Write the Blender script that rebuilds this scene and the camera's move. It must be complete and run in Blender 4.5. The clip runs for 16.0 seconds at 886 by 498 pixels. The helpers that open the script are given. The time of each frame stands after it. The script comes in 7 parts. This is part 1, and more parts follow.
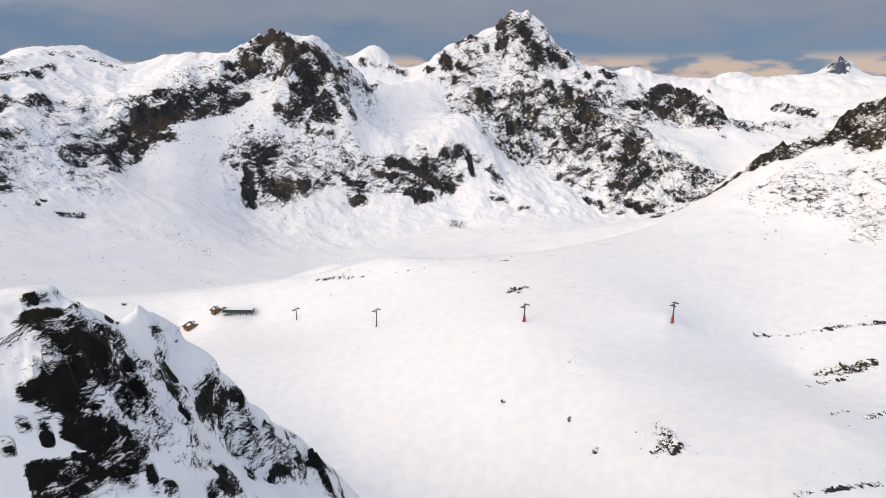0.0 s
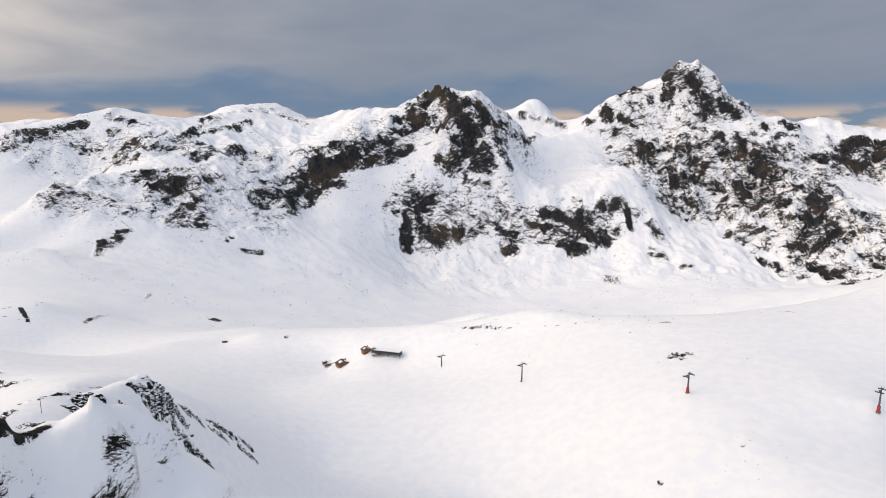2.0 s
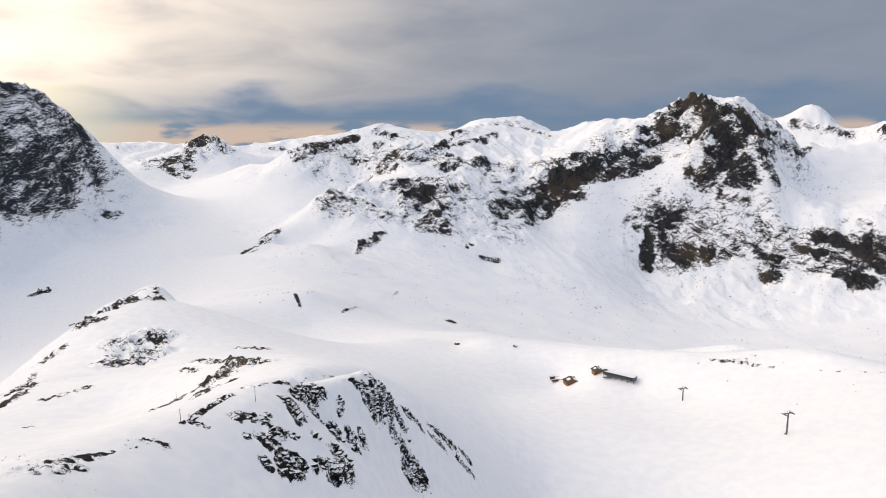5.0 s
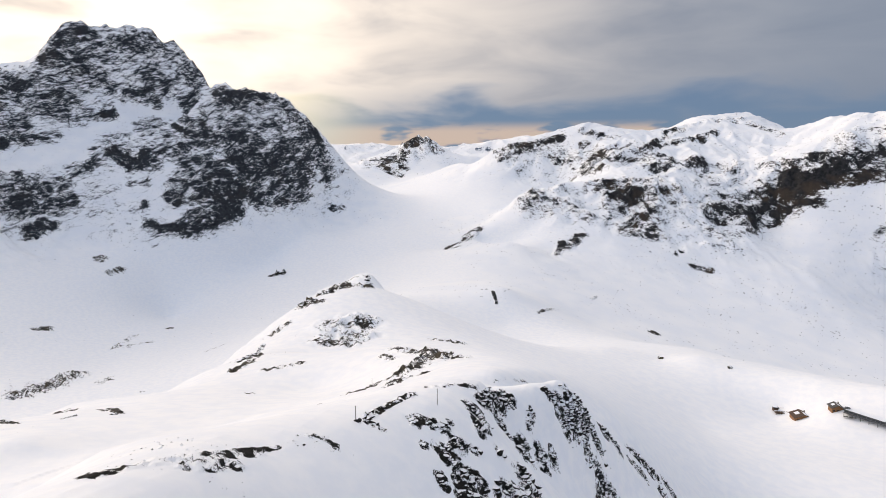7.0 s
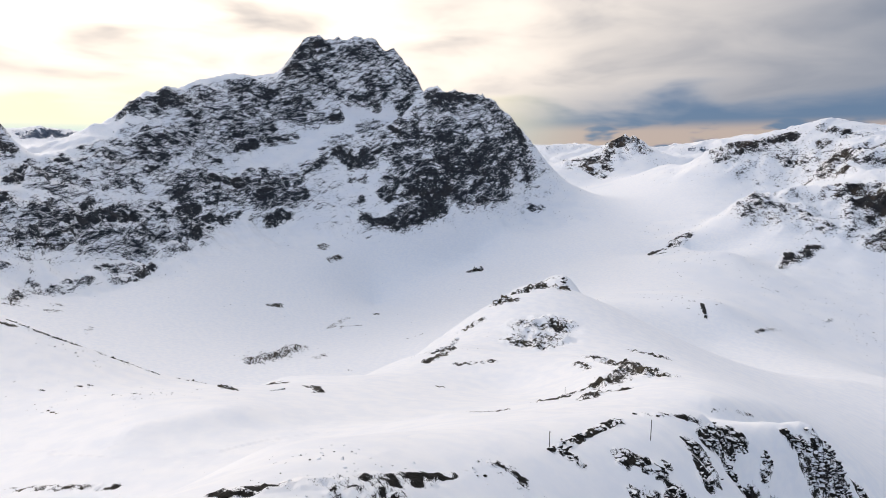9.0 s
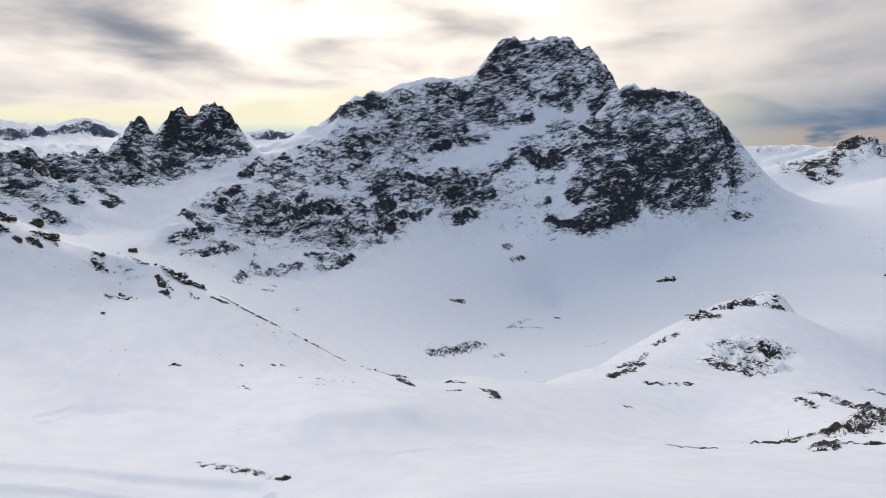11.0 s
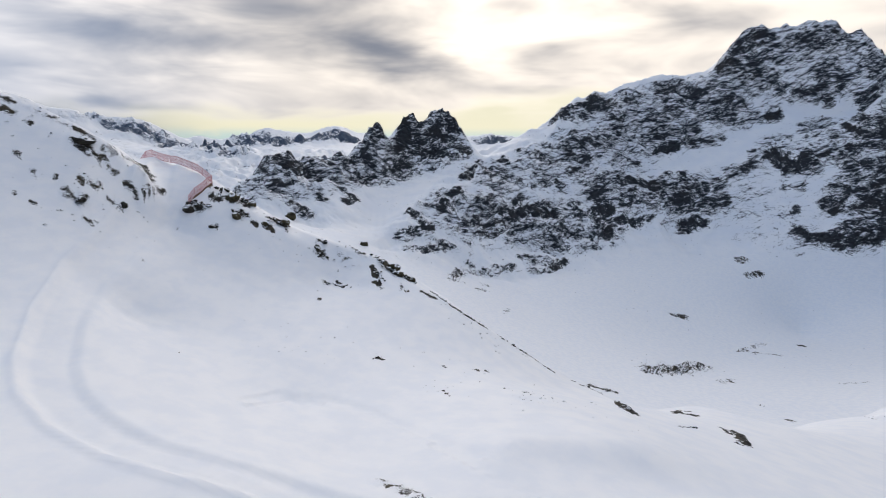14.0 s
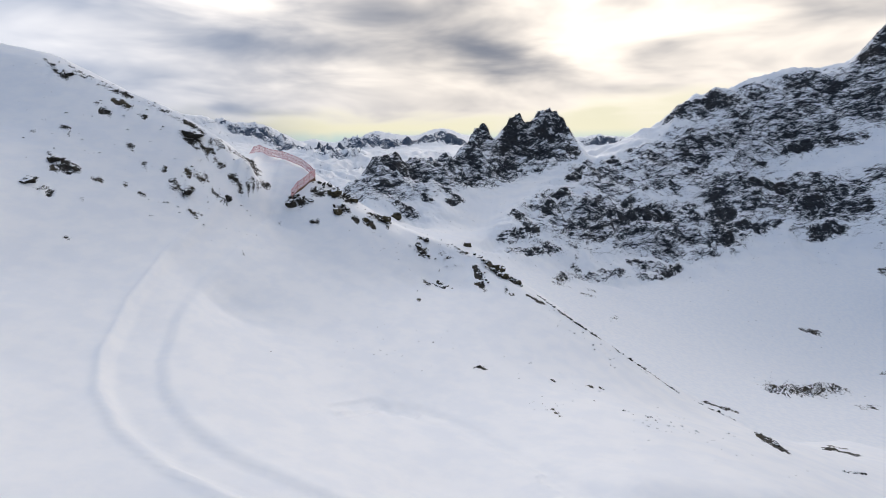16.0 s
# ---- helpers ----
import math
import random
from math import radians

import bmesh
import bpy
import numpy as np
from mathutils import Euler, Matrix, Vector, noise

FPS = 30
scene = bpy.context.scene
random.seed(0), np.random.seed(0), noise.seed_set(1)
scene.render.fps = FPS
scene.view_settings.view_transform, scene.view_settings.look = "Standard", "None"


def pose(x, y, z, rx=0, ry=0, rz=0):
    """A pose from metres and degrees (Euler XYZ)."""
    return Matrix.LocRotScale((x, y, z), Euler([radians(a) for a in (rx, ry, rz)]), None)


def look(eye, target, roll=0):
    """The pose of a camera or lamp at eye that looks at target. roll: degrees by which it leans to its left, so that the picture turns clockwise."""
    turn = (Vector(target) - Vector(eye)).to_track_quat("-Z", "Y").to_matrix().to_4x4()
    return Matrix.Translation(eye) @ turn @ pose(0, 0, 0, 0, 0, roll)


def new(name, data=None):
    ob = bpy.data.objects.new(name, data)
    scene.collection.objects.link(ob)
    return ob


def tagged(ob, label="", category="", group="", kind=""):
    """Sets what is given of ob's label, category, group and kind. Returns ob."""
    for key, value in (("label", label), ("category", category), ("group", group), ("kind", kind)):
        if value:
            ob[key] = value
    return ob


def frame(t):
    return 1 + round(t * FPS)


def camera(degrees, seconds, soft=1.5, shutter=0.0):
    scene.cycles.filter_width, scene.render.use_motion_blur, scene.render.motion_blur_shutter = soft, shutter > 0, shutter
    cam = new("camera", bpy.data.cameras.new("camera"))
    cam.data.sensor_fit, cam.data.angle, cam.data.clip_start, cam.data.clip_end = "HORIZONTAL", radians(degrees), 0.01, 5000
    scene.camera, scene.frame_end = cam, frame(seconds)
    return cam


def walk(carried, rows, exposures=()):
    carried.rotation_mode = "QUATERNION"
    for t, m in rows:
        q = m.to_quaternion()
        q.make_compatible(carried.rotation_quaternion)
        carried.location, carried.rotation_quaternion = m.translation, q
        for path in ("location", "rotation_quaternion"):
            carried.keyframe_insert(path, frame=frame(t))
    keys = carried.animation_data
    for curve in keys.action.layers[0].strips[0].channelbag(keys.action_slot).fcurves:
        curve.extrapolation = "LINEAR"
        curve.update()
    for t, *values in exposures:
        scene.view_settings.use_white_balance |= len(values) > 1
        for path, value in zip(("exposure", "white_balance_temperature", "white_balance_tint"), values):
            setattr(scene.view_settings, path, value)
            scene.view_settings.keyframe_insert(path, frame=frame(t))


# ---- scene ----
def aim(x, y, z, yaw, pitch, roll):
    """The pose of a camera that turns yaw to the left of +y, looks pitch up and leans by roll."""
    return pose(x, y, z, 0, 0, yaw) @ pose(0, 0, 0, 90 + pitch) @ pose(0, 0, 0, 0, 0, roll)


cam = camera(72.31, 16.0, soft=0.75)
PATH = [
    (0, aim(3.62, -33.98, 8.96, -20.529, -15.220, 0.20)),
    (0.5, aim(4.42, -31.57, 8.37, -15.529, -14.012, 0.17)),
    (1, aim(5.04, -29.24, 7.81, -11.452, -12.819, 0.18)),
    (1.5, aim(5.54, -27.02, 7.32, -8.636, -11.664, 0.19)),
    (2, aim(5.90, -24.60, 6.73, -6.012, -10.508, 0.11)),
    (2.5, aim(6.09, -22.08, 6.12, -2.763, -9.486, 0.07)),
    (3, aim(6.11, -19.37, 5.29, 1.666, -9.387, 0.07)),
    (5.5, aim(3.45, -6.51, 1.83, 20.190, -9.284, -0.14)),
    (6, aim(2.48, -4.18, 1.20, 24.699, -9.276, -0.21)),
    (6.5, aim(1.30, -2.03, 0.58, 29.615, -9.216, -0.23)),
    (7, aim(0.00, -0.00, 0.00, 35.174, -9.171, -0.18)),
    (7.5, aim(-1.45, 1.80, -0.57, 40.649, -9.139, -0.13)),
    (8, aim(-3.09, 3.46, -1.14, 45.650, -9.092, -0.14)),
    (8.5, aim(-4.84, 4.96, -1.68, 49.693, -9.066, -0.16)),
    (9, aim(-6.80, 6.41, -2.25, 53.850, -9.049, -0.16)),
    (9.5, aim(-8.88, 7.65, -2.81, 58.376, -9.032, -0.09)),
    (12, aim(-21.09, 11.54, -5.33, 79.118, -8.813, 0.28)),
    (12.5, aim(-23.60, 11.93, -5.99, 82.759, -8.754, 0.28)),
    (13, aim(-26.18, 12.16, -6.70, 85.933, -8.679, 0.27)),
    (13.5, aim(-28.93, 12.21, -7.33, 88.956, -8.635, 0.19)),
    (14, aim(-31.59, 12.13, -7.99, 91.428, -8.554, 0.11)),
    (14.5, aim(-34.30, 11.98, -8.56, 93.690, -8.515, 0.05)),
    (15, aim(-36.93, 11.68, -9.08, 96.272, -8.485, -0.00)),
    (15.5, aim(-39.54, 11.19, -9.61, 99.036, -8.429, -0.04)),
    (16, aim(-42.04, 10.58, -10.14, 101.260, -8.367, -0.08)),
]

# the exposure sinks as the flight turns towards the sun
LIGHT = [(0, -1.1, 6850, 11.5), (5.5, -1.04, 6900, 11.5), (9, -1.2, 6450, 11), (12, -1.52, 6050, 9.5), (16, -1.52, 6050, 9.5)]
walk(cam, PATH, LIGHT)

# ---- sky and sun: a low sun behind thin cloud, far to the west ----
SUN_AZ, SUN_EL = 92.0, 24.0          # degrees to the left of +y, degrees up
SUN_WAY = Vector((-math.sin(radians(SUN_AZ)) * math.cos(radians(SUN_EL)), math.cos(radians(SUN_AZ)) * math.cos(radians(SUN_EL)), math.sin(radians(SUN_EL))))


class Graph:
    """A small helper to write node trees."""

    def __init__(self, tree):
        self.tree = tree
        tree.nodes.clear()

    def node(self, kind, **sets):
        n = self.tree.nodes.new(kind)
        for key, value in sets.items():
            setattr(n, key, value)
        return n

    def link(self, a, b):
        self.tree.links.new(a, b)

    def put(self, socket, value):
        if isinstance(value, bpy.types.NodeSocket):
            self.link(value, socket)
        elif isinstance(value, tuple) and socket.type == "RGBA" and len(value) == 3:
            socket.default_value = (*value, 1)
        else:
            socket.default_value = value

    def math(self, op, a, b=0.0, c=0.0, clamp=False):
        n = self.node("ShaderNodeMath", operation=op, use_clamp=clamp)
        for i, v in enumerate((a, b, c)):
            self.put(n.inputs[i], v)
        return n.outputs[0]

    def vec(self, op, a, b=(0, 0, 0)):
        n = self.node("ShaderNodeVectorMath", operation=op)
        self.put(n.inputs[0], a)
        self.put(n.inputs[1], b)
        return n.outputs["Value"] if op in ("DOT_PRODUCT", "LENGTH") else n.outputs["Vector"]

    def mix(self, fac, a, b):
        n = self.node("ShaderNodeMix", data_type="RGBA")
        self.put(n.inputs["Factor"], fac)
        self.put(n.inputs[6], a)
        self.put(n.inputs[7], b)
        return n.outputs[2]

    def span(self, v, lo, hi, a=0.0, b=1.0):
        n = self.node("ShaderNodeMapRange", interpolation_type="SMOOTHSTEP")
        for i, x in enumerate((v, lo, hi, a, b)):
            self.put(n.inputs[i], x)
        return n.outputs[0]

    def noise(self, at, scale, detail=4.0, rough=0.55, warp=0.0):
        n = self.node("ShaderNodeTexNoise")
        self.put(n.inputs["Vector"], at)
        n.inputs["Scale"].default_value, n.inputs["Detail"].default_value = scale, detail
        n.inputs["Roughness"].default_value, n.inputs["Distortion"].default_value = rough, warp
        return n.outputs[0]


BANKS = ((114, 9.6, 11, 1.9, 0.14, 0.0), (104, 13.2, 8, 1.9, 0.10, 0.0), (95.5, 8.9, 6, 1.5, 0.15, 0.18), (82, 6.2, 8, 1.1, 0.09, 0.0), (82.5, 9.4, 3, 0.7, 0.06, 0.0),
         (70.5, 12.2, 8, 2.0, 0.10, 0.1), (86, 13.2, 2.6, 0.8, 0.06, 0.0), (127, 7.2, 13, 1.7, 0.10, 0.0), (119.5, 4.3, 5, 0.5, 0.07, 0.0), (132, 12.5, 10, 2.0, 0.05, 0.0))


def make_world():
    world = bpy.data.worlds.new("sky")
    world.use_nodes = True
    scene.world = world
    g = Graph(world.node_tree)
    way = g.node("ShaderNodeTexCoord").outputs["Generated"]
    sep = g.node("ShaderNodeSeparateXYZ")
    g.link(way, sep.inputs[0])
    up = sep.outputs[2]
    sky = g.node("ShaderNodeTexSky", sky_type="NISHITA", sun_disc=False)
    sky.sun_elevation, sky.sun_rotation, sky.altitude = radians(SUN_EL), radians(-SUN_AZ), 2600
    sky.dust_density, sky.ozone_density = 1.5, 1.5
    clear = g.vec("MULTIPLY", sky.outputs[0], (0.12, 0.12, 0.12))
    near = g.vec("DOT_PRODUCT", way, tuple(SUN_WAY.lerp(Vector((-0.93, 0.17, 0.33)), 0.7)))
    glow = g.math("POWER", g.math("MAXIMUM", near, 0.0), 3.0)
    # the cloud sheet lies flat overhead, and draws out to level banks towards the horizon
    lift = g.math("ADD", g.math("MAXIMUM", up, 0.0), 0.10)
    flat = g.node("ShaderNodeCombineXYZ")
    g.link(g.math("DIVIDE", sep.outputs[0], lift), flat.inputs[0])
    g.link(g.math("DIVIDE", sep.outputs[1], lift), flat.inputs[1])
    turn = g.math("ARCTAN2", g.math("MULTIPLY", sep.outputs[0], -1.0), sep.outputs[1])
    level = g.node("ShaderNodeCombineXYZ")
    g.link(g.math("MULTIPLY", turn, 5.0), level.inputs[0])
    g.link(g.math("MULTIPLY", up, 17.0), level.inputs[1])
    high = g.span(up, 0.2, 0.4)
    big = g.math("MULTIPLY_ADD", g.math("SUBTRACT", g.noise(flat.outputs[0], 0.4, 3.0, 0.5, 0.3), 0.5), g.math("MULTIPLY", high, 0.7), 0.5)
    fine = g.noise(level.outputs[0], 1.0, 4.0, 0.5, 0.35)
    thick = g.math("ADD", g.math("MULTIPLY", big, 0.72), g.math("MULTIPLY", fine, 0.28))
    # loose banks of cloud under the sheet: degrees to the left of +y, degrees up, half width, half height, depth, slant
    wisp = g.node("ShaderNodeTexNoise")
    g.link(level.outputs[0], wisp.inputs["Vector"])
    wisp.inputs["Scale"].default_value, wisp.inputs["Detail"].default_value = 1.3, 3.0
    tear = g.node("ShaderNodeSeparateXYZ")
    g.link(wisp.outputs[1], tear.inputs[0])
    side = g.math("MULTIPLY_ADD", g.math("SUBTRACT", tear.outputs[0], 0.5), 0.16, turn)
    rise = g.math("MULTIPLY_ADD", g.math("SUBTRACT", tear.outputs[1], 0.5), 0.045, up)
    for yaw, el, wide, deep, depth, slant in BANKS:
        da = g.math("SUBTRACT", side, radians(yaw))
        du = g.math("SUBTRACT", g.math("SUBTRACT", rise, math.sin(radians(el))), g.math("MULTIPLY", da, slant))
        far = g.math("ADD", g.math("POWER", g.math("DIVIDE", g.math("ABSOLUTE", da), radians(wide)), 2.0), g.math("POWER", g.math("DIVIDE", g.math("ABSOLUTE", du), radians(deep)), 2.0))
        thick = g.math("ADD", thick, g.math("MULTIPLY", g.math("EXPONENT", g.math("MULTIPLY", far, -1.1)), 0.95 * depth))
    # the cloud is thicker to the south of the sun
    south = g.math("MULTIPLY", g.vec("DOT_PRODUCT", way, (-0.208, -0.978, 0.1)), g.span(near, 0.25, 0.98))
    thick = g.math("ADD", thick, g.math("MULTIPLY", south, 0.02))
    shade = g.span(g.math("SUBTRACT", thick, g.math("MULTIPLY", glow, 0.03)), 0.40, 0.66)
    bright = g.mix(glow, (0.53, 0.62, 0.78), (4.2, 3.6, 2.9))
    dark = g.mix(glow, (0.36, 0.46, 0.64), (0.70, 0.71, 0.79))
    cloud = g.mix(shade, bright, dark)
    # an overcast sky is brightest overhead
    zenith = g.node("ShaderNodeCombineXYZ")
    # and the mostly unseen southern sky is brightened to fill slopes that face south
    behind = g.span(g.vec("DOT_PRODUCT", way, (-0.15, -0.98, 0.0)), 0.3, 0.95, 1.1, 2.4)
    for k in range(3):
        g.link(g.math("MULTIPLY_ADD", g.span(up, 0.15, 1.0), 1.1, behind), zenith.inputs[k])
    cloud = g.vec("MULTIPLY", cloud, zenith.outputs[0])
    cover = g.span(g.math("ADD", up, g.math("MULTIPLY", g.math("SUBTRACT", fine, 0.5), 0.16)), 0.045, 0.105)
    low = g.mix(g.span(glow, 0.30, 0.62), (0.30, 0.48, 0.80), (3.0, 2.65, 1.75))
    hung = g.math("MULTIPLY", g.span(up, 0.03, 0.05, 1.0, 0.0), g.span(g.math("ADD", g.noise(level.outputs[0], 2.2, 3.0, 0.5), g.math("MULTIPLY", glow, 0.3)), 0.42, 0.56))
    low = g.mix(hung, low, g.mix(g.span(glow, 0.30, 0.62), (1.35, 1.05, 0.92), (1.7, 2.1, 1.9)))
    low = g.mix(0.8, clear, low)
    back = g.node("ShaderNodeBackground")
    g.link(g.mix(cover, low, cloud), back.inputs[0])
    back.inputs[1].default_value = 1.0
    g.link(back.outputs[0], g.node("ShaderNodeOutputWorld").inputs[0])


make_world()
sun = bpy.data.lights.new("sun", "SUN")
sun.energy, sun.angle, sun.color = 1.7, radians(20), (1.0, 0.88, 0.77)
new("sun", sun).matrix_world = look(SUN_WAY * 500, (0, 0, 0))

# ---- materials ----
def surface(name, build):
    m = bpy.data.materials.new(name)
    m.use_nodes = True
    g = Graph(m.node_tree)
    p = g.node("ShaderNodeBsdfPrincipled")
    out = g.node("ShaderNodeOutputMaterial")
    g.link(p.outputs[0], out.inputs[0])
    build(g, p.inputs)
    return m


def bump(g, into, height, strength, distance):
    n = g.node("ShaderNodeBump")
    n.inputs["Strength"].default_value, n.inputs["Distance"].default_value = strength, distance
    g.link(height, n.inputs["Height"])
    g.link(n.outputs[0], into["Normal"])


def alpine(name, wave, dark, pale, tint, layer=0.8, lumps=0.12, crisp=13.0, bed=(0.0, 0.0, 1.0), tall=0.42, hold=1.35, drifted=0.95, most=1.0, blotch=1.3, pepper=0.0, broken=0.69):
    """Snow over rock. wave: metres of the largest knobs; layer: over 1 draws them out along the beds, whose normal is bed;
    tall: how far the knobs stand out; hold: how strictly snow keeps to the ledges; drifted: how much it lies in patches of its own;
    most: how bare the barest rock is; pepper: single stones strewn over the snow;
    broken: how ragged the edges of the patches are. The mesh's own rock value says how bare a place is."""
    def build(g, into):
        at = g.node("ShaderNodeTexCoord").outputs["Object"]
        along = g.node("ShaderNodeVectorMath", operation="SCALE")
        along.inputs[0].default_value = tuple(b * (layer - 1.0) for b in bed)
        g.link(g.vec("DOT_PRODUCT", at, bed), along.inputs["Scale"])
        squash = g.vec("ADD", at, along.outputs[0])
        # the rock's relief: knobs and broken blocks, from the largest down to the smallest
        bent = g.node("ShaderNodeTexNoise")
        g.link(squash, bent.inputs["Vector"])
        bent.inputs["Scale"].default_value, bent.inputs["Detail"].default_value = 1.7 / wave, 3.0
        shift = g.vec("MULTIPLY", g.vec("SUBTRACT", bent.outputs[1], (0.5, 0.5, 0.5)), (0.5 * wave,) * 3)
        cell = g.node("ShaderNodeTexVoronoi", feature="F1", normalize=True)
        g.link(g.vec("ADD", squash, shift), cell.inputs["Vector"])
        cell.inputs["Scale"].default_value, cell.inputs["Detail"].default_value = 1.5 / wave, 4.0
        cell.inputs["Roughness"].default_value, cell.inputs["Lacunarity"].default_value = 0.45, 2.4
        knob = g.noise(squash, 1.0 / wave, 9.0, 0.50, 0.25)
        relief = g.math("SUBTRACT", knob, g.math("MULTIPLY", cell.outputs["Distance"], 0.55))
        craggy = g.node("ShaderNodeBump")
        craggy.inputs["Strength"].default_value, craggy.inputs["Distance"].default_value = 1.0, wave * tall
        g.link(relief, craggy.inputs["Height"])
        rough_way, even_way = g.node("ShaderNodeSeparateXYZ"), g.node("ShaderNodeSeparateXYZ")
        g.link(craggy.outputs[0], rough_way.inputs[0])
        g.link(g.node("ShaderNodeNewGeometry").outputs["Normal"], even_way.inputs[0])
        ledge = g.math("SUBTRACT", even_way.outputs[2], rough_way.outputs[2])
        patch = g.noise(squash, 1.4 / wave, 9.0, broken, 0.35)
        zone = g.noise(squash, 0.30 / wave, 2.0, 0.5)
        bare = g.node("ShaderNodeAttribute", attribute_name="rock").outputs["Fac"]
        bare = g.math("MINIMUM", bare, g.math("MULTIPLY_ADD", bare, most - 0.42, 0.42))
        uneven = g.math("MULTIPLY_ADD", g.math("SUBTRACT", patch, 0.5), 2.9 * drifted, g.math("MULTIPLY", g.math("SUBTRACT", ledge, 0.10), hold))
        uneven = g.math("ADD", uneven, g.math("MULTIPLY", g.math("SUBTRACT", zone, 0.5), 1.4 * blotch))
        uneven = g.math("MULTIPLY", uneven, g.span(bare, 0.03, 0.35, 0.12, 1.0))
        fac = g.math("MULTIPLY_ADD", g.math("ADD", bare, uneven), crisp, 0.5 - 0.46 * crisp, clamp=True)
        if pepper:
            grit = g.noise(at, 7.0 / wave, 3.0, 0.55)
            strewn = g.math("MULTIPLY_ADD", zone, 0.22, g.math("MULTIPLY_ADD", g.math("MINIMUM", bare, 0.4), 0.25, grit))
            fac = g.math("MAXIMUM", fac, g.span(strewn, 0.87 - pepper, 0.91 - pepper))
        stone = g.mix(g.span(g.noise(squash, 4.0 / wave, 6.0, 0.75), 0.3, 0.7), dark, pale)
        stone = g.mix(g.span(g.noise(at, 0.5 / wave, 3.0, 0.6), 0.50, 0.66), stone, tint)
        drift = g.noise(g.vec("MULTIPLY", at, (1.0, 1.0, 2.0)), 0.6 / wave, 7.0, 0.6)
        snow = g.mix(g.span(drift, 0.35, 0.65), (0.82, 0.84, 0.88), (0.88, 0.885, 0.90))
        g.link(g.mix(fac, snow, stone), into["Base Color"])
        g.link(g.math("MULTIPLY_ADD", fac, 0.25, 0.6), into["Roughness"])
        into["Specular IOR Level"].default_value = 0.2
        lying = g.node("ShaderNodeBump")
        lying.inputs["Strength"].default_value, lying.inputs["Distance"].default_value = 0.9, wave * lumps
        g.link(g.math("ADD", g.math("MULTIPLY", drift, 0.2), g.math("MULTIPLY", relief, g.span(bare, 0.1, 0.5))), lying.inputs["Height"])
        blend = g.node("ShaderNodeMix", data_type="VECTOR")
        g.link(fac, blend.inputs["Factor"])
        g.link(lying.outputs[0], blend.inputs[4])
        g.link(craggy.outputs[0], blend.inputs[5])
        g.link(g.vec("NORMALIZE", blend.outputs[1]), into["Normal"])
    return surface(name, build)


MOUNTAIN = alpine("mountain_rock_and_snow", 34.0, (0.007, 0.0075, 0.009), (0.038, 0.038, 0.040), (0.050, 0.038, 0.029), pepper=0.07)
LAYERED = alpine("layered_rock_and_snow", 25.0, (0.010, 0.012, 0.016), (0.050, 0.055, 0.062), (0.034, 0.034, 0.036), layer=1.4, hold=1.4, pepper=0.05, bed=(-0.30, -0.42, 0.86))
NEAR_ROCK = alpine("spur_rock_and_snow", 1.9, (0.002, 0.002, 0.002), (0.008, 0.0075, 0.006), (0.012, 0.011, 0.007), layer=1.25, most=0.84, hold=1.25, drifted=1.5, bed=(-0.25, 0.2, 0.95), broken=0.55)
HILL_ROCK = alpine("hill_rock_and_snow", 7.0, (0.008, 0.007, 0.006), (0.035, 0.029, 0.022), (0.045, 0.034, 0.022), layer=1.2)
GROUND = alpine("snow_ground", 3.2, (0.014, 0.013, 0.012), (0.05, 0.046, 0.039), (0.065, 0.055, 0.038), layer=1.0, lumps=0.03, broken=0.6)
# rock of the far ranges, its colour paler and bluer to stand for haze
FAR_HAZE_ROCK = alpine("far_haze_rock_and_snow", 60.0, (0.04, 0.058, 0.095), (0.12, 0.155, 0.21), (0.08, 0.105, 0.15), pepper=0.08)

# ---- the land: crest, foot and valley lines, drawn together to one sheet ----
CX, CY = 4.0, -36.0
RIDGES = []
CRAGS = []
TRACKS = []


def ridge(owner, rough, grain, *line):
    """A line of the land: whose it is, how broken (0 smooth snow to 0.3 rock), its largest lumps in metres, and places on it."""
    RIDGES.append((owner, rough, grain, line))


def crag(width, strength, *line):
    """A band of bare rock of that width along a line of places; strength 0 to 1."""
    CRAGS.append((width, strength, np.array(line, float)))


ridge("ground", 0.03, 60, (46, 361, -147), (83, 289, -128), (136.8, 209.2, -101.7), (200, 180, -99))
ridge("ground", 0.03, 60, (-33, 405, -162), (-4, 396, -149), (21, 387, -149))
ridge("ground", 0.06, 40, (-158, 453, -153), (-119, 453, -157), (-92, 459, -150), (-69, 458, -151), (-41, 438, -149), (-1, 430, -142), (41, 408, -133), (62, 397, -130), (85, 391, -122), (121, 373, -113))
ridge("ground", 0.042, 40, (-213, 612, -198), (-125, 619, -195), (-55, 591, -194), (55, 551, -178), (114, 528, -167))
ridge("ground", 0.06, 50, (64, 390, -130), (95, 376, -124), (116, 362, -119), (163, 321, -104), (208, 318, -102), (279, 353, -108), (316, 361, -107), (357, 364, -98))
ridge("ground", 0.042, 50, (87, 526, -190), (157, 489, -179), (281, 429, -162), (427, 487, -167))
ridge("hill_r", 0.1, 60, (357, 364, -98), (392, 371, -86), (417, 373, -74), (432, 372, -57), (450, 366, -43), (470, 357, -36), (480, 344, -32), (486, 334, -29), (500, 331, -19), (505, 323, -4), (512, 313, 8), (549, 289, 48), (591, 247, 77))
ridge("hill_r", 0.07, 60, (447, 455, -158), (522, 467, -134), (562, 458, -103), (599, 430, -92), (625, 414, -79), (640, 391, -52), (738, 308, 17))
ridge("hill_r", 0.05, 60, (449, 262, -33), (419, 291, -47), (367, 310, -77), (378, 205, -79))
ridge("ground", 0.04, 50, (142.3, 162.5, -102.9), (198, 172, -105), (244, 148, -119), (288, 139, -105))
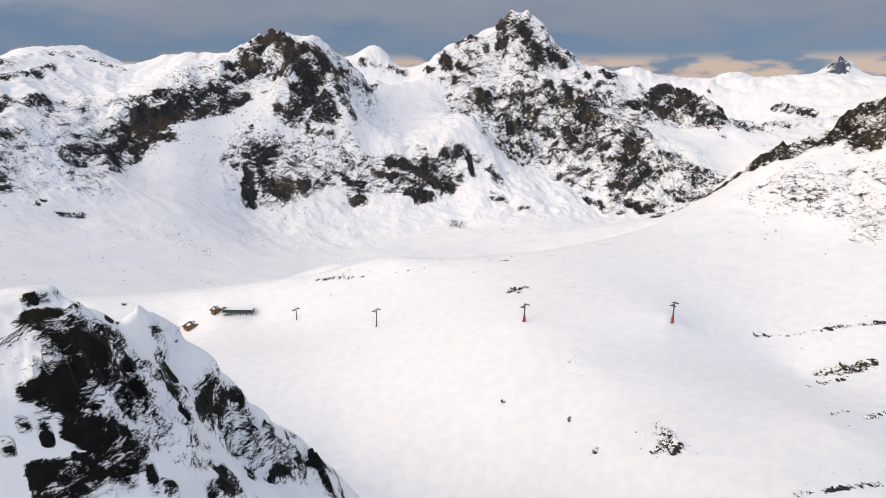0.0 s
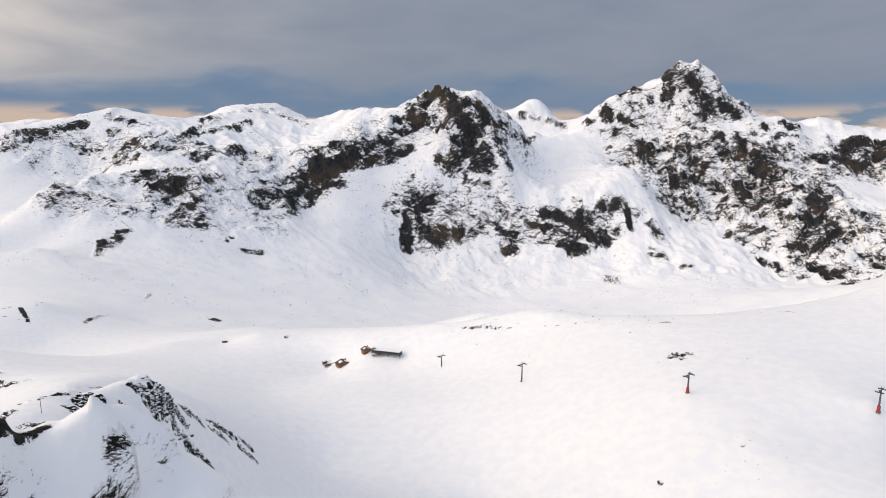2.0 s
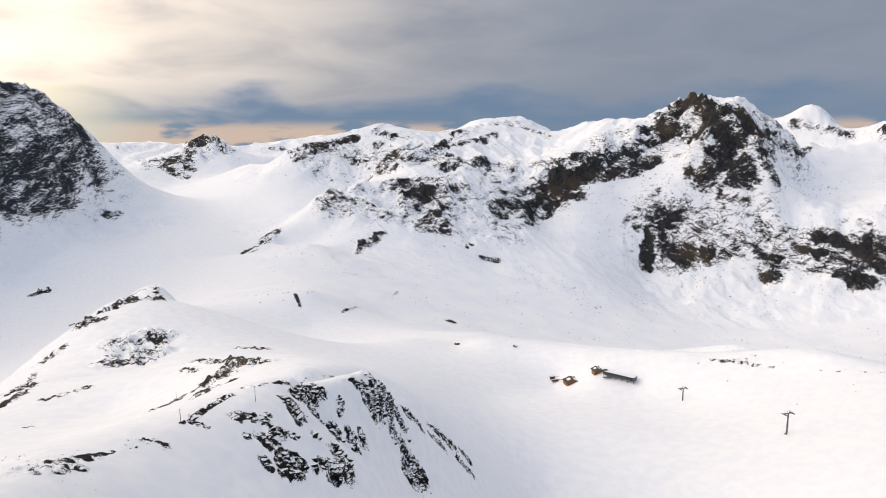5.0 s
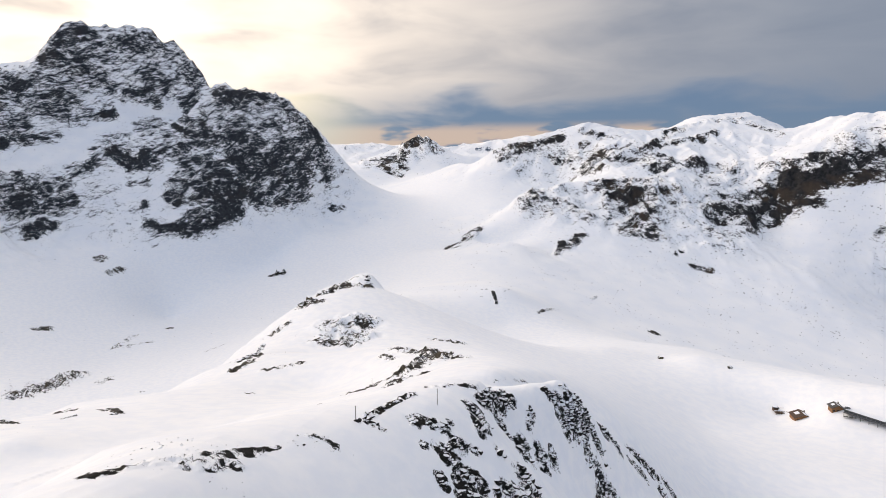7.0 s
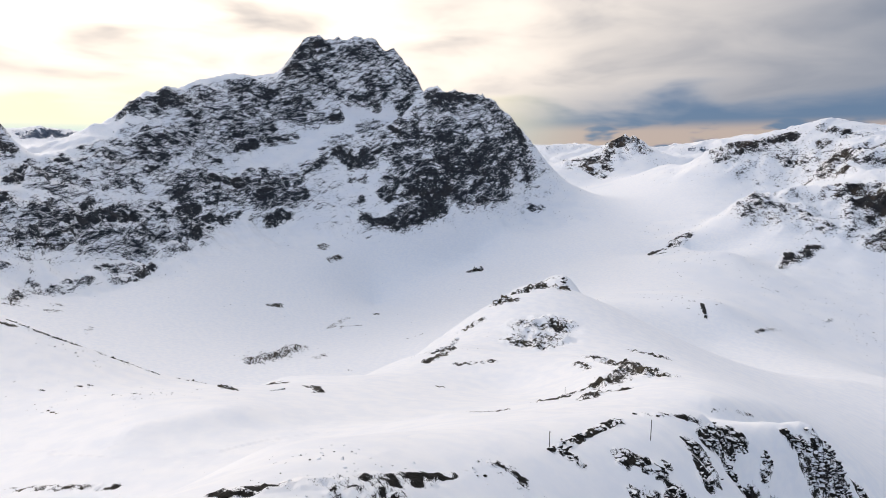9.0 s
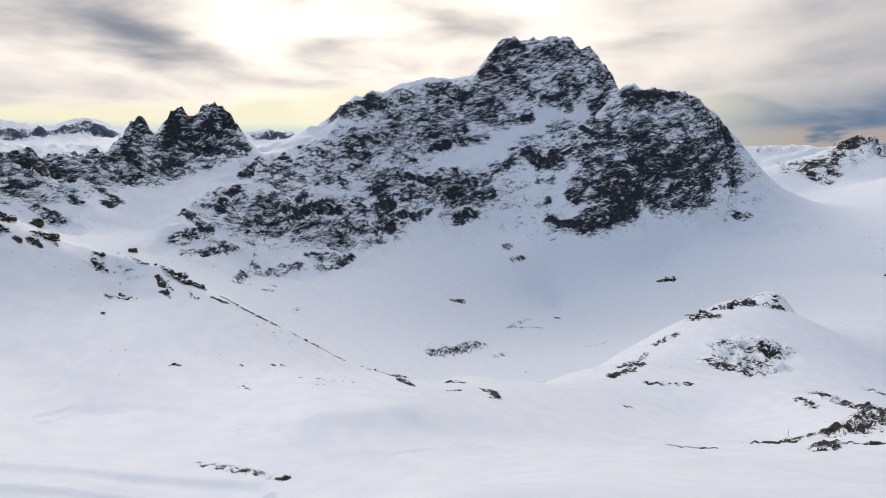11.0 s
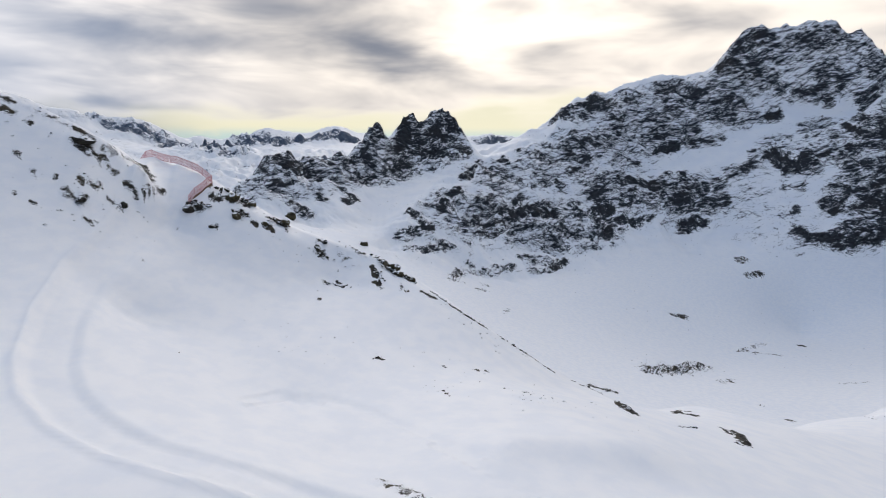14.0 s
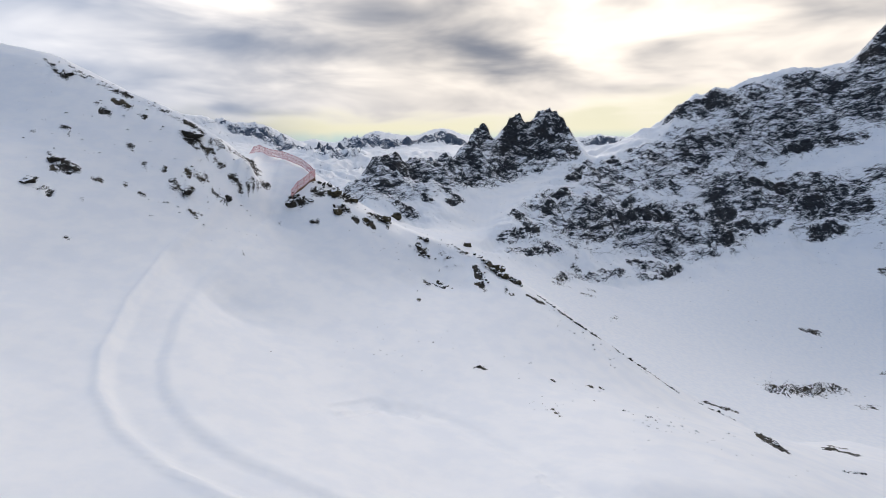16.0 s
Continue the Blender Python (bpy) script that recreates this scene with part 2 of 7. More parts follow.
ridge("ground", 0.04, 50, (46.8, 194.4, -144.1), (103.9, 161.5, -114.9), (117.9, 136.0, -111.9), (124.6, 93.9, -99.0), (173.5, 77.5, -92.1))
ridge("ground", 0.03, 50, (57.1, 160.1, -144.8), (80.3, 132.6, -131.2), (106.6, 90.7, -108.0), (132.7, 58.5, -91.8), (152.2, 49.4, -90.4))
ridge("ground", 0.03, 50, (-19.0, 230.0, -140.0), (10, 300, -141), (-60, 330, -148))
ridge("spur", 0.05, 8, (-30.0, -34.0, 2.0), (-14.0, -26.0, 4.0), (-6.0, -21.0, 3.8), (-2.6, -18.3, 3.9), (-1.15, -16.4, 3.67))
ridge("spur", 0.12, 5, (-1.15, -16.4, 3.67), (-0.1, -15.5, 2.6), (0.6, -14.9, 2.1), (1.0, -14.75, 1.95), (1.38, -14.6, 2.0), (1.63, -14.2, 1.65))
ridge("spur", 0.12, 5, (1.8, -14.5, 0.1), (2.3, -14.6, 0.0), (2.84, -14.58, -0.25), (3.3, -13.9, -1.0), (3.7, -13.34, -1.41), (4.0, -13.0, -2.5), (4.45, -12.5, -3.1), (5.9, -12.2, -4.9), (8.0, -10.5, -8.5), (12.0, -7.0, -17.0))
ridge("spur", 0.12, 5, (-1.6, -18.9, 3.6), (-0.05, -17.8, 3.6), (0.47, -17.1, 3.05), (0.8, -16.3, 2.3))
ridge("spur", 0.12, 5, (0.63, -18.6, 2.5), (1.2, -18.3, 1.5), (1.5, -16.2, 1.1), (3.4, -14.9, -2.6))
ridge("spur", 0.1, 5, (-4.0, -22.0, 2.4), (2.0, -21.0, -0.6), (5.0, -18.0, -3.8), (6.8, -15.0, -6.4), (10.0, -12.0, -12.0))
ridge("spur", 0.06, 8, (-6.0, -33.0, -5.0), (4.0, -34.0, -9.0), (12.0, -30.0, -16.0), (20.0, -22.0, -26.0))
ridge("spur", 0.05, 8, (-6.0, -10.0, -3.5), (0.0, -9.0, -5.0), (5.0, -6.0, -9.0), (10.0, 2.0, -18.0))
ridge("spur", 0.03, 10, (-16.0, -4.0, -9.0), (-18.0, 4.0, -11.5), (-27.5, 13.5, -15.4), (-33.8, 26.0, -20.6), (-36.5, 38.3, -24.0), (-35.8, 49.7, -26.6), (-37.0, 60.0, -30.0), (-40.4, 72.6, -34.8), (-37.5, 91.0, -40.3), (-45.0, 127.0, -62.6), (-44.5, 143.0, -68.5), (-42.0, 184.0, -96.0), (-30.0, 215.0, -128.0))
ridge("spur", 0.05, 8, (-12.0, -13.5, -1.5), (-8.0, -13.0, -0.4), (-4.0, -13.5, 0.4), (-1.0, -13.6, 0.3))
ridge("spur", 0.03, 10, (-44.7, 68.7, -33.6), (-44.9, 75.7, -35.6), (-44.6, 85.0, -38.2), (-43.0, 93.6, -40.8), (-41.2, 98.8, -43.1))
ridge("spur", 0.03, 20, (-58.0, 98.0, -46.0), (-54.0, 112.0, -51.5), (-56.0, 128.0, -57.0))
ridge("spur", 0.1, 8, (-36.6, 67.0, -39.0), (-33.0, 75.0, -45.0), (-36.7, 118.0, -63.0))
ridge("spur", 0.1, 8, (-20.0, 20.0, -24.0), (-24.0, 40.0, -31.0), (-25.0, 54.0, -35.5), (-27.0, 62.0, -40.0))
ridge("spur", 0.05, 12, (5.0, 25.0, -48.0), (5.0, 60.0, -75.0), (8.0, 95.0, -100.0), (0.0, 140.0, -122.0))
ridge("ground", 0.03, 30, (45.0, 20.0, -80.0), (50.0, 80.0, -112.0), (40.0, 140.0, -130.0))
ridge("ground", 0.02, 40, (-95.5, 113.0, -59.1), (-107.5, 118.5, -64.1), (-139.8, 128.7, -75.2))
ridge("ground", 0.02, 30, (-102.0, 20.2, -42.4), (-98.0, 40.3, -46.6), (-99.7, 63.1, -52.1), (-88.7, 74.7, -51.3))
ridge("ground", 0.02, 40, (-91.0, 101.0, -54.5), (-102.0, 126.5, -59.5), (-125.0, 160.0, -68.0), (-224, 166, -91))
ridge("ground", 0.02, 30, (-45.0, 20.0, -22.0), (-52.0, 50.0, -31.0), (-60.0, 85.0, -42.0))
ridge("ground", 0.02, 30, (-60.0, 105.0, -46.0), (-62.0, 140.0, -58.0), (-80.0, 185.0, -76.0), (-110, 240, -98), (-100, 320, -132))
ridge("mid_hill", 0.04, 40, (-215.7, 105.3, -97.4), (-237, 129, -106), (-263, 163, -114), (-283, 198, -112), (-297, 234, -108), (-305, 267, -102), (-314, 293, -98), (-314, 315, -97), (-300, 335, -101), (-260, 342, -109), (-214, 338, -117), (-160, 306, -117))
ridge("mid_hill", 0.028, 40, (-280, 137, -162), (-343, 212, -179), (-386, 304, -173), (-409, 381, -163), (-390, 436, -166), (-278, 440, -182))
ridge("mid_hill", 0.05, 30, (-231, 224, -94), (-219, 233, -95), (-193, 177, -92))
ridge("mid_hill", 0.05, 30, (-378, 386, -113), (-372, 398, -110), (-369, 408, -113))
ridge("mid_hill", 0.035, 30, (-434, 444, -153), (-424, 470, -153))
ridge("ground", 0.02, 30, (-186.1, 38.5, -63.4), (-169.7, 53.8, -67.1), (-191.2, 73.9, -75.8), (-195.2, 92.4, -86.9), (-223, 125, -95), (-250, 165, -104), (-270, 206, -103))
ridge("ground", 0.014, 30, (-251, 52, -133), (-258, 100, -146), (-300, 168, -165), (-365, 278, -173))
ridge("hillside", 0.06, 14, (-188.9, -52.4, -15.1), (-194.3, -32.4, -26.6), (-194.7, -10.1, -34.4), (-191.9, 4.6, -42.8), (-189.1, 18.5, -52.1), (-178.3, 36.6, -60.9), (-169.6, 54.0, -67.1))
ridge("hillside", 0.042, 14, (-246, -68, -90), (-253, -13, -109), (-245.8, 24.0, -127.1), (-220.5, 70.2, -142.1))
ridge("hillside", 0.05, 14, (-160.4, -143.1, 26.4), (-160.8, -127.1, 20.8), (-162.9, -116.1, 16.4), (-167.4, -105.7, 14.0), (-170.0, -93.4, 8.0), (-172.1, -80.6, 2.1), (-173.4, -67.2, -4.4), (-173.6, -61.1, -8.6))
ridge("hillside", 0.035, 14, (-201, -179, 0), (-204, -145, -10), (-212.5, -116.8, -18.0), (-216.8, -84.1, -30.4))
ridge("hillside", 0.03, 14, (-165.8, -150.6, 24.7), (-169.7, -123.7, 14.6), (-177.0, -99.4, 5.6), (-180.3, -71.5, -7.2))
ridge("hillside", 0.04, 14, (-141.3, -108.2, -1.0), (-147.4, -88.7, -4.1), (-161.6, -69.8, -7.3), (-175.1, -62.8, -12.3), (-179.9, -61.1, -15.8))
ridge("hillside", 0.02, 20, (-209.1, -74.5, -7.6), (-190.3, -61.6, -12.5), (-178.5, -59.1, -18.5), (-160.3, -56.6, -24.1), (-134.9, -53.3, -29.2), (-113.5, -44.8, -32.9), (-97.9, -35.0, -34.5), (-89.1, -22.9, -36.0), (-83.4, -9.7, -36.5))
ridge("hillside", 0.02, 20, (-203.3, -72.9, -8.8), (-200.3, -66.3, -9.7), (-194.5, -58.0, -11.9), (-189.9, -52.4, -14.7), (-184.5, -53.2, -16.8), (-179.9, -54.5, -18.9))
ridge("hillside", 0.02, 20, (-126.4, -80.8, -14.4), (-111.7, -66.4, -25.4), (-93.6, -47.6, -31.2), (-78.8, -31.9, -32.6))
ridge("hillside", 0.02, 20, (-98.7, -68.3, -24.5), (-72.5, -33.8, -29.6))
ridge("hillside", 0.03, 20, (-162.1, -35.9, -35.9), (-184.1, -18.0, -38.3))
ridge("hillside", 0.02, 20, (-135.0, -44.1, -36.8), (-142.2, -28.5, -41.0), (-142.0, -2.5, -46.1), (-142.5, 11.7, -48.8))
ridge("ground", 0.02, 20, (-120.4, -11.9, -45.4), (-122.7, -8.9, -45.6), (-117.9, 4.3, -46.1), (-109.4, 23.9, -44.4))
ridge("ground", 0.02, 20, (-97.0, 0.5, -43.2), (-98.6, 16.8, -42.3), (-105.6, 34.2, -44.4))
ridge("ground", 0.02, 20, (-50.0, -10.0, -34.0), (-62.0, 8.0, -36.0), (-70.0, 30.0, -37.0), (-80.0, 60.0, -43.0))
ridge("ground", 0.02, 20, (-30.0, -30.0, -14.0), (-60.0, -45.0, -20.0), (-95.0, -75.0, -12.0), (-140.0, -120.0, 6.0))
ridge("ground", 0.02, 30, (-133.0, 24.0, -48.5), (-153.0, 33.0, -55.5), (-150.0, 62.0, -61.0))
ridge("ground", 0.03, 60, (-743, 469, -268), (-800, 380, -275), (-713, 263, -250), (-560, 330, -240), (-420, 430, -215))
ridge("ground", 0.03, 60, (-500, 150, -215), (-400, 80, -190), (-330, -20, -180))
ridge("ground", 0.03, 60, (-1033, 593, -300), (-942, 771, -239), (-800, 900, -215), (-640, 760, -215))
ridge("ground", 0.03, 60, (-326, 591, -196), (-200, 640, -205), (-60, 720, -250), (150, 820, -300), (420, 860, -320), (700, 800, -310))
ridge("mtn_c", 0.05, 90, (-370, 664, -173), (-290, 745, -224), (-184, 881, -263), (-21, 1000, -306), (148, 1080, -333))
ridge("mtn_b", 0.04, 90, (311, 1107, -330), (534, 1075, -318), (734, 1012, -291), (872, 964, -256), (976, 932, -215))
ridge("mtn_c", 0.1, 150, (-517, 954, -165), (-463, 1014, -192), (-372, 1120, -195), (-241, 1196, -224), (-72, 1298, -235))
ridge("mtn_c", 0.14, 150, (-630, 1194, -97), (-551, 1287, -73), (-449, 1326, -88), (-351, 1386, -80), (-252, 1428, -109), (-184, 1468, -161))
ridge("mtn_c", 0.2, 150, (-565, 1550, -3), (-492, 1606, 11), (-371, 1659, -3), (-250, 1702, -25), (-152, 1794, 13))
ridge("mtn_c", 0.16, 120, (-940, 1512, -36), (-908, 1554, 2), (-873, 1593, 25), (-837, 1631, 38), (-769, 1683, 60), (-704, 1714, 80), (-668, 1753, 69), (-628, 1793, 51), (-593, 1858, 40), (-556, 1921, 42), (-510, 1960, 74), (-471, 1995, 98), (-431, 2030, 97), (-345, 2071, 112), (-288, 2063, 92), (-231, 2054, 64), (-166, 2043, 41))
ridge("mtn_c", 0.112, 120, (-1053, 1693, -176), (-978, 1784, -115), (-861, 1885, -80), (-749, 1964, -71), (-664, 2080, -100), (-571, 2195, -66), (-483, 2273, -43), (-322, 2311, -48), (-186, 2288, -99))
ridge("mtn_c", 0.112, 120, (-935, 1601, -26), (-862, 1680, 10), (-725, 1765, 52), (-647, 1847, 23), (-573, 1979, 14), (-485, 2055, 70), (-356, 2134, 84), (-238, 2115, 36))
ridge("mtn_a", 0.15, 120, (-162, 1993, 40), (-119, 1959, 76), (-70, 1924, 91), (-22, 1887, 85), (24, 1850, 84))
ridge("mtn_a", 0.105, 120, (-182, 2233, -100), (-78, 2155, -49), (27, 2072, -56))
ridge("mtn_a", 0.105, 120, (-123, 2018, 48), (-22, 1944, 57))
ridge("mtn_c", 0.04, 90, (-660, 1020, -178), (-724, 1256, -143), (-688, 1500, -103))
ridge("mtn_a", 0.2, 160, (23, 1760, 80), (70, 1745, 96), (108, 1730, 118), (151, 1713, 135), (201, 1708, 141), (220, 1706, 149), (257, 1701, 129), (298, 1694, 124), (322, 1690, 104), (347, 1685, 77), (385, 1687, 44), (422, 1688, 17))
ridge("mtn_a", 0.14, 160, (25, 1971, -80), (121, 1938, -42), (225, 1913, -19), (287, 1905, -31), (361, 1892, -56), (431, 1889, -116))
ridge("mtn_a", 0.14, 160, (72, 1798, 64), (156, 1765, 103), (227, 1757, 117), (307, 1745, 92), (358, 1735, 45), (435, 1739, -15))
ridge("mtn_a", 0.2, 120, (-184, 1489, -108), (-132, 1534, -52), (-78, 1578, -1), (-21, 1620, 25), (54, 1659, 25), (118, 1696, 67))
ridge("mtn_a", 0.05, 90, (-77, 1478, -129), (6, 1540, -78), (110, 1596, -23), (160, 1652, 14))
ridge("mtn_a", 0.22, 120, (148, 1533, -57), (189, 1569, 14), (229, 1594, 43), (287, 1574, 21), (316, 1528, -36), (334, 1503, -92))
ridge("mtn_a", 0.2, 120, (51, 1479, -175), (116, 1496, -147), (203, 1506, -127), (330, 1484, -134))
ridge("mtn_a", 0.2, 100, (71, 1438, -272), (193, 1427, -244), (314, 1395, -280))
ridge("mtn_a", 0.05, 90, (398, 1653, -71), (516, 1725, -42), (624, 1741, -25))
ridge("mtn_b", 0.16, 120, (377, 1493, -135), (487, 1461, -147), (589, 1455, -119), (666, 1499, -79))
ridge("mtn_b", 0.2, 100, (413, 1400, -238), (486, 1355, -273), (548, 1332, -264), (635, 1304, -254), (746, 1244, -272))
ridge("mtn_m", 0.15, 160, (472, 2455, 81), (520, 2466, 112), (590, 2470, 135), (640, 2479, 164), (701, 2447, 114), (750, 2416, 62), (800, 2384, 88), (859, 2348, 113), (901, 2332, 126))
ridge("mtn_m", 0.105, 160, (519, 2701, -79), (650, 2717, -25), (771, 2691, -46), (880, 2623, -72), (991, 2565, -34))
ridge("mtn_m", 0.105, 160, (536, 2540, 80), (659, 2553, 132), (773, 2489, 30), (885, 2418, 81))
ridge("mtn_b", 0.19, 160, (475, 1840, 7), (547, 1841, 7), (601, 1838, 39), (655, 1833, 82), (710, 1827, 116), (762, 1817, 150), (846, 1790, 189), (897, 1777, 213), (955, 1757, 225), (1004, 1735, 185), (1047, 1716, 118), (1080, 1701, 96), (1135, 1671, 72), (1199, 1638, 47), (1240, 1620, 26), (1312, 1575, 23), (1364, 1531, 6), (1402, 1496, -20), (1405, 1423, -63))
ridge("mtn_b", 0.133, 160, (532, 2061, -163), (673, 2058, -131), (795, 2046, -54), (947, 2005, 19), (1069, 1968, 55), (1173, 1922, -52), (1271, 1871, -98), (1389, 1814, -144), (1527, 1714, -164), (1574, 1594, -233))
ridge("mtn_b", 0.133, 160, (563, 1896, -27), (675, 1888, 48), (785, 1871, 116), (923, 1830, 179), (1034, 1787, 151), (1113, 1752, 62), (1235, 1688, 13), (1352, 1622, -11), (1444, 1541, -54))
ridge("mtn_b", 0.1, 120, (640, 1789, 7), (760, 1763, 41), (874, 1721, 58), (965, 1672, 62), (1048, 1644, 50))
ridge("mtn_b", 0.24, 100, (765, 1707, 8), (883, 1660, 16), (1024, 1601, 9), (1073, 1519, -55))
ridge("mtn_b", 0.24, 100, (737, 1598, -110), (779, 1511, -192), (871, 1483, -176), (970, 1469, -131))
ridge("mtn_b", 0.24, 120, (1002, 1495, -93), (1039, 1396, -111), (1069, 1296, -149), (1087, 1202, -198), (1054, 1095, -264))
ridge("mtn_b", 0.2, 100, (844, 1312, -245), (876, 1155, -297), (942, 1076, -286), (1007, 1043, -264))
ridge("mtn_b", 0.04, 100, (1282, 1469, -97), (1244, 1301, -155), (1272, 1202, -206))
ridge("mtn_r", 0.25, 150, (1597, 2177, 64), (1662, 2154, 89), (1729, 2126, 55), (1827, 2069, 42), (1921, 2010, 31), (2010, 1950, 33), (2085, 1894, 37), (2169, 1823, 42), (2242, 1759, 44), (2289, 1726, 52), (2358, 1659, 31), (2411, 1612, 21), (2526, 1424, 13), (2654, 1169, 14))
ridge("mtn_r", 0.175, 150, (1789, 2438, -96), (1936, 2381, -105), (2151, 2251, -129), (2335, 2121, -123), (2512, 1970, -116), (2641, 1858, -129), (2829, 1595, -147))
ridge("mtn_r", 0.175, 150, (1711, 2218, 57), (1882, 2131, 10), (2070, 2008, 1), (2234, 1878, 10), (2358, 1777, 20), (2483, 1660, -11), (2734, 1204, -18))
ridge("mtn_r", 0.18, 150, (1355, 1796, -48), (1445, 1725, -66), (1469, 1638, -81), (1501, 1540, -113), (1593, 1444, -127), (1757, 1406, -93), (1609, 1188, -125))
ridge("far_r", 0.28, 150, (2733, 2921, 43), (2807, 2867, 59), (2876, 2816, 100), (2949, 2758, 72), (2999, 2722, 50), (3103, 2622, 50), (3181, 2547, 68), (3229, 2506, 104), (3274, 2468, 163), (3281, 2417, 126), (3303, 2344, 72), (3307, 2295, 40), (3362, 2167, 14))
ridge("far_r", 0.196, 150, (2897, 3096, -37), (3049, 2985, 20), (3179, 2885, -30), (3372, 2700, -12), (3471, 2616, 83), (3501, 2485, -8), (3564, 2297, -66))
ridge("far_r", 0.196, 150, (2542, 2716, -32), (2675, 2619, 25), (2789, 2531, -25), (2958, 2369, -7), (3045, 2295, 88), (3071, 2180, -3), (3127, 2016, -61))
ridge("mtn_k", 0.16, 120, (-1572, 1610, -51), (-1540, 1641, -42), (-1522, 1676, -22), (-1482, 1729, -7), (-1447, 1777, 17), (-1422, 1814, 47), (-1399, 1849, 61), (-1357, 1851, 47), (-1313, 1854, 16), (-1252, 1867, -4), (-1190, 1879, -18), (-1119, 1894, -20))
ridge("mtn_k", 0.112, 120, (-1760, 1803, -171), (-1704, 1877, -142), (-1621, 1990, -103), (-1567, 2071, -59), (-1470, 2076, -104), (-1333, 2104, -138))
ridge("mtn_k", 0.112, 120, (-1586, 1690, -66), (-1527, 1781, -31), (-1465, 1869, 23), (-1398, 1906, 23), (-1289, 1923, -28), (-1152, 1951, -44))
ridge("mtn_k", 0.05, 90, (-1434, 1465, -76), (-1312, 1575, -84), (-1173, 1681, -68), (-1031, 1655, -75))
ridge("far_k", 0.2, 200, (-2841, 2672, 36), (-2749, 2767, 43), (-2650, 2861, 53), (-2535, 2964, 47), (-2412, 3065, 37), (-2226, 3202, 27), (-2055, 3315, 54), (-1935, 3386, 72), (-1780, 3470, 89), (-1653, 3532, 103), (-1424, 3631, 107), (-1119, 3736, 74))
ridge("far_k", 0.14, 200, (-3011, 2833, -34), (-2810, 3033, -17), (-2556, 3249, -33), (-2178, 3514, -16), (-1887, 3678, 19), (-1509, 3849, 37))
ridge("far_k", 0.14, 200, (-2642, 2485, -39), (-2465, 2661, -22), (-2243, 2850, -38), (-1911, 3083, -21), (-1656, 3227, 14), (-1324, 3377, 32))
ridge("ground", 0.04, 90, (-1263, 1283, -125), (-1144, 1390, -123), (-948, 1350, -118), (-760, 1293, -130))
ridge("ground", 0.04, 90, (-997, 910, -188), (-833, 998, -189), (-686, 1021, -201), (-596, 1099, -181))
ridge("mtn_d", 0.17, 160, (-1500, -22, -21), (-1498, 72, 9), (-1508, 165, 40), (-1517, 223, 77), (-1524, 283, 129), (-1554, 350, 148), (-1582, 421, 163), (-1596, 523, 193), (-1545, 608, 204), (-1510, 640, 244), (-1474, 671, 276), (-1439, 731, 274), (-1409, 775, 283), (-1376, 825, 252), (-1342, 871, 227), (-1328, 874, 202), (-1309, 885, 141), (-1282, 897, 150), (-1211, 967, 147), (-1179, 1013, 127), (-1155, 1048, 93), (-1164, 1105, 53), (-1175, 1158, 3), (-1202, 1202, -41))
ridge("mtn_d", 0.119, 160, (-1680, -24, -201), (-1689, 185, -140), (-1707, 318, -51), (-1771, 472, -17), (-1730, 680, 24), (-1651, 752, 96), (-1578, 868, 103), (-1504, 975, 47), (-1466, 991, -39), (-1357, 1083, -33), (-1294, 1174, -87), (-1316, 1297, -177))
ridge("mtn_d", 0.119, 160, (-1543, 74, -27), (-1563, 229, 41), (-1601, 361, 112), (-1644, 539, 157), (-1555, 659, 208), (-1482, 753, 238), (-1417, 849, 216), (-1368, 901, 166), (-1321, 924, 114), (-1215, 1044, 91), (-1199, 1139, 17), (-1239, 1238, -77))
ridge("mtn_d", 0.16, 120, (-980, -3, -162), (-998, 60, -181), (-1080, 207, -200), (-1174, 247, -164), (-1246, 370, -150), (-1257, 492, -160), (-1292, 540, -128), (-1177, 641, -167), (-1140, 705, -174), (-1101, 832, -138), (-1083, 934, -120), (-1103, 1061, -86))
ridge("mtn_d", 0.14, 120, (-1364, 430, -40), (-1348, 534, -33), (-1310, 688, 9), (-1287, 800, 73), (-1286, 866, 122))
ridge("mtn_d", 0.03, 60, (-1420, 482, -7), (-1397, 613, 32), (-1367, 751, 88), (-1327, 842, 103))
ridge("mtn_d", 0.16, 120, (-1430, 486, 10), (-1411, 605, 46), (-1402, 707, 96))
ridge("mtn_d", 0.18, 90, (-1180, 825, -28), (-1165, 880, 14), (-1131, 955, 34))
ridge("ground", 0.03, 60, (-820, -5, -180), (-893, 113, -215), (-1075, 315, -207), (-1137, 631, -217), (-1061, 882, -193))
ridge("mtn_e", 0.15, 60, (-1282, -217, -18), (-1318, -182, 34), (-1331, -157, 62), (-1372, -144, 38), (-1414, -127, 62), (-1436, -101, 91), (-1443, -81, 74), (-1448, -69, 58), (-1449, -56, 79), (-1450, -35, 93), (-1450, -10, 86), (-1445, 9, 68), (-1440, 28, 43), (-1419, 53, 8))
ridge("mtn_e", 0.056, 60, (-1436, -243, -128), (-1490, -176, -48), (-1584, -142, -48), (-1616, -91, -36), (-1623, -63, -31), (-1624, -12, -24), (-1612, 31, -67))
ridge("mtn_e", 0.056, 60, (-1357, -187, 12), (-1414, -148, 16), (-1480, -104, 69), (-1492, -71, 36), (-1493, -36, 71), (-1488, 9, 46), (-1462, 54, -14))
ridge("mtn_e", 0.18, 60, (-1275, -163, -12), (-1335, -118, -18), (-1382, -92, -0), (-1374, -61, -13), (-1395, -28, 6), (-1370, 23, -13))
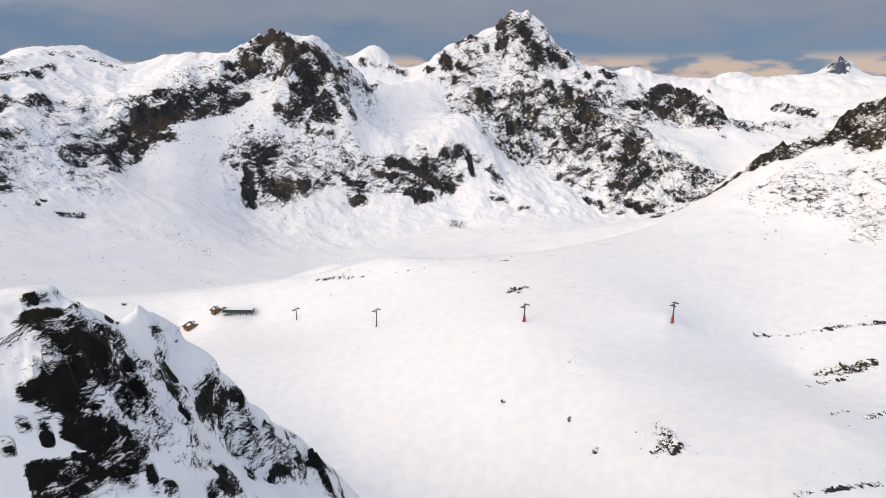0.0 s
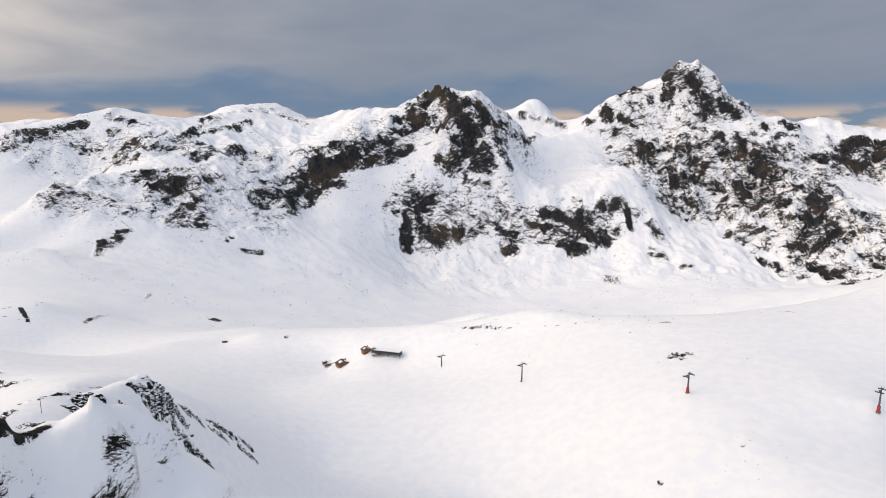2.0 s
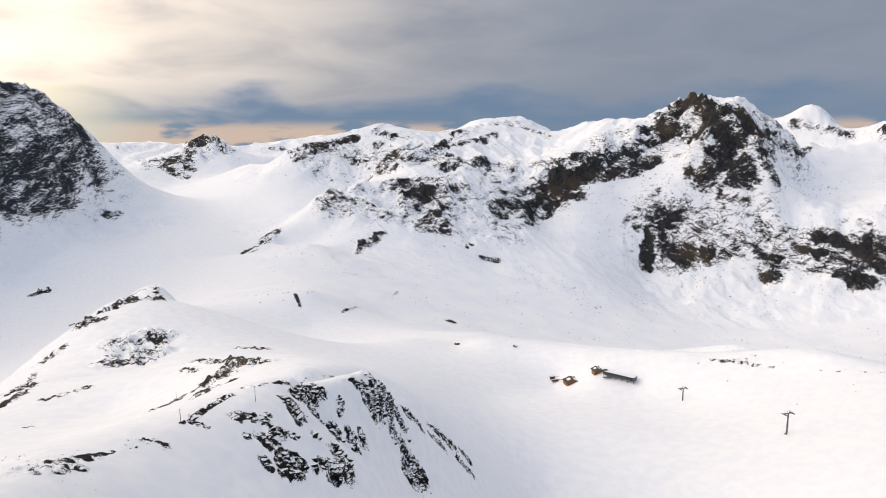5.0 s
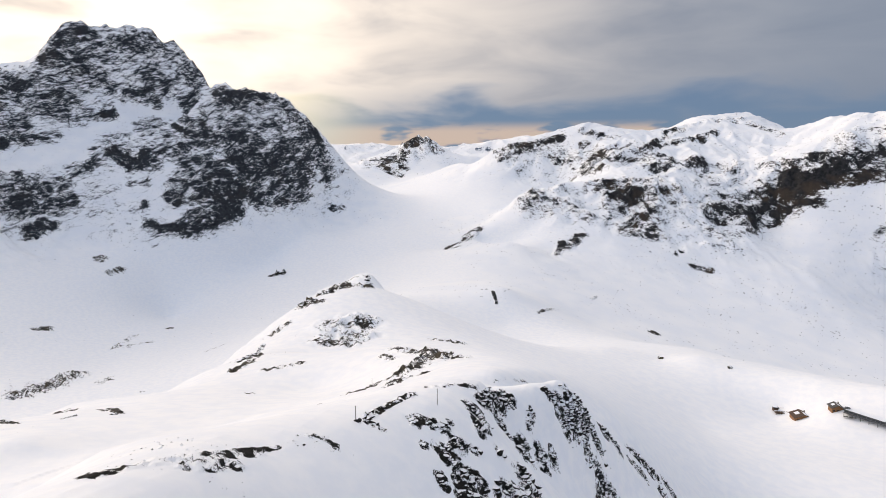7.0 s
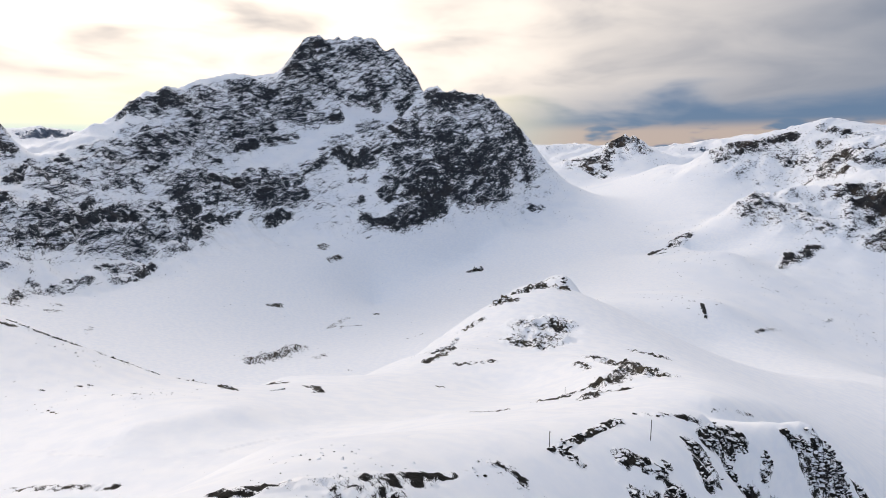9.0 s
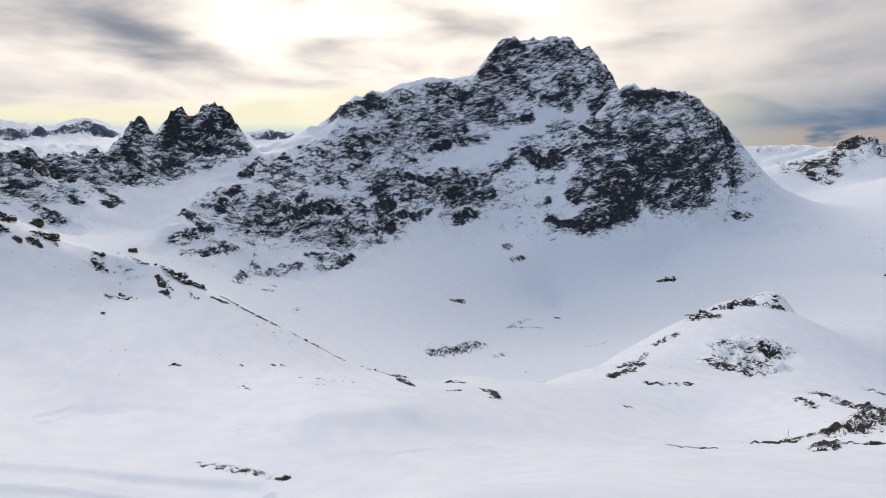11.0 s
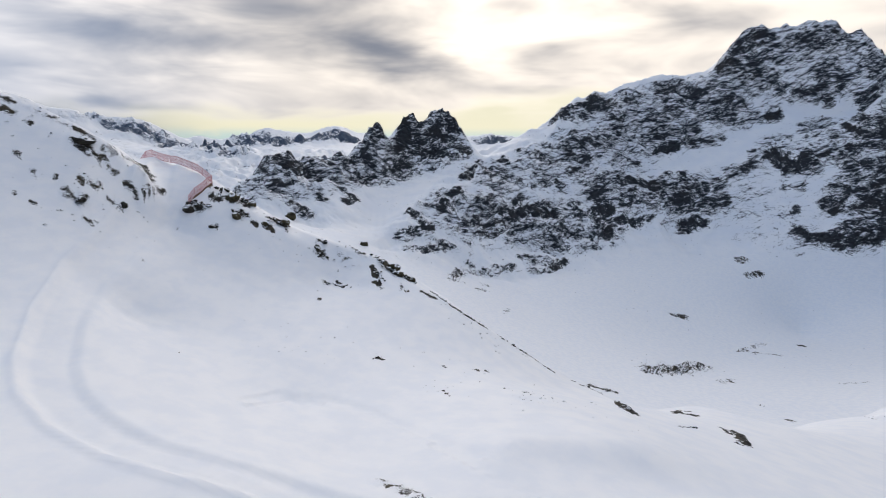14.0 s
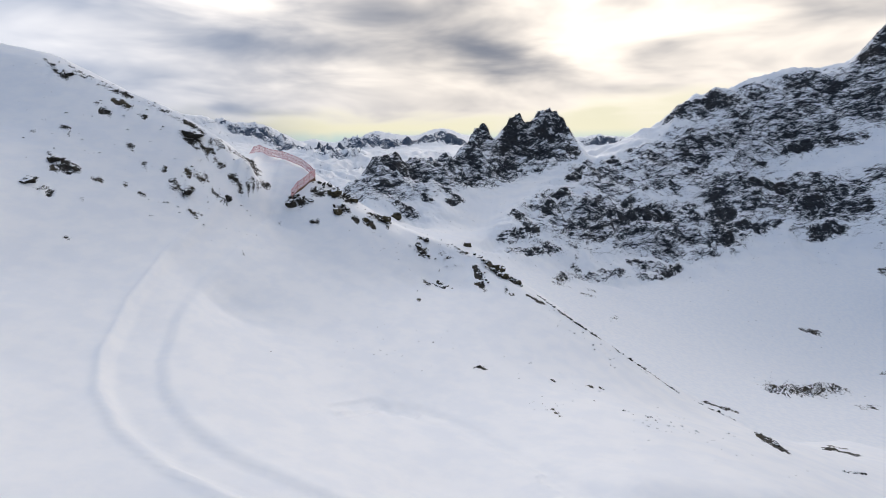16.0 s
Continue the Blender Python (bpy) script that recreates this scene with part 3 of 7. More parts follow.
ridge("mtn_e", 0.2, 100, (-1083, -388, -72), (-1093, -359, -50), (-1103, -324, -18), (-1126, -298, -3), (-1148, -273, -32), (-1192, -233, -23), (-1232, -210, -18), (-1240, -160, -56))
ridge("mtn_e", 0.14, 100, (-976, -297, -87), (-996, -221, -107), (-1033, -186, -93))
ridge("mtn_e", 0.04, 80, (-1241, -149, -56), (-1248, -74, -56), (-1042, -125, -122), (-888, -144, -128))
ridge("mtn_d", 0.18, 120, (-1319, 63, -23), (-1220, 4, -55), (-1068, -62, -96), (-924, -103, -142))
ridge("far_g", 0.16, 200, (-2892, -1971, 183), (-3178, -1690, 191), (-3263, -1636, 181), (-3365, -1538, 100), (-3461, -1443, 110), (-3555, -1341, 96), (-3645, -1240, 131), (-3729, -1143, 180), (-3749, -1074, 159), (-3788, -929, 127), (-3826, -757, 199), (-3853, -601, 139), (-3889, -287, 96), (-3900, 60, 131), (-3891, 271, 143), (-3878, 412, 105))
ridge("far_g", 0.112, 200, (-3066, -2090, 113), (-3459, -1734, 111), (-3669, -1530, 40), (-3864, -1314, 61), (-3974, -1138, 89), (-4055, -803, 129), (-4123, -304, 26), (-4124, 287, 73))
ridge("far_g", 0.112, 200, (-2690, -1833, 108), (-3034, -1522, 106), (-3219, -1342, 35), (-3390, -1153, 56), (-3487, -998, 84), (-3558, -704, 124), (-3617, -267, 21), (-3618, 252, 68))
ridge("far_g", 0.16, 200, (-2899, -2218, 321), (-3007, -2069, 255), (-3069, -1976, 252), (-3152, -1841, 247), (-3201, -1754, 179), (-3258, -1646, 196), (-3310, -1538, 119), (-3348, -1453, 91))
ridge("far_g", 0.112, 200, (-3073, -2351, 251), (-3253, -2095, 182), (-3393, -1859, 109), (-3509, -1630, 49))
ridge("far_g", 0.112, 200, (-2696, -2062, 246), (-2854, -1838, 177), (-2977, -1631, 104), (-3078, -1430, 44))
ridge("far_g", 0.3, 150, (-1764, -942, -47), (-2031, -846, -36), (-2276, -762, 0), (-2553, -494, 14))
ridge("far_g", 0.06, 150, (-940, -572, -121), (-912, -411, -104), (-891, -328, -87))
ridge("ground", 0.05, 60, (30.0, -90.0, -40.0), (-30.0, -120.0, 20.0), (-120.0, -200.0, 45.0), (-260, -320, 50))
ridge("ground", 0.05, 80, (150.0, -60.0, -110.0), (300, -150, -100), (200, -500, 40), (-300, -800, 200), (-800, -700, 20))
ridge("ground", 0.05, 120, (600, -200, -60), (1500, 200, 100), (1500, -1500, 150), (0, -2500, 150), (-2000, -2200, 150), (3500, 500, 100), (0, -4500, 50), (-4000, -3500, 50), (4000, -3000, 50))

# ---- bands of bare rock ----
crag(64.7, 0.4, (777, 1517, -187), (978, 1400, -147))
crag(77.0, 0.28, (-21, 1625, 27), (216, 1608, 50), (384, 1671, 7))
crag(42.7, 0.22, (115, 1483, -174), (526, 1394, -211))
crag(150.1, 0.3, (779, 1649, -40), (1008, 1450, -108), (1053, 1187, -216))
crag(83.4, 0.2, (899, 1742, 141), (1044, 1668, 74))
crag(77.0, 0.28, (-770, 1533, -35), (-159, 1525, -63))
crag(63.6, 0.27, (-573, 1191, -108), (-237, 1317, -173))
crag(12.5, 0.65, (-564, 1565, 3), (-479, 1602, 7), (-391, 1767, 35))
crag(17.5, 0.6, (-472, 1782, 52), (-434, 1840, 65))
crag(29.4, 0.75, (-1387, 1763, 24), (-1367, 1816, 48), (-1292, 1791, 4))
crag(20.3, 0.6, (-1485, 1622, -32), (-1342, 1671, -33))
crag(13.7, 0.6, (-1371, 1594, -58), (-1319, 1612, -68))
crag(10.0, 0.6, (-897, 1535, -4), (-827, 1575, 19))
crag(9.7, 0.6, (-661, 1599, 8), (-649, 1612, 19))
crag(11.3, 0.65, (-468, 1069, -183), (-465, 1122, -167))
crag(7.5, 0.85, (-464, 1020, -191))
crag(11.8, 0.52, (-650, 995, -176), (-693, 1117, -165))
crag(5.4, 0.6, (-648, 942, -184), (-637, 955, -180))
crag(13.2, 0.55, (-452, 1292, -99), (-458, 1371, -71))
crag(12.0, 0.55, (-375, 1398, -71), (-343, 1354, -100))
crag(10.9, 0.5, (-289, 1380, -114), (-238, 1463, -106))
crag(10.0, 0.5, (-613, 1188, -101), (-595, 1180, -110))
crag(7.0, 0.6, (-258, 1190, -219))
crag(4.7, 0.6, (-296, 1200, -199))
crag(60.3, 0.37, (-461, 1318, -88), (-220, 1440, -137))
crag(50.6, 0.4, (-1338, 1727, -5), (-1425, 1605, -41))
crag(22.3, 0.45, (-2616, 2691, 17), (-1391, 1737, 10))
crag(20.6, 0.45, (-1966, 3169, 16))
crag(16.6, 0.52, (-875, 1528, -8), (-824, 1569, 15), (-741, 1622, 35))
crag(14.8, 0.5, (-682, 1659, 57), (-571, 1633, 29))
crag(15.9, 0.52, (-479, 1658, 23), (-440, 1864, 73), (-323, 1941, 86), (-208, 1859, 40))
crag(8.6, 0.5, (-911, 52, -194))
crag(8.4, 0.9, (-1158, 537, -198))
crag(5.9, 0.9, (-1119, 549, -216))
crag(8.1, 1, (-951, 769, -241), (-942, 781, -237))
crag(5.7, 0.7, (-946, 346, -246))
crag(4.0, 1, (-915, 526, -284))
crag(14.7, 0.66, (-682, 228, -242), (-740, 295, -257))
crag(8.2, 0.45, (-851, 420, -275))
crag(5.0, 0.5, (-667, 298, -249))
crag(3.9, 0.5, (-590, 304, -241))
crag(4.7, 0.95, (-759, 664, -250))
crag(3.0, 0.85, (-372, 380, -112), (-359, 394, -109))
crag(72.2, 0.4, (-1286, 92, -40), (-1384, 304, 11), (-1478, 550, 121))
crag(66.8, 0.38, (-1447, 671, 213), (-1384, 779, 208), (-1330, 862, 181))
crag(60.6, 0.32, (-1166, 831, -41), (-1120, 964, -2))
crag(65.7, 0.46, (-1104, 23, -108), (-1219, 258, -136))
crag(41.4, 0.34, (-1326, 666, 12), (-1220, 854, 65), (-1148, 1005, 72))
crag(51.1, 0.44, (-1314, 316, -69), (-1316, 493, -87))
crag(7.3, 0.5, (-875, 44, -193))
crag(4.2, 0.8, (-544, 306, -236))
crag(63.5, 0.44, (-1059, -312, -48), (-1246, -181, -34), (-1397, -46, 12))
crag(94.4, 0.66, (-3060, -1610, 113), (-3085, -1412, 39), (-2331, -876, 10))
crag(73.3, 0.66, (-3488, -1202, 92), (-3452, -933, 79), (-3539, -628, 99))
crag(55.3, 0.66, (-3719, 158, 95), (-3721, 328, 97))
crag(22.5, 0.8, (1877, 1600, -66), (1831, 1429, -77))
crag(44.1, 0.9, (3227, 2425, 126), (3040, 2306, 83))
crag(29.6, 0.6, (2824, 2761, 80))
crag(20.8, 0.65, (570, 2389, 95), (652, 2358, 81), (716, 2304, 49))
crag(2.6, 0.8, (132.4, 104.4, -100.0), (126.9, 94.2, -98.7))
crag(1.7, 0.7, (134.0, 110.3, -101.1))
crag(3.4, 0.75, (249, 138, -116), (268, 130, -111))
crag(1.7, 0.7, (227, 128, -113))
crag(1.2, 0.8, (247, 173, -111), (283, 159, -106), (301, 147, -102))
crag(2.6, 0.75, (153, 255, -103), (161, 253, -102))
crag(2.0, 0.5, (136.5, 166.7, -103.9))
crag(1.4, 0.7, (103.6, 163.5, -114.9))
crag(1.3, 0.7, (119.0, 137.9, -111.4))
crag(1.4, 0.6, (113.2, 114.8, -109.5))
crag(1.0, 0.6, (197.8, 94.5, -100.6))
crag(1.7, 0.7, (211.2, 91.6, -102.8))
crag(0.9, 0.7, (139.3, 57.5, -91.5), (158.1, 53.3, -90.9))
crag(1.7, 0.6, (65, 393, -129), (95, 375, -124))
crag(1.9, 0.5, (149, 325, -108))
crag(1.2, 0.5, (237, 321, -102), (258, 311, -99))
crag(1.0, 0.5, (116, 362, -119), (178, 309, -102))
crag(7.7, 0.8, (-225, 821, -247))
crag(67.1, 0.45, (1150, 1517, -39), (1475, 1402, -88), (1768, 1356, -90))
crag(3.9, 0.95, (-580, 137, -220), (-574, 159, -223))
crag(1.2, 1, (-530, 164, -220))
crag(33.2, 0.7, (-3108, -1800, 214), (-3078, -1849, 227), (-3051, -1672, 134))
crag(32.6, 0.7, (-3133, -1649, 168), (-3168, -1503, 123))
crag(33.8, 0.62, (-3601, -1127, 136), (-3454, -1219, 82), (-3528, -966, 99))
crag(30.9, 0.75, (-3669, -724, 152), (-3649, -652, 133))
crag(33.8, 0.7, (-3682, 137, 80), (-3651, 261, 78))

crag(22.8, 1, (110, 1706, 94), (155, 1713, 114), (204, 1684, 128))
crag(22.3, 1, (120, 1681, 56), (154, 1670, 49), (185, 1630, 41))
crag(15.7, 0.95, (202, 1679, 118), (208, 1633, 69), (225, 1605, 48))
crag(15.8, 0.95, (254, 1638, 94), (276, 1643, 89), (292, 1615, 70))
crag(14.7, 0.9, (298, 1610, 60), (351, 1653, 39), (401, 1676, 4), (465, 1802, 3))
crag(10.9, 0.8, (314, 1554, -3), (354, 1606, -18))
crag(24.1, 1, (242, 1585, 18), (230, 1565, -14), (196, 1533, -41))
crag(26.9, 1, (255, 1548, -28), (272, 1529, -48))
crag(14.7, 0.9, (163, 1538, -40), (168, 1530, -60))
crag(14.7, 0.9, (248, 1522, -75), (296, 1515, -82))
crag(8.8, 0.8, (225, 1514, -95), (278, 1500, -113))
crag(11.9, 0.85, (319, 1544, -14), (335, 1521, -48), (340, 1516, -69))
crag(14.5, 0.75, (44, 1691, 59), (94, 1697, 70))
crag(12.7, 0.75, (47, 1648, 26), (103, 1671, 27))
crag(9.3, 0.7, (6, 1631, 19), (25, 1608, 6))
crag(23.9, 0.62, (-96, 1569, -14), (-35, 1570, -14), (31, 1610, 6))
crag(20.7, 0.7, (-86, 1530, -57), (-25, 1550, -52), (40, 1574, -41))
crag(12.1, 0.95, (34, 1580, -34), (73, 1584, -37))
crag(9.1, 0.9, (73, 1586, -34), (94, 1591, -28))
crag(20.6, 1, (-146, 1535, -57), (-117, 1518, -75))
crag(20.3, 1, (-176, 1510, -90), (-153, 1508, -90))
crag(11.5, 1, (-187, 1489, -109), (-176, 1496, -104))
crag(11.5, 0.8, (-125, 1492, -111), (-84, 1492, -108))
crag(8.6, 0.8, (-166, 1477, -134), (-144, 1486, -129))
crag(7.1, 0.9, (-173, 1463, -151), (-156, 1467, -149))
crag(8.7, 0.6, (-225, 1489, -96), (-203, 1501, -85))
crag(7.1, 0.5, (-239, 1466, -106))
crag(6.1, 0.9, (130, 1599, -10), (149, 1586, -10))
crag(8.5, 0.9, (44, 1476, -180), (69, 1478, -181))
crag(12.6, 1, (73, 1465, -213), (65, 1444, -250), (67, 1437, -265))
crag(14.4, 0.55, (89, 1483, -176), (132, 1494, -145))
crag(28.3, 0.45, (112, 1467, -202), (148, 1446, -228))
crag(17.0, 0.5, (200, 1439, -230), (270, 1445, -220))
crag(12.7, 0.85, (296, 1437, -221), (329, 1427, -228))
crag(12.6, 0.95, (311, 1416, -253), (329, 1403, -262))
crag(10.0, 0.8, (368, 1439, -203), (407, 1421, -210))
crag(7.2, 0.8, (407, 1445, -178), (422, 1447, -171))
crag(20.0, 0.9, (491, 1407, -205), (514, 1386, -217))
crag(14.0, 0.95, (490, 1363, -255), (463, 1370, -261))
crag(14.2, 0.75, (440, 1388, -242), (477, 1389, -230))
crag(11.4, 0.9, (543, 1383, -225), (543, 1364, -251))
crag(5.8, 1, (611, 1408, -167), (607, 1372, -206), (609, 1364, -214))
crag(17.7, 0.6, (558, 1424, -159), (596, 1423, -154))
crag(11.5, 0.6, (412, 1439, -184), (455, 1433, -185))
crag(8.6, 0.6, (576, 1372, -211))
crag(15.9, 0.35, (511, 1262, -299), (523, 1238, -309))
crag(14.6, 0.5, (660, 1368, -200), (676, 1332, -239))
crag(11.2, 0.5, (633, 1306, -254), (652, 1282, -265))
crag(6.9, 0.8, (674, 1234, -278), (696, 1233, -277))
crag(15.1, 0.9, (873, 1787, 182), (869, 1754, 135))
crag(9.3, 0.8, (748, 1819, 135), (794, 1801, 150))
crag(7.4, 0.7, (819, 1771, 118), (845, 1765, 126))
crag(7.4, 0.8, (851, 1757, 118), (874, 1744, 118))
crag(15.0, 0.95, (928, 1739, 173), (939, 1720, 134))
crag(13.1, 0.9, (958, 1719, 146), (971, 1706, 118))
crag(14.8, 1, (950, 1702, 101), (999, 1682, 92), (1028, 1661, 64))
crag(14.9, 0.85, (992, 1690, 112), (1021, 1686, 98))
crag(11.0, 0.8, (951, 1683, 67), (993, 1670, 67))
crag(16.6, 1, (696, 1815, 87), (699, 1798, 66))
crag(12.8, 0.85, (738, 1778, 58), (791, 1748, 50))
crag(9.2, 0.6, (656, 1807, 49), (636, 1831, 53))
crag(9.0, 0.7, (716, 1771, 33), (754, 1748, 24))
crag(19.2, 1, (775, 1667, -8), (766, 1645, -48))
crag(17.0, 1, (748, 1624, -72), (779, 1592, -103))
crag(12.0, 1, (743, 1654, -57))
crag(21.1, 1, (865, 1640, -8), (851, 1610, -48))
crag(13.8, 1, (866, 1601, -64), (896, 1570, -71))
crag(21.4, 1, (952, 1626, -8), (960, 1571, -40))
crag(17.8, 1, (1000, 1591, -16), (996, 1550, -39))
crag(11.9, 0.9, (816, 1593, -87), (811, 1562, -126))
crag(13.6, 0.9, (867, 1566, -111), (902, 1526, -125))
crag(9.9, 0.9, (778, 1548, -156), (801, 1541, -161))
crag(11.6, 0.9, (830, 1527, -147), (831, 1492, -176))
crag(9.9, 0.9, (865, 1488, -193), (894, 1478, -169))
crag(27.6, 0.9, (1014, 1512, -94), (1033, 1485, -93))
crag(13.5, 0.85, (953, 1503, -117), (950, 1452, -137))
crag(13.3, 0.7, (916, 1485, -154), (884, 1458, -182))
crag(15.5, 0.8, (904, 1345, -201), (919, 1314, -212))
crag(12.8, 0.6, (980, 1371, -153), (1003, 1354, -145))
crag(24.5, 0.5, (938, 1303, -204), (860, 1341, -220))
crag(25.6, 0.8, (1048, 1316, -151), (1002, 1274, -189))
crag(27.5, 0.85, (1024, 1233, -199), (968, 1221, -238))
crag(18.5, 0.75, (1052, 1236, -186), (1035, 1179, -221))
crag(15.0, 0.95, (945, 1248, -241), (915, 1191, -265))
crag(13.0, 0.95, (935, 1174, -263), (964, 1124, -277))
crag(11.4, 0.9, (943, 1139, -285), (879, 985, -260))
crag(11.8, 0.85, (868, 1254, -273), (878, 1183, -282))
crag(19.9, 0.45, (1027, 1420, -97), (1067, 1345, -123))
crag(14.9, 0.6, (1038, 1159, -232), (1031, 1100, -247))
crag(18.7, 0.8, (1149, 1612, 48), (1170, 1597, 31))
crag(11.0, 0.7, (1088, 1611, 39))
crag(14.5, 0.6, (1045, 1604, 22))
crag(12.8, 0.7, (1109, 1579, 9), (1149, 1565, 9))
crag(24.0, 0.95, (1184, 1509, -39), (1243, 1505, -48))
crag(20.5, 0.95, (1264, 1491, -64), (1305, 1476, -72))
crag(19.1, 0.8, (1286, 1538, -10), (1328, 1525, -4))
crag(11.5, 0.9, (1343, 1516, -19))
crag(23.0, 1, (1367, 1505, -19), (1365, 1464, -39))
crag(13.0, 0.85, (1347, 1438, -79), (1357, 1401, -94))
crag(11.0, 0.8, (1366, 1389, -94), (1371, 1358, -108))
crag(9.0, 0.8, (1362, 1324, -132))
crag(7.7, 0.9, (1675, 2151, 75), (1694, 2138, 69))
crag(14.3, 0.5, (1065, 1540, -15), (1123, 1523, -31))
crag(9.8, 0.7, (1818, 1877, -21))
crag(5.4, 1, (388, 360, -82), (413, 357, -66))
crag(12.6, 1, (424, 341, -49), (433, 329, -43), (442, 317, -38))
crag(10.7, 1, (449, 309, -32), (451, 302, -31))
crag(20.1, 1, (471, 304, -20), (474, 286, -11))
crag(13.9, 1, (453, 277, -28), (456, 271, -26))
crag(6.8, 0.95, (443, 277, -34))
crag(32.3, 0.36, (393, 286, -62), (408, 240, -59))
crag(14.4, 0.4, (378, 215, -78))
crag(31.4, 0.5, (-1460, 269, 89), (-1491, 358, 119), (-1520, 496, 145))
crag(43.5, 0.45, (-1388, 229, 5), (-1421, 349, 48), (-1479, 494, 105), (-1444, 608, 121))
crag(13.9, 0.85, (-1481, 234, 77), (-1464, 259, 89))
crag(7.1, 0.85, (-1485, 293, 119), (-1491, 323, 126))
crag(7.0, 0.85, (-1471, 306, 100), (-1467, 340, 106))
crag(10.0, 0.9, (-1347, 103, -16), (-1334, 128, -21))
crag(7.7, 0.9, (-1382, 111, -2))
crag(11.7, 0.9, (-1385, 245, 11), (-1351, 284, -23))
crag(12.9, 0.8, (-1329, 247, -34), (-1362, 287, -12))
crag(7.8, 0.9, (-1403, 142, 9), (-1402, 157, 13))
crag(12.2, 0.85, (-1305, 197, -54), (-1293, 224, -65))
crag(12.5, 0.9, (-1314, 224, -44), (-1322, 256, -39))
crag(9.3, 0.85, (-1387, 389, -25), (-1381, 405, -31))
crag(17.1, 0.8, (-1450, 455, 45), (-1436, 545, 59))
crag(11.2, 0.95, (-1423, 451, 9), (-1431, 500, 19))
crag(9.9, 1, (-1420, 537, 25), (-1406, 588, 36))
crag(11.8, 0.9, (-1498, 529, 135), (-1478, 565, 135))
crag(11.6, 0.8, (-1414, 644, 87), (-1392, 702, 81))
crag(11.5, 0.7, (-1431, 601, 87), (-1405, 647, 73))
crag(14.9, 0.85, (-1294, 289, -84), (-1304, 313, -80))
crag(13.0, 0.8, (-1333, 355, -47), (-1343, 404, -61))
crag(18.2, 1, (-1338, 420, -67), (-1325, 459, -74))
crag(15.6, 0.95, (-1308, 464, -92), (-1315, 493, -81))
crag(12.0, 0.9, (-1323, 522, -70), (-1320, 562, -58))
crag(12.1, 0.8, (-1323, 578, -40), (-1318, 618, -21))
crag(7.9, 0.9, (-1307, 528, -101), (-1296, 564, -96))
crag(15.4, 0.9, (-1276, 475, -139), (-1281, 509, -136))
crag(11.3, 0.9, (-1270, 466, -150))
crag(15.9, 0.9, (-1201, 139, -101), (-1212, 161, -109))
crag(18.0, 0.85, (-1168, 117, -117), (-1197, 154, -122))
crag(9.2, 0.9, (-1232, 135, -79), (-1201, 118, -100))
crag(9.6, 0.9, (-1251, 233, -100), (-1262, 250, -97))
crag(13.7, 0.95, (-1201, 226, -137), (-1189, 261, -144))
crag(12.3, 0.9, (-1260, 289, -115), (-1280, 321, -107))
crag(11.8, 1, (-1225, 305, -140), (-1195, 297, -153))
crag(12.2, 1, (-1250, 339, -128), (-1261, 369, -137))
crag(10.0, 1, (-1263, 376, -138), (-1276, 403, -129))
crag(14.0, 0.55, (-1238, 197, -103), (-1226, 251, -126))
crag(9.0, 0.8, (-1186, 240, -158), (-1172, 266, -158))
crag(10.6, 1, (-1106, 44, -114), (-1138, 61, -110))
crag(10.6, 1, (-1138, 72, -106), (-1119, 81, -123))
crag(8.1, 1, (-1071, 44, -132), (-1083, 58, -139))
crag(6.3, 0.85, (-1139, 12, -89), (-1138, 19, -94))
crag(10.1, 0.7, (-1081, 25, -123), (-1069, 27, -130))
crag(6.1, 0.8, (-1095, 89, -139), (-1086, 76, -145))
crag(12.3, 0.8, (-1055, 123, -181), (-1079, 161, -185))
crag(9.4, 0.9, (-1059, 166, -191), (-1096, 198, -186))
crag(7.9, 0.8, (-1028, 133, -191), (-1037, 166, -196))
crag(9.2, 0.7, (-898, 6, -177), (-980, 32, -182))
crag(8.3, 0.8, (-973, 47, -190), (-981, 58, -185))
crag(9.6, 0.5, (-992, 73, -181), (-1015, 102, -189))
crag(5.0, 0.7, (-876, 41, -193), (-884, 53, -196))
crag(4.2, 0.7, (-879, 0, -180), (-887, 20, -184))
crag(38.9, 0.5, (-1462, 648, 213), (-1429, 725, 229), (-1378, 809, 216))
crag(12.1, 0.8, (-1496, 618, 201), (-1475, 640, 223))
crag(9.1, 0.8, (-1455, 692, 257), (-1441, 716, 247))
crag(8.9, 0.95, (-1435, 672, 178), (-1422, 704, 172))
crag(8.9, 0.85, (-1420, 703, 165), (-1400, 723, 144))
crag(11.8, 1, (-1371, 780, 165), (-1347, 839, 178))
crag(13.3, 0.95, (-1355, 811, 155), (-1343, 836, 160))
crag(16.3, 1, (-1335, 857, 181), (-1315, 865, 152))
crag(13.1, 1, (-1313, 854, 131), (-1322, 842, 117))
crag(11.7, 0.9, (-1390, 733, 137), (-1365, 783, 145))
crag(8.8, 0.9, (-1380, 744, 123), (-1356, 794, 131))
crag(33.9, 0.5, (-1243, 870, 113), (-1189, 950, 120), (-1150, 1007, 86))
crag(8.7, 0.85, (-1319, 837, 93), (-1248, 840, 83))
crag(8.6, 0.85, (-1275, 876, 129), (-1233, 897, 128))
crag(8.5, 0.8, (-1193, 953, 131), (-1171, 970, 124))
crag(8.3, 0.8, (-1280, 779, 59), (-1236, 799, 38))
crag(9.6, 0.8, (-1192, 867, 31), (-1174, 886, 38))
crag(9.7, 0.8, (-1161, 927, 58), (-1137, 960, 51))
crag(6.9, 0.8, (-1314, 721, 39), (-1300, 744, 41))
crag(28.6, 0.4, (-1343, 753, 60), (-1184, 894, 64))
crag(16.3, 0.85, (-1314, 660, -1), (-1281, 679, -21))
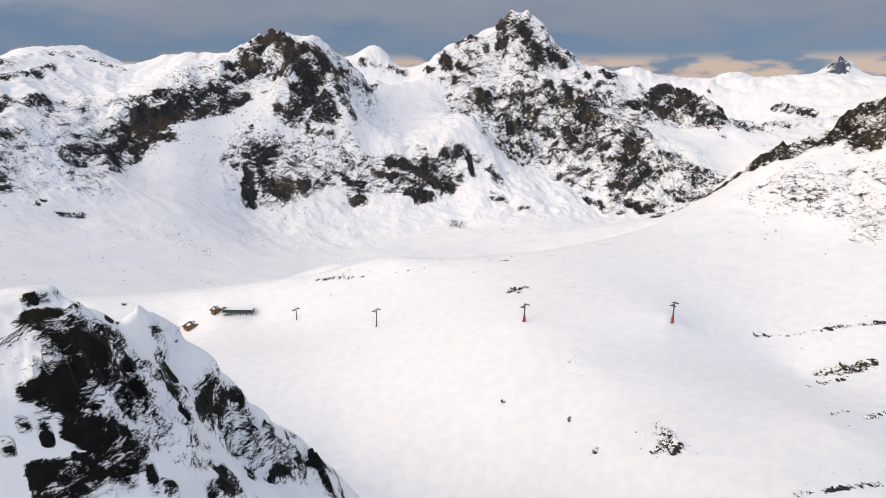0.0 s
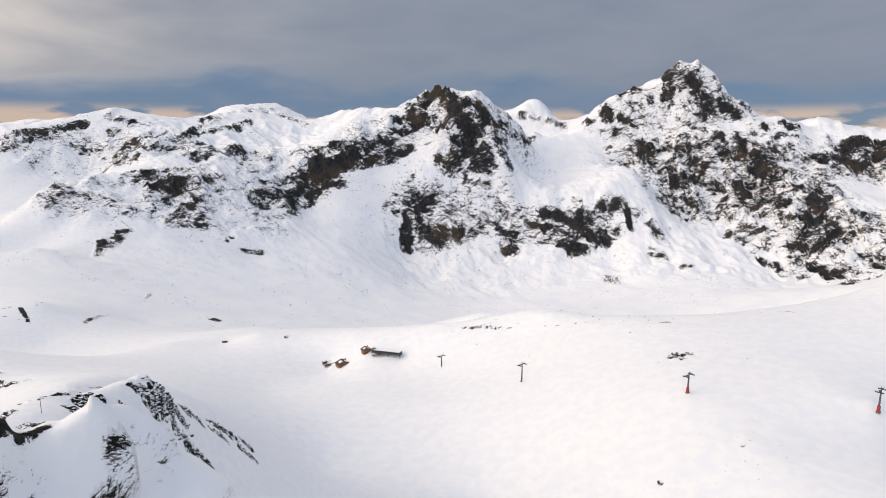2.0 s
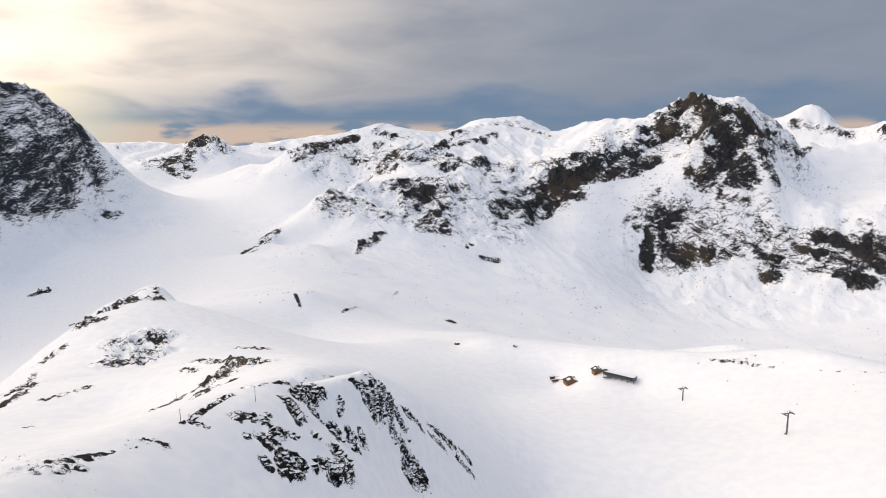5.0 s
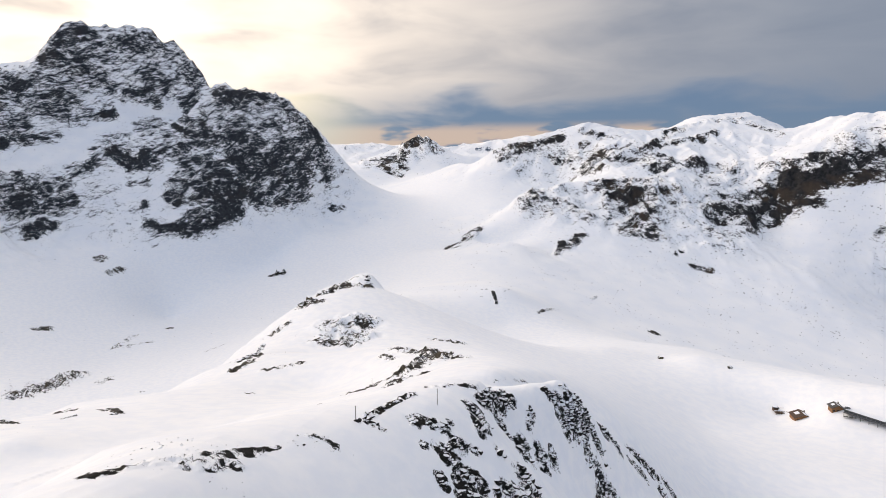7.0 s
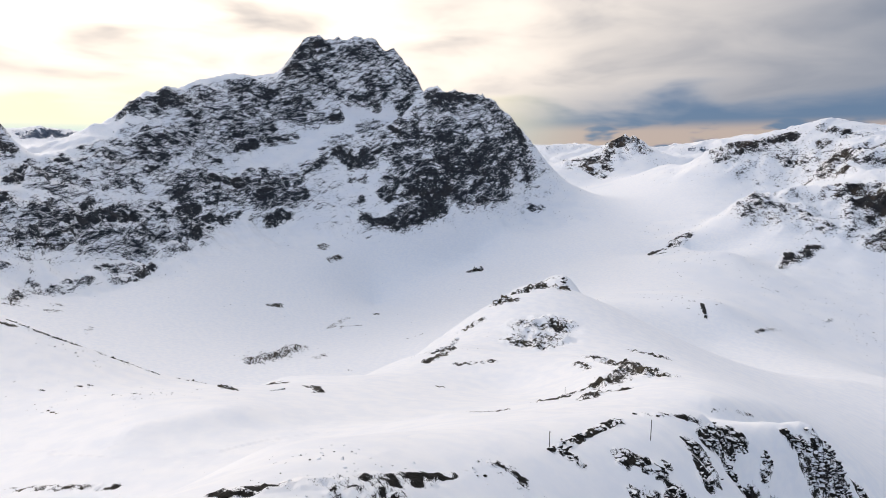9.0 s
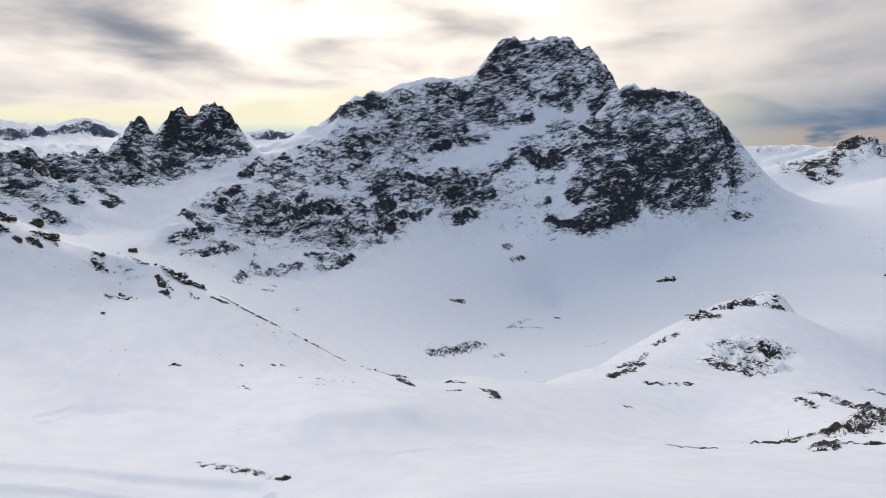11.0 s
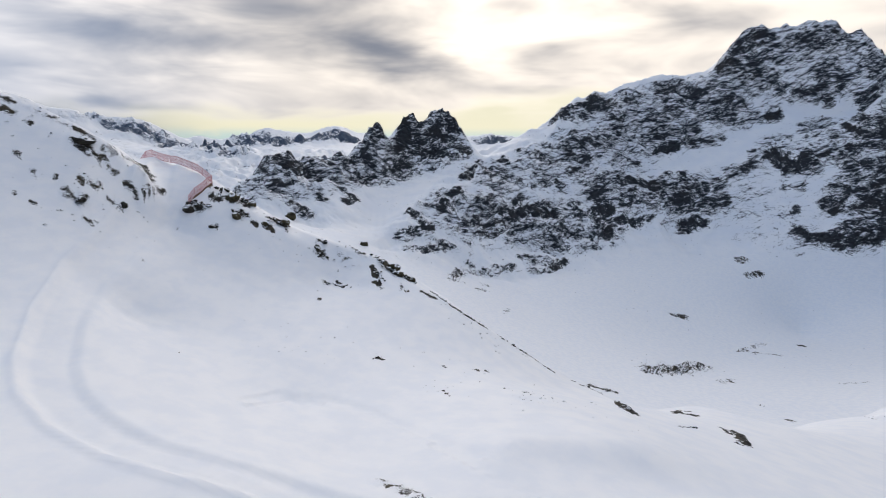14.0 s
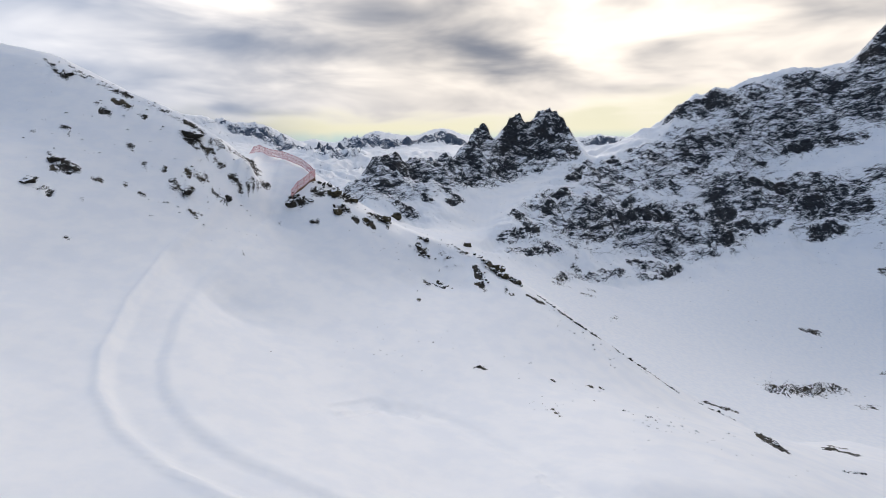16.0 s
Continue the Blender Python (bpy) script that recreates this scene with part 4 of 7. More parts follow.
crag(18.9, 0.9, (-1273, 712, -2), (-1249, 744, 5))
crag(12.1, 0.85, (-1274, 683, -27), (-1245, 711, -34))
crag(12.2, 0.8, (-1238, 769, 11), (-1217, 819, 18))
crag(13.3, 0.6, (-1222, 758, -21), (-1194, 803, -15))
crag(6.6, 0.9, (-1260, 659, -63), (-1240, 685, -59))
crag(6.9, 0.7, (-1333, 641, 12), (-1338, 628, 5))
crag(30.7, 1, (-1138, 910, 4), (-1122, 1002, -2))
crag(32.6, 1, (-1143, 879, -41), (-1102, 967, -55))
crag(26.0, 1, (-1133, 1039, 29), (-1124, 1079, -31))
crag(21.5, 1, (-1098, 903, -100), (-1091, 957, -95))
crag(13.5, 1, (-1177, 855, -22), (-1155, 864, -41))
crag(20.4, 1, (-1153, 1070, 54), (-1141, 1079, 25))
crag(26.3, 0.75, (-1198, 742, -66), (-1162, 812, -41))
crag(23.6, 0.95, (-1161, 764, -103), (-1143, 831, -79))
crag(23.1, 0.95, (-1147, 725, -132), (-1123, 800, -135))
crag(12.9, 0.95, (-1186, 720, -103), (-1196, 711, -97))
crag(10.1, 1, (-1189, 655, -144), (-1153, 698, -156))
crag(15.9, 0.9, (-1105, 867, -105), (-1140, 861, -67))
crag(7.7, 0.7, (-1214, 662, -108))
crag(10.1, 0.6, (-1108, 1069, -75), (-1112, 1079, -65))
crag(8.4, 0.55, (-1073, 1052, -136), (-1057, 1075, -139))
crag(17.0, 0.95, (-1317, -167, 39), (-1284, -175, 4))
crag(15.5, 1, (-1406, -106, 61), (-1364, -116, 11))
crag(12.4, 1, (-1350, -92, -24), (-1300, -122, -35))
crag(15.7, 0.9, (-1427, -40, 63), (-1413, -33, 37))
crag(15.5, 0.85, (-1412, -9, 31), (-1392, 28, 0))
crag(12.8, 0.8, (-1395, -46, 12), (-1372, -69, -12))
crag(12.1, 0.9, (-1238, 26, -44), (-1322, 45, -29))
crag(10.5, 0.9, (-1109, -290, -20), (-1115, -273, -24))
crag(10.1, 0.9, (-1055, -303, -48), (-1060, -278, -53))
crag(9.0, 0.8, (-1037, -323, -63))
crag(22.5, 0.8, (-2385, -502, -8))
crag(10.5, 0.8, (-1130, -212, -51), (-1109, -180, -75))
crag(10.0, 0.75, (-1065, -235, -58), (-1053, -216, -76))
crag(8.2, 0.9, (-1078, -184, -82), (-1110, -171, -80))
crag(11.5, 0.8, (-1015, -259, -82), (-1000, -231, -101))
crag(9.7, 0.85, (-1057, -71, -95), (-1014, -41, -119))
crag(12.9, 0.8, (-1103, -16, -90), (-1173, 14, -63))
crag(9.4, 0.8, (-976, -79, -132), (-1022, -33, -120))
crag(8.1, 0.85, (-1085, 23, -118), (-1097, 53, -130))
crag(10.6, 0.9, (-1124, 64, -112), (-1156, 87, -105))
crag(11.0, 0.6, (-998, -14, -145), (-941, -63, -145))
crag(7.4, 0.8, (-982, -23, -152), (-1004, 4, -151))

crag(0.08, 0.9, (-0.92, -17.90, 4.09), (-0.73, -17.75, 4.08))
crag(0.09, 1, (0.08, -18.55, 3.36), (0.19, -18.44, 3.44))
crag(0.13, 1, (-0.35, -19.29, 3.24), (-0.19, -18.78, 3.14), (0.32, -18.52, 3.02))
crag(0.10, 0.9, (-0.37, -19.37, 3.01), (-0.21, -19.25, 3.13))
crag(0.11, 0.9, (0.45, -17.81, 2.94), (0.64, -17.43, 2.91))
crag(0.09, 0.9, (0.49, -17.51, 3.13), (0.40, -14.74, 2.06))
crag(0.17, 1, (0.42, -18.45, 2.91), (0.61, -18.35, 2.68), (0.78, -18.06, 2.38))
crag(0.14, 1, (0.79, -17.49, 2.52), (0.85, -16.93, 2.44))
crag(0.16, 0.9, (0.87, -17.48, 2.11), (1.08, -17.32, 1.76))
crag(0.40, 1, (0.16, -19.29, 2.54), (0.50, -18.77, 2.30))
crag(0.29, 1, (0.10, -19.49, 2.29), (0.47, -19.15, 2.05))
crag(0.14, 0.9, (-0.52, -19.71, 2.52), (-0.39, -19.61, 2.51))
crag(0.09, 1, (-0.76, -19.78, 2.57), (-0.61, -19.79, 2.51))
crag(0.34, 1, (1.00, -17.90, 1.64), (1.32, -18.05, 1.50))
crag(0.30, 1, (0.90, -18.52, 1.34), (1.00, -18.64, 1.00))
crag(0.36, 1, (1.00, -19.66, 1.11), (1.10, -19.68, 0.89))
crag(0.21, 0.9, (1.35, -16.92, 1.44), (1.63, -16.51, 0.94))
crag(0.18, 0.95, (1.73, -15.37, 0.44), (1.86, -15.52, 0.34))
crag(0.20, 1, (1.43, -14.65, 1.67), (1.56, -14.76, 1.36))
crag(0.20, 1, (1.56, -15.25, 1.10), (1.52, -15.81, 1.08))
crag(0.15, 0.85, (1.36, -16.29, 1.33), (1.26, -17.21, 1.60))
crag(0.28, 0.8, (0.03, -19.60, 2.01), (0.26, -19.85, 1.75))
crag(0.21, 0.8, (0.15, -19.99, 1.57), (0.56, -20.05, 1.23))
crag(0.25, 0.75, (0.53, -19.71, 1.46), (0.85, -19.97, 0.97))
crag(0.20, 0.8, (1.47, -18.75, 1.12), (1.58, -17.27, 0.72))
crag(0.18, 0.85, (1.46, -19.23, 0.69), (1.31, -19.75, 0.58))
crag(0.25, 0.75, (0.67, -20.34, 0.95), (1.15, -20.11, 0.40))
crag(0.21, 0.8, (-0.00, -20.78, 0.98), (0.46, -20.51, 0.82))
crag(0.27, 0.95, (-0.25, -21.13, 0.88), (0.29, -20.97, 0.62))
crag(0.25, 0.9, (0.67, -20.73, 0.50), (1.02, -20.25, 0.23))
crag(0.14, 0.8, (1.81, -20.28, -0.11), (2.03, -20.25, -0.34))
crag(0.14, 0.9, (1.53, -19.99, 0.22), (1.59, -20.26, 0.09))
crag(0.14, 0.9, (2.07, -17.00, 0.05), (2.28, -17.14, -0.10))
crag(0.11, 0.8, (2.17, -15.68, -0.02))
crag(0.21, 1, (2.86, -14.59, -0.53), (3.09, -14.36, -0.90))
crag(0.19, 1, (2.66, -15.13, -0.79), (2.98, -14.84, -1.10))
crag(0.20, 1, (3.78, -13.90, -1.54), (3.94, -13.63, -2.04))
crag(0.29, 1, (3.72, -14.28, -1.97), (3.95, -14.40, -2.50))
crag(0.34, 1, (3.38, -14.84, -2.55), (3.62, -14.76, -2.97))
crag(0.19, 0.9, (2.46, -17.75, -0.67), (2.72, -17.39, -1.04))
crag(0.25, 1, (2.99, -18.16, -1.34), (3.26, -18.11, -1.62))
crag(0.29, 1, (2.84, -19.24, -1.27), (3.37, -18.35, -2.03))
crag(0.28, 0.6, (2.56, -15.97, -1.09), (3.16, -15.10, -1.92))
crag(0.25, 0.7, (4.12, -14.77, -3.63), (3.72, -16.39, -2.89))
crag(0.18, 0.9, (4.46, -13.88, -2.57), (4.62, -13.94, -3.02))
crag(0.15, 0.8, (4.57, -14.19, -3.43), (4.79, -13.81, -3.48))
crag(0.38, 0.5, (4.42, -15.31, -4.01), (5.77, -13.38, -5.05))
crag(0.22, 1, (6.08, -12.79, -5.01), (6.41, -13.09, -5.32))
crag(0.25, 1, (6.39, -13.37, -5.63), (6.58, -13.69, -5.91))
crag(0.17, 1, (7.04, -12.91, -6.78), (7.18, -13.09, -7.01))
crag(0.13, 0.9, (5.25, -12.64, -4.09))
crag(0.09, 1, (-0.94, -20.52, 1.84), (-0.89, -20.64, 1.71))
crag(0.10, 0.9, (-0.69, -20.24, 1.96))
crag(0.10, 0.9, (-0.33, -20.19, 1.72), (-0.27, -20.32, 1.58))
crag(0.05, 0.9, (-0.72, -20.02, 2.29))
crag(1.14, 1, (-36.8, 60.5, -30.5), (-38.9, 67.9, -33.7))
crag(1.39, 1, (-39.0, 68.8, -34.1), (-40.2, 73.2, -35.4))
crag(1.40, 0.7, (-35.3, 56.1, -29.3), (-32.8, 54.1, -29.4))
crag(1.56, 0.75, (-36.6, 63.9, -33.7), (-34.4, 61.5, -33.8))
crag(0.79, 0.9, (-32.3, 52.6, -29.4), (-31.4, 51.3, -29.6))
crag(0.93, 0.9, (-30.6, 42.9, -27.3), (-30.0, 43.6, -27.8))
crag(0.97, 0.8, (-30.9, 46.4, -28.0), (-30.2, 44.9, -27.8))
crag(0.61, 0.9, (-29.9, 47.5, -29.2))
crag(0.56, 0.8, (-31.2, 41.0, -26.3))
crag(0.97, 0.55, (-34.0, 44.4, -26.1), (-32.4, 46.1, -27.0))
crag(0.60, 0.8, (-34.6, 43.8, -25.7), (-33.6, 43.0, -25.7))
crag(0.50, 0.8, (-33.0, 48.0, -27.3))
crag(0.55, 0.8, (-35.06, 38.10, -24.06), (-33.97, 38.38, -24.47))
crag(0.46, 0.8, (-36.2, 39.7, -24.4))
crag(0.23, 1, (-35.5, 37.1, -23.7), (-37.0, 41.1, -24.5), (-39.0, 50.0, -26.4))
crag(0.52, 0.8, (-29.8, 52.0, -30.8), (-28.9, 51.1, -30.9))
crag(0.91, 0.75, (-29.2, 42.4, -27.6), (-28.7, 43.0, -28.3))
crag(0.65, 0.75, (-28.06, 39.32, -27.53), (-27.49, 38.92, -27.99))
crag(1.04, 0.75, (-27.1, 41.5, -28.9), (-27.5, 43.7, -29.8))
crag(0.93, 0.9, (-27.2, 44.1, -29.9), (-26.7, 43.8, -30.5))
crag(0.89, 0.7, (-25.98, 39.78, -29.09), (-26.01, 41.74, -29.83))
crag(0.48, 0.8, (-25.8, 44.9, -31.4), (-26.1, 46.0, -31.5))
crag(1.35, 0.8, (-35.9, 69.8, -40.2), (-29.8, 58.8, -34.9))
crag(1.22, 0.7, (-34.8, 73.1, -41.8), (-33.9, 72.6, -43.1))
crag(0.90, 0.9, (-34.4, 76.3, -43.6), (-33.6, 75.5, -44.8))
crag(0.72, 0.7, (-37.9, 76.5, -38.1), (-37.0, 73.8, -39.0))
crag(1.30, 1, (-26.9, 52.4, -32.9), (-25.9, 51.8, -33.4))
crag(1.36, 0.95, (-25.5, 47.4, -32.0), (-24.8, 49.0, -33.2))
crag(1.25, 1, (-24.8, 47.2, -33.2), (-24.4, 49.6, -34.0))
crag(0.89, 1, (-24.3, 50.7, -34.6))
crag(0.65, 0.9, (-24.8, 51.7, -34.6), (-25.3, 52.1, -34.0))
crag(0.97, 0.9, (-39.2, 83.7, -37.6), (-38.0, 86.1, -39.0))
crag(1.40, 1, (-37.7, 89.1, -40.1), (-37.2, 88.6, -41.3))
crag(1.80, 1, (-37.1, 85.5, -40.9), (-36.5, 88.3, -42.8))
crag(1.99, 1, (-37.3, 93.9, -44.7), (-38.0, 99.2, -47.7))
crag(1.70, 1, (-36.2, 85.7, -43.3), (-36.3, 93.7, -48.1))
crag(2.05, 1, (-37.0, 99.9, -51.2), (-36.9, 101.1, -52.7))
crag(1.55, 0.9, (-39.6, 110.8, -54.8), (-39.9, 116.0, -58.5))
crag(1.56, 0.95, (-39.0, 116.4, -59.5), (-38.2, 116.7, -60.4))
crag(1.75, 0.9, (-39.9, 131.6, -68.1), (-38.5, 131.9, -69.3))
crag(1.67, 0.7, (-36.4, 121.6, -65.8), (-34.7, 124.9, -69.6))
crag(2.11, 1, (-36.7, 133.8, -72.2), (-35.8, 136.5, -74.7))
crag(1.88, 0.95, (-33.8, 141.0, -79.5), (-32.6, 141.1, -81.1))
crag(1.80, 0.9, (-32.3, 131.0, -76.2), (-30.0, 133.9, -80.2))
crag(1.06, 0.9, (-34.9, 90.3, -49.0), (-34.9, 93.0, -51.2))
crag(1.33, 0.9, (-34.4, 94.7, -54.6), (-33.8, 96.0, -56.7))
crag(2.01, 0.95, (-33.2, 95.9, -57.6), (-32.3, 96.5, -59.3))
crag(2.27, 1, (-31.6, 90.2, -58.0), (-31.4, 97.3, -62.0))
crag(2.64, 0.78, (-139.2, 164.6, -71.9), (-110.8, 148.0, -61.9))
crag(3.7, 0.806, (-119.1, 156.5, -66.1), (-98.4, 138.4, -57.9), (-88.6, 132.4, -55.8))
crag(3.4, 0.845, (-97.4, 119.1, -56.9), (-94.7, 122.1, -56.1), (-105.9, 141.6, -61.6))
crag(2.05, 0.845, (-81.9, 95.8, -50.2), (-89.8, 109.8, -54.3), (-85.4, 111.9, -53.4))
crag(1.36, 0.78, (-96.1, 96.9, -56.2), (-93.5, 103.0, -55.5), (-103.3, 120.1, -61.3))
crag(1.98, 0.78, (-122.7, 145.1, -66.5), (-132.9, 153.1, -69.3))
crag(3.0, 0.715, (-178.7, 244.5, -96.6), (-168.1, 256.5, -99.8))
crag(4.5, 1, (-277.1, 244.6, -93.2), (-272.8, 252.2, -90.7))
crag(5.0, 1, (-285.2, 270.9, -90.3), (-286.2, 292.3, -89.6), (-280.1, 307.5, -91.3))
crag(6.0, 0.78, (-279.4, 301.3, -90.7))
crag(11.4, 0.546, (-230.9, 228.0, -91.2), (-226.8, 240.9, -95.6))
crag(9.1, 0.546, (-217.2, 206.8, -91.6), (-211.0, 224.2, -94.8))
crag(2.59, 1, (-187.4, 137.2, -79.2), (-209.7, 159.4, -86.1))
crag(2.25, 1, (-183.2, 127.7, -77.8), (-185.7, 133.3, -78.4))
crag(3.4, 0.78, (-263.2, 207.6, -100.0), (-264.6, 220.9, -96.0))
crag(1.33, 0.91, (-144.7, 106.2, -70.5))
crag(2.14, 0.78, (-169.3, 131.4, -76.1), (-163.9, 142.5, -75.9))
crag(7.2, 0.468, (-203.5, 208.6, -92.7))
crag(0.62, 1, (-97.7, 79.3, -54.4), (-92.6, 85.3, -53.4))
crag(0.37, 1, (-35.67, 37.83, -23.88), (-36.75, 41.23, -24.66), (-39.93, 50.68, -26.64))
crag(0.30, 0.91, (-34.04, 30.10, -21.79), (-33.59, 31.14, -22.24), (-32.14, 31.25, -22.66))
crag(0.57, 0.65, (-59.5, 102.5, -46.3), (-58.6, 114.7, -50.3))
crag(0.69, 0.455, (-41.0, 55.2, -27.9), (-39.1, 63.2, -29.9))
crag(1.02, 0.52, (-90.2, 4.3, -41.2), (-82.0, 13.9, -40.3))
crag(0.68, 0.65, (-29.17, 17.12, -16.85), (-29.72, 20.31, -18.34))
crag(0.68, 0.546, (-29.47, 12.46, -15.28), (-31.87, 23.77, -19.79))
crag(0.36, 0.585, (-29.84, 16.37, -16.59), (-32.76, 25.97, -20.60))
crag(1.13, 1, (-147.7, 44.9, -56.4), (-136.5, 44.2, -53.7))
crag(1.34, 1, (-168.9, 64.0, -67.4), (-165.1, 66.7, -66.5))
crag(1.17, 1, (-144.7, 66.3, -60.8), (-133.2, 62.8, -57.7))
crag(15.9, 0.62, (-680, 227, -241), (-711, 266, -247), (-750, 307, -258))
crag(13.6, 0.7, (-686, 242, -242), (-725, 286, -251))
crag(5.5, 0.9, (-947, 342, -246), (-941, 359, -249))
crag(6.7, 1, (-960, 769, -242), (-941, 782, -239))
crag(4.7, 1, (-918, 524, -284))
crag(4.3, 0.5, (-856, 403, -273), (-851, 460, -277))
crag(4.7, 0.45, (-693, 445, -258), (-699, 478, -257))
crag(4.5, 0.5, (-791, 73, -206), (-820, 79, -207))
crag(4.2, 0.6, (-670, 299, -250), (-681, 316, -253))
crag(5.5, 0.9, (-1162, 539, -196), (-1163, 552, -196))
crag(5.4, 0.9, (-1115, 535, -216), (-1125, 565, -214))
crag(1.29, 1, (-160.5, -99.3, 8.8), (-160.7, -97.4, 8.1))
crag(0.65, 0.9, (-158.8, -102.4, 9.5), (-159.2, -100.8, 8.9))
crag(0.66, 0.9, (-162.2, -104.0, 12.0), (-161.6, -101.5, 10.8))
crag(0.89, 0.95, (-166.2, -102.0, 11.9), (-165.8, -100.3, 11.0))
crag(1.09, 1, (-164.3, -97.7, 9.8), (-164.3, -94.3, 8.5))
crag(0.85, 0.9, (-164.4, -92.3, 7.1), (-166.1, -85.5, 4.0))
crag(1.02, 1, (-161.7, -86.4, 2.7), (-162.0, -83.9, 1.5))
crag(0.61, 0.9, (-162.3, -82.9, 1.2), (-162.7, -79.8, -0.4))
crag(1.03, 0.9, (-167.2, -82.2, 2.9), (-167.4, -79.7, 1.6))
crag(0.81, 0.9, (-167.6, -78.5, 0.8), (-168.9, -73.9, -1.7), (-169.6, -70.3, -3.9))
crag(1.37, 1, (-164.3, -71.8, -5.0), (-165.0, -70.3, -6.2))
crag(1.18, 1, (-165.7, -69.4, -6.6), (-167.2, -68.3, -7.4))
crag(0.97, 0.8, (-166.1, -67.1, -9.3), (-167.7, -65.4, -10.8))
crag(1.66, 0.55, (-170.4, -68.1, -5.5), (-178.3, -65.7, -9.7), (-184.3, -66.1, -12.4))
crag(1.67, 0.75, (-188.8, -70.8, -9.7), (-180.3, -64.0, -13.0), (-179.7, -61.6, -15.8))
crag(1.04, 0.95, (-170.4, -60.2, -15.1), (-180.8, -61.4, -15.9))
crag(0.96, 0.8, (-167.1, -63.2, -14.1), (-167.6, -61.5, -15.4))
crag(0.74, 0.9, (-157.4, -67.1, -12.6), (-159.3, -65.8, -13.2))
crag(0.75, 0.9, (-159.2, -65.1, -14.1), (-161.1, -64.9, -13.6))
crag(1.44, 1, (-152.8, -66.7, -15.0), (-153.7, -64.9, -16.2))
crag(0.72, 0.9, (-153.5, -67.8, -13.9), (-153.1, -66.9, -14.8))
crag(0.74, 0.95, (-160.2, -62.0, -17.7), (-160.9, -60.8, -18.8))
crag(0.56, 0.9, (-159.0, -63.2, -16.5), (-160.8, -62.3, -17.2))
crag(0.54, 0.8, (-156.4, -60.8, -19.6))
crag(0.70, 0.9, (-150.2, -62.2, -19.9), (-151.1, -60.8, -21.1))
crag(1.43, 1, (-140.1, -82.4, -10.2), (-140.2, -79.6, -11.2))
crag(0.71, 1, (-137.9, -81.7, -11.4), (-137.5, -80.8, -11.9))
crag(0.55, 0.9, (-140.7, -84.7, -8.8))
crag(0.85, 1, (-132.9, -80.6, -13.3))
crag(1.17, 1, (-131.8, -78.0, -14.7), (-132.2, -77.4, -15.7))
crag(0.70, 0.9, (-141.7, -75.8, -13.6), (-141.9, -74.9, -13.8))
crag(0.59, 0.9, (-148.4, -92.5, -2.1), (-148.5, -91.3, -2.4))
crag(0.58, 0.9, (-148.8, -88.5, -3.5), (-148.4, -86.4, -4.9))
crag(0.58, 0.8, (-144.6, -91.6, -4.4))
crag(0.61, 0.8, (-158.7, -88.7, 2.4), (-158.6, -88.0, 2.1))
crag(0.60, 0.85, (-157.2, -86.3, 0.2), (-157.7, -84.8, -0.5))
crag(0.50, 0.8, (-135.5, -73.2, -16.8))
crag(0.61, 0.8, (-125.1, -67.5, -22.4))
crag(0.44, 0.8, (-144.8, -71.9, -14.7))
crag(0.43, 0.8, (-145.1, -69.3, -16.3), (-145.6, -68.5, -16.7))
crag(0.34, 0.8, (-151.6, -52.0, -28.5))
crag(0.38, 0.8, (-156.2, -77.4, -5.8))
crag(0.38, 0.8, (-153.1, -78.0, -7.0), (-154.7, -75.8, -7.6))
crag(0.37, 0.8, (-151.6, -73.1, -11.0), (-153.8, -69.8, -12.2))
crag(0.39, 0.7, (-173.3, -54.5, -25.2))
crag(1.61, 1, (-179.2, -54.2, -19.8), (-179.6, -52.2, -20.2))
crag(0.80, 0.9, (-177.5, -55.6, -21.1))
crag(1.46, 1, (-185.2, -50.1, -18.3), (-188.4, -46.9, -18.8))
crag(1.47, 1, (-189.8, -45.9, -19.3), (-190.6, -43.9, -20.2))
crag(1.22, 1, (-184.2, -44.6, -21.9), (-185.1, -42.7, -22.5))
crag(0.59, 0.9, (-177.3, -47.0, -24.8))
crag(0.71, 0.9, (-184.8, -40.4, -24.0), (-183.5, -39.3, -25.3))
crag(1.48, 1, (-190.6, -37.2, -24.1), (-193.6, -35.1, -25.5))
crag(1.01, 1, (-186.5, -37.4, -25.6), (-186.4, -35.9, -25.8))
crag(0.82, 1, (-189.5, -33.1, -26.8))
crag(0.82, 1, (-191.8, -25.5, -30.1), (-191.7, -23.7, -30.9))
crag(1.20, 1, (-187.2, -24.4, -32.2), (-187.6, -23.1, -32.9))
crag(0.62, 0.9, (-193.5, -18.4, -31.8))
crag(0.83, 0.9, (-193.6, -16.1, -32.2), (-192.6, -13.0, -33.9))
crag(0.81, 0.85, (-190.1, -19.2, -33.7), (-190.5, -14.9, -34.7))
crag(0.79, 0.9, (-187.8, -10.1, -36.3), (-184.0, -8.9, -37.7))
crag(1.00, 1, (-192.3, -7.8, -35.5), (-189.9, -4.6, -37.6), (-187.0, -0.1, -39.8))
crag(0.76, 0.9, (-181.2, -9.1, -38.9), (-179.0, -6.8, -39.8))
crag(0.76, 0.9, (-180.5, -2.2, -40.2), (-178.9, -0.7, -41.2))
crag(0.67, 0.9, (-178.8, -21.1, -38.1), (-176.4, -19.9, -39.0))
crag(0.57, 0.8, (-180.1, -17.9, -39.0), (-178.6, -16.2, -39.6))
crag(0.53, 0.8, (-167.2, -19.8, -40.3))
crag(0.49, 0.8, (-185.3, -19.0, -36.5))
crag(0.57, 1, (-182.0, 3.0, -41.5), (-181.3, 11.2, -45.4), (-179.5, 17.8, -49.3))
crag(0.57, 1, (-179.5, 17.8, -49.3), (-180.4, 25.7, -54.6), (-174.4, 36.4, -60.0))
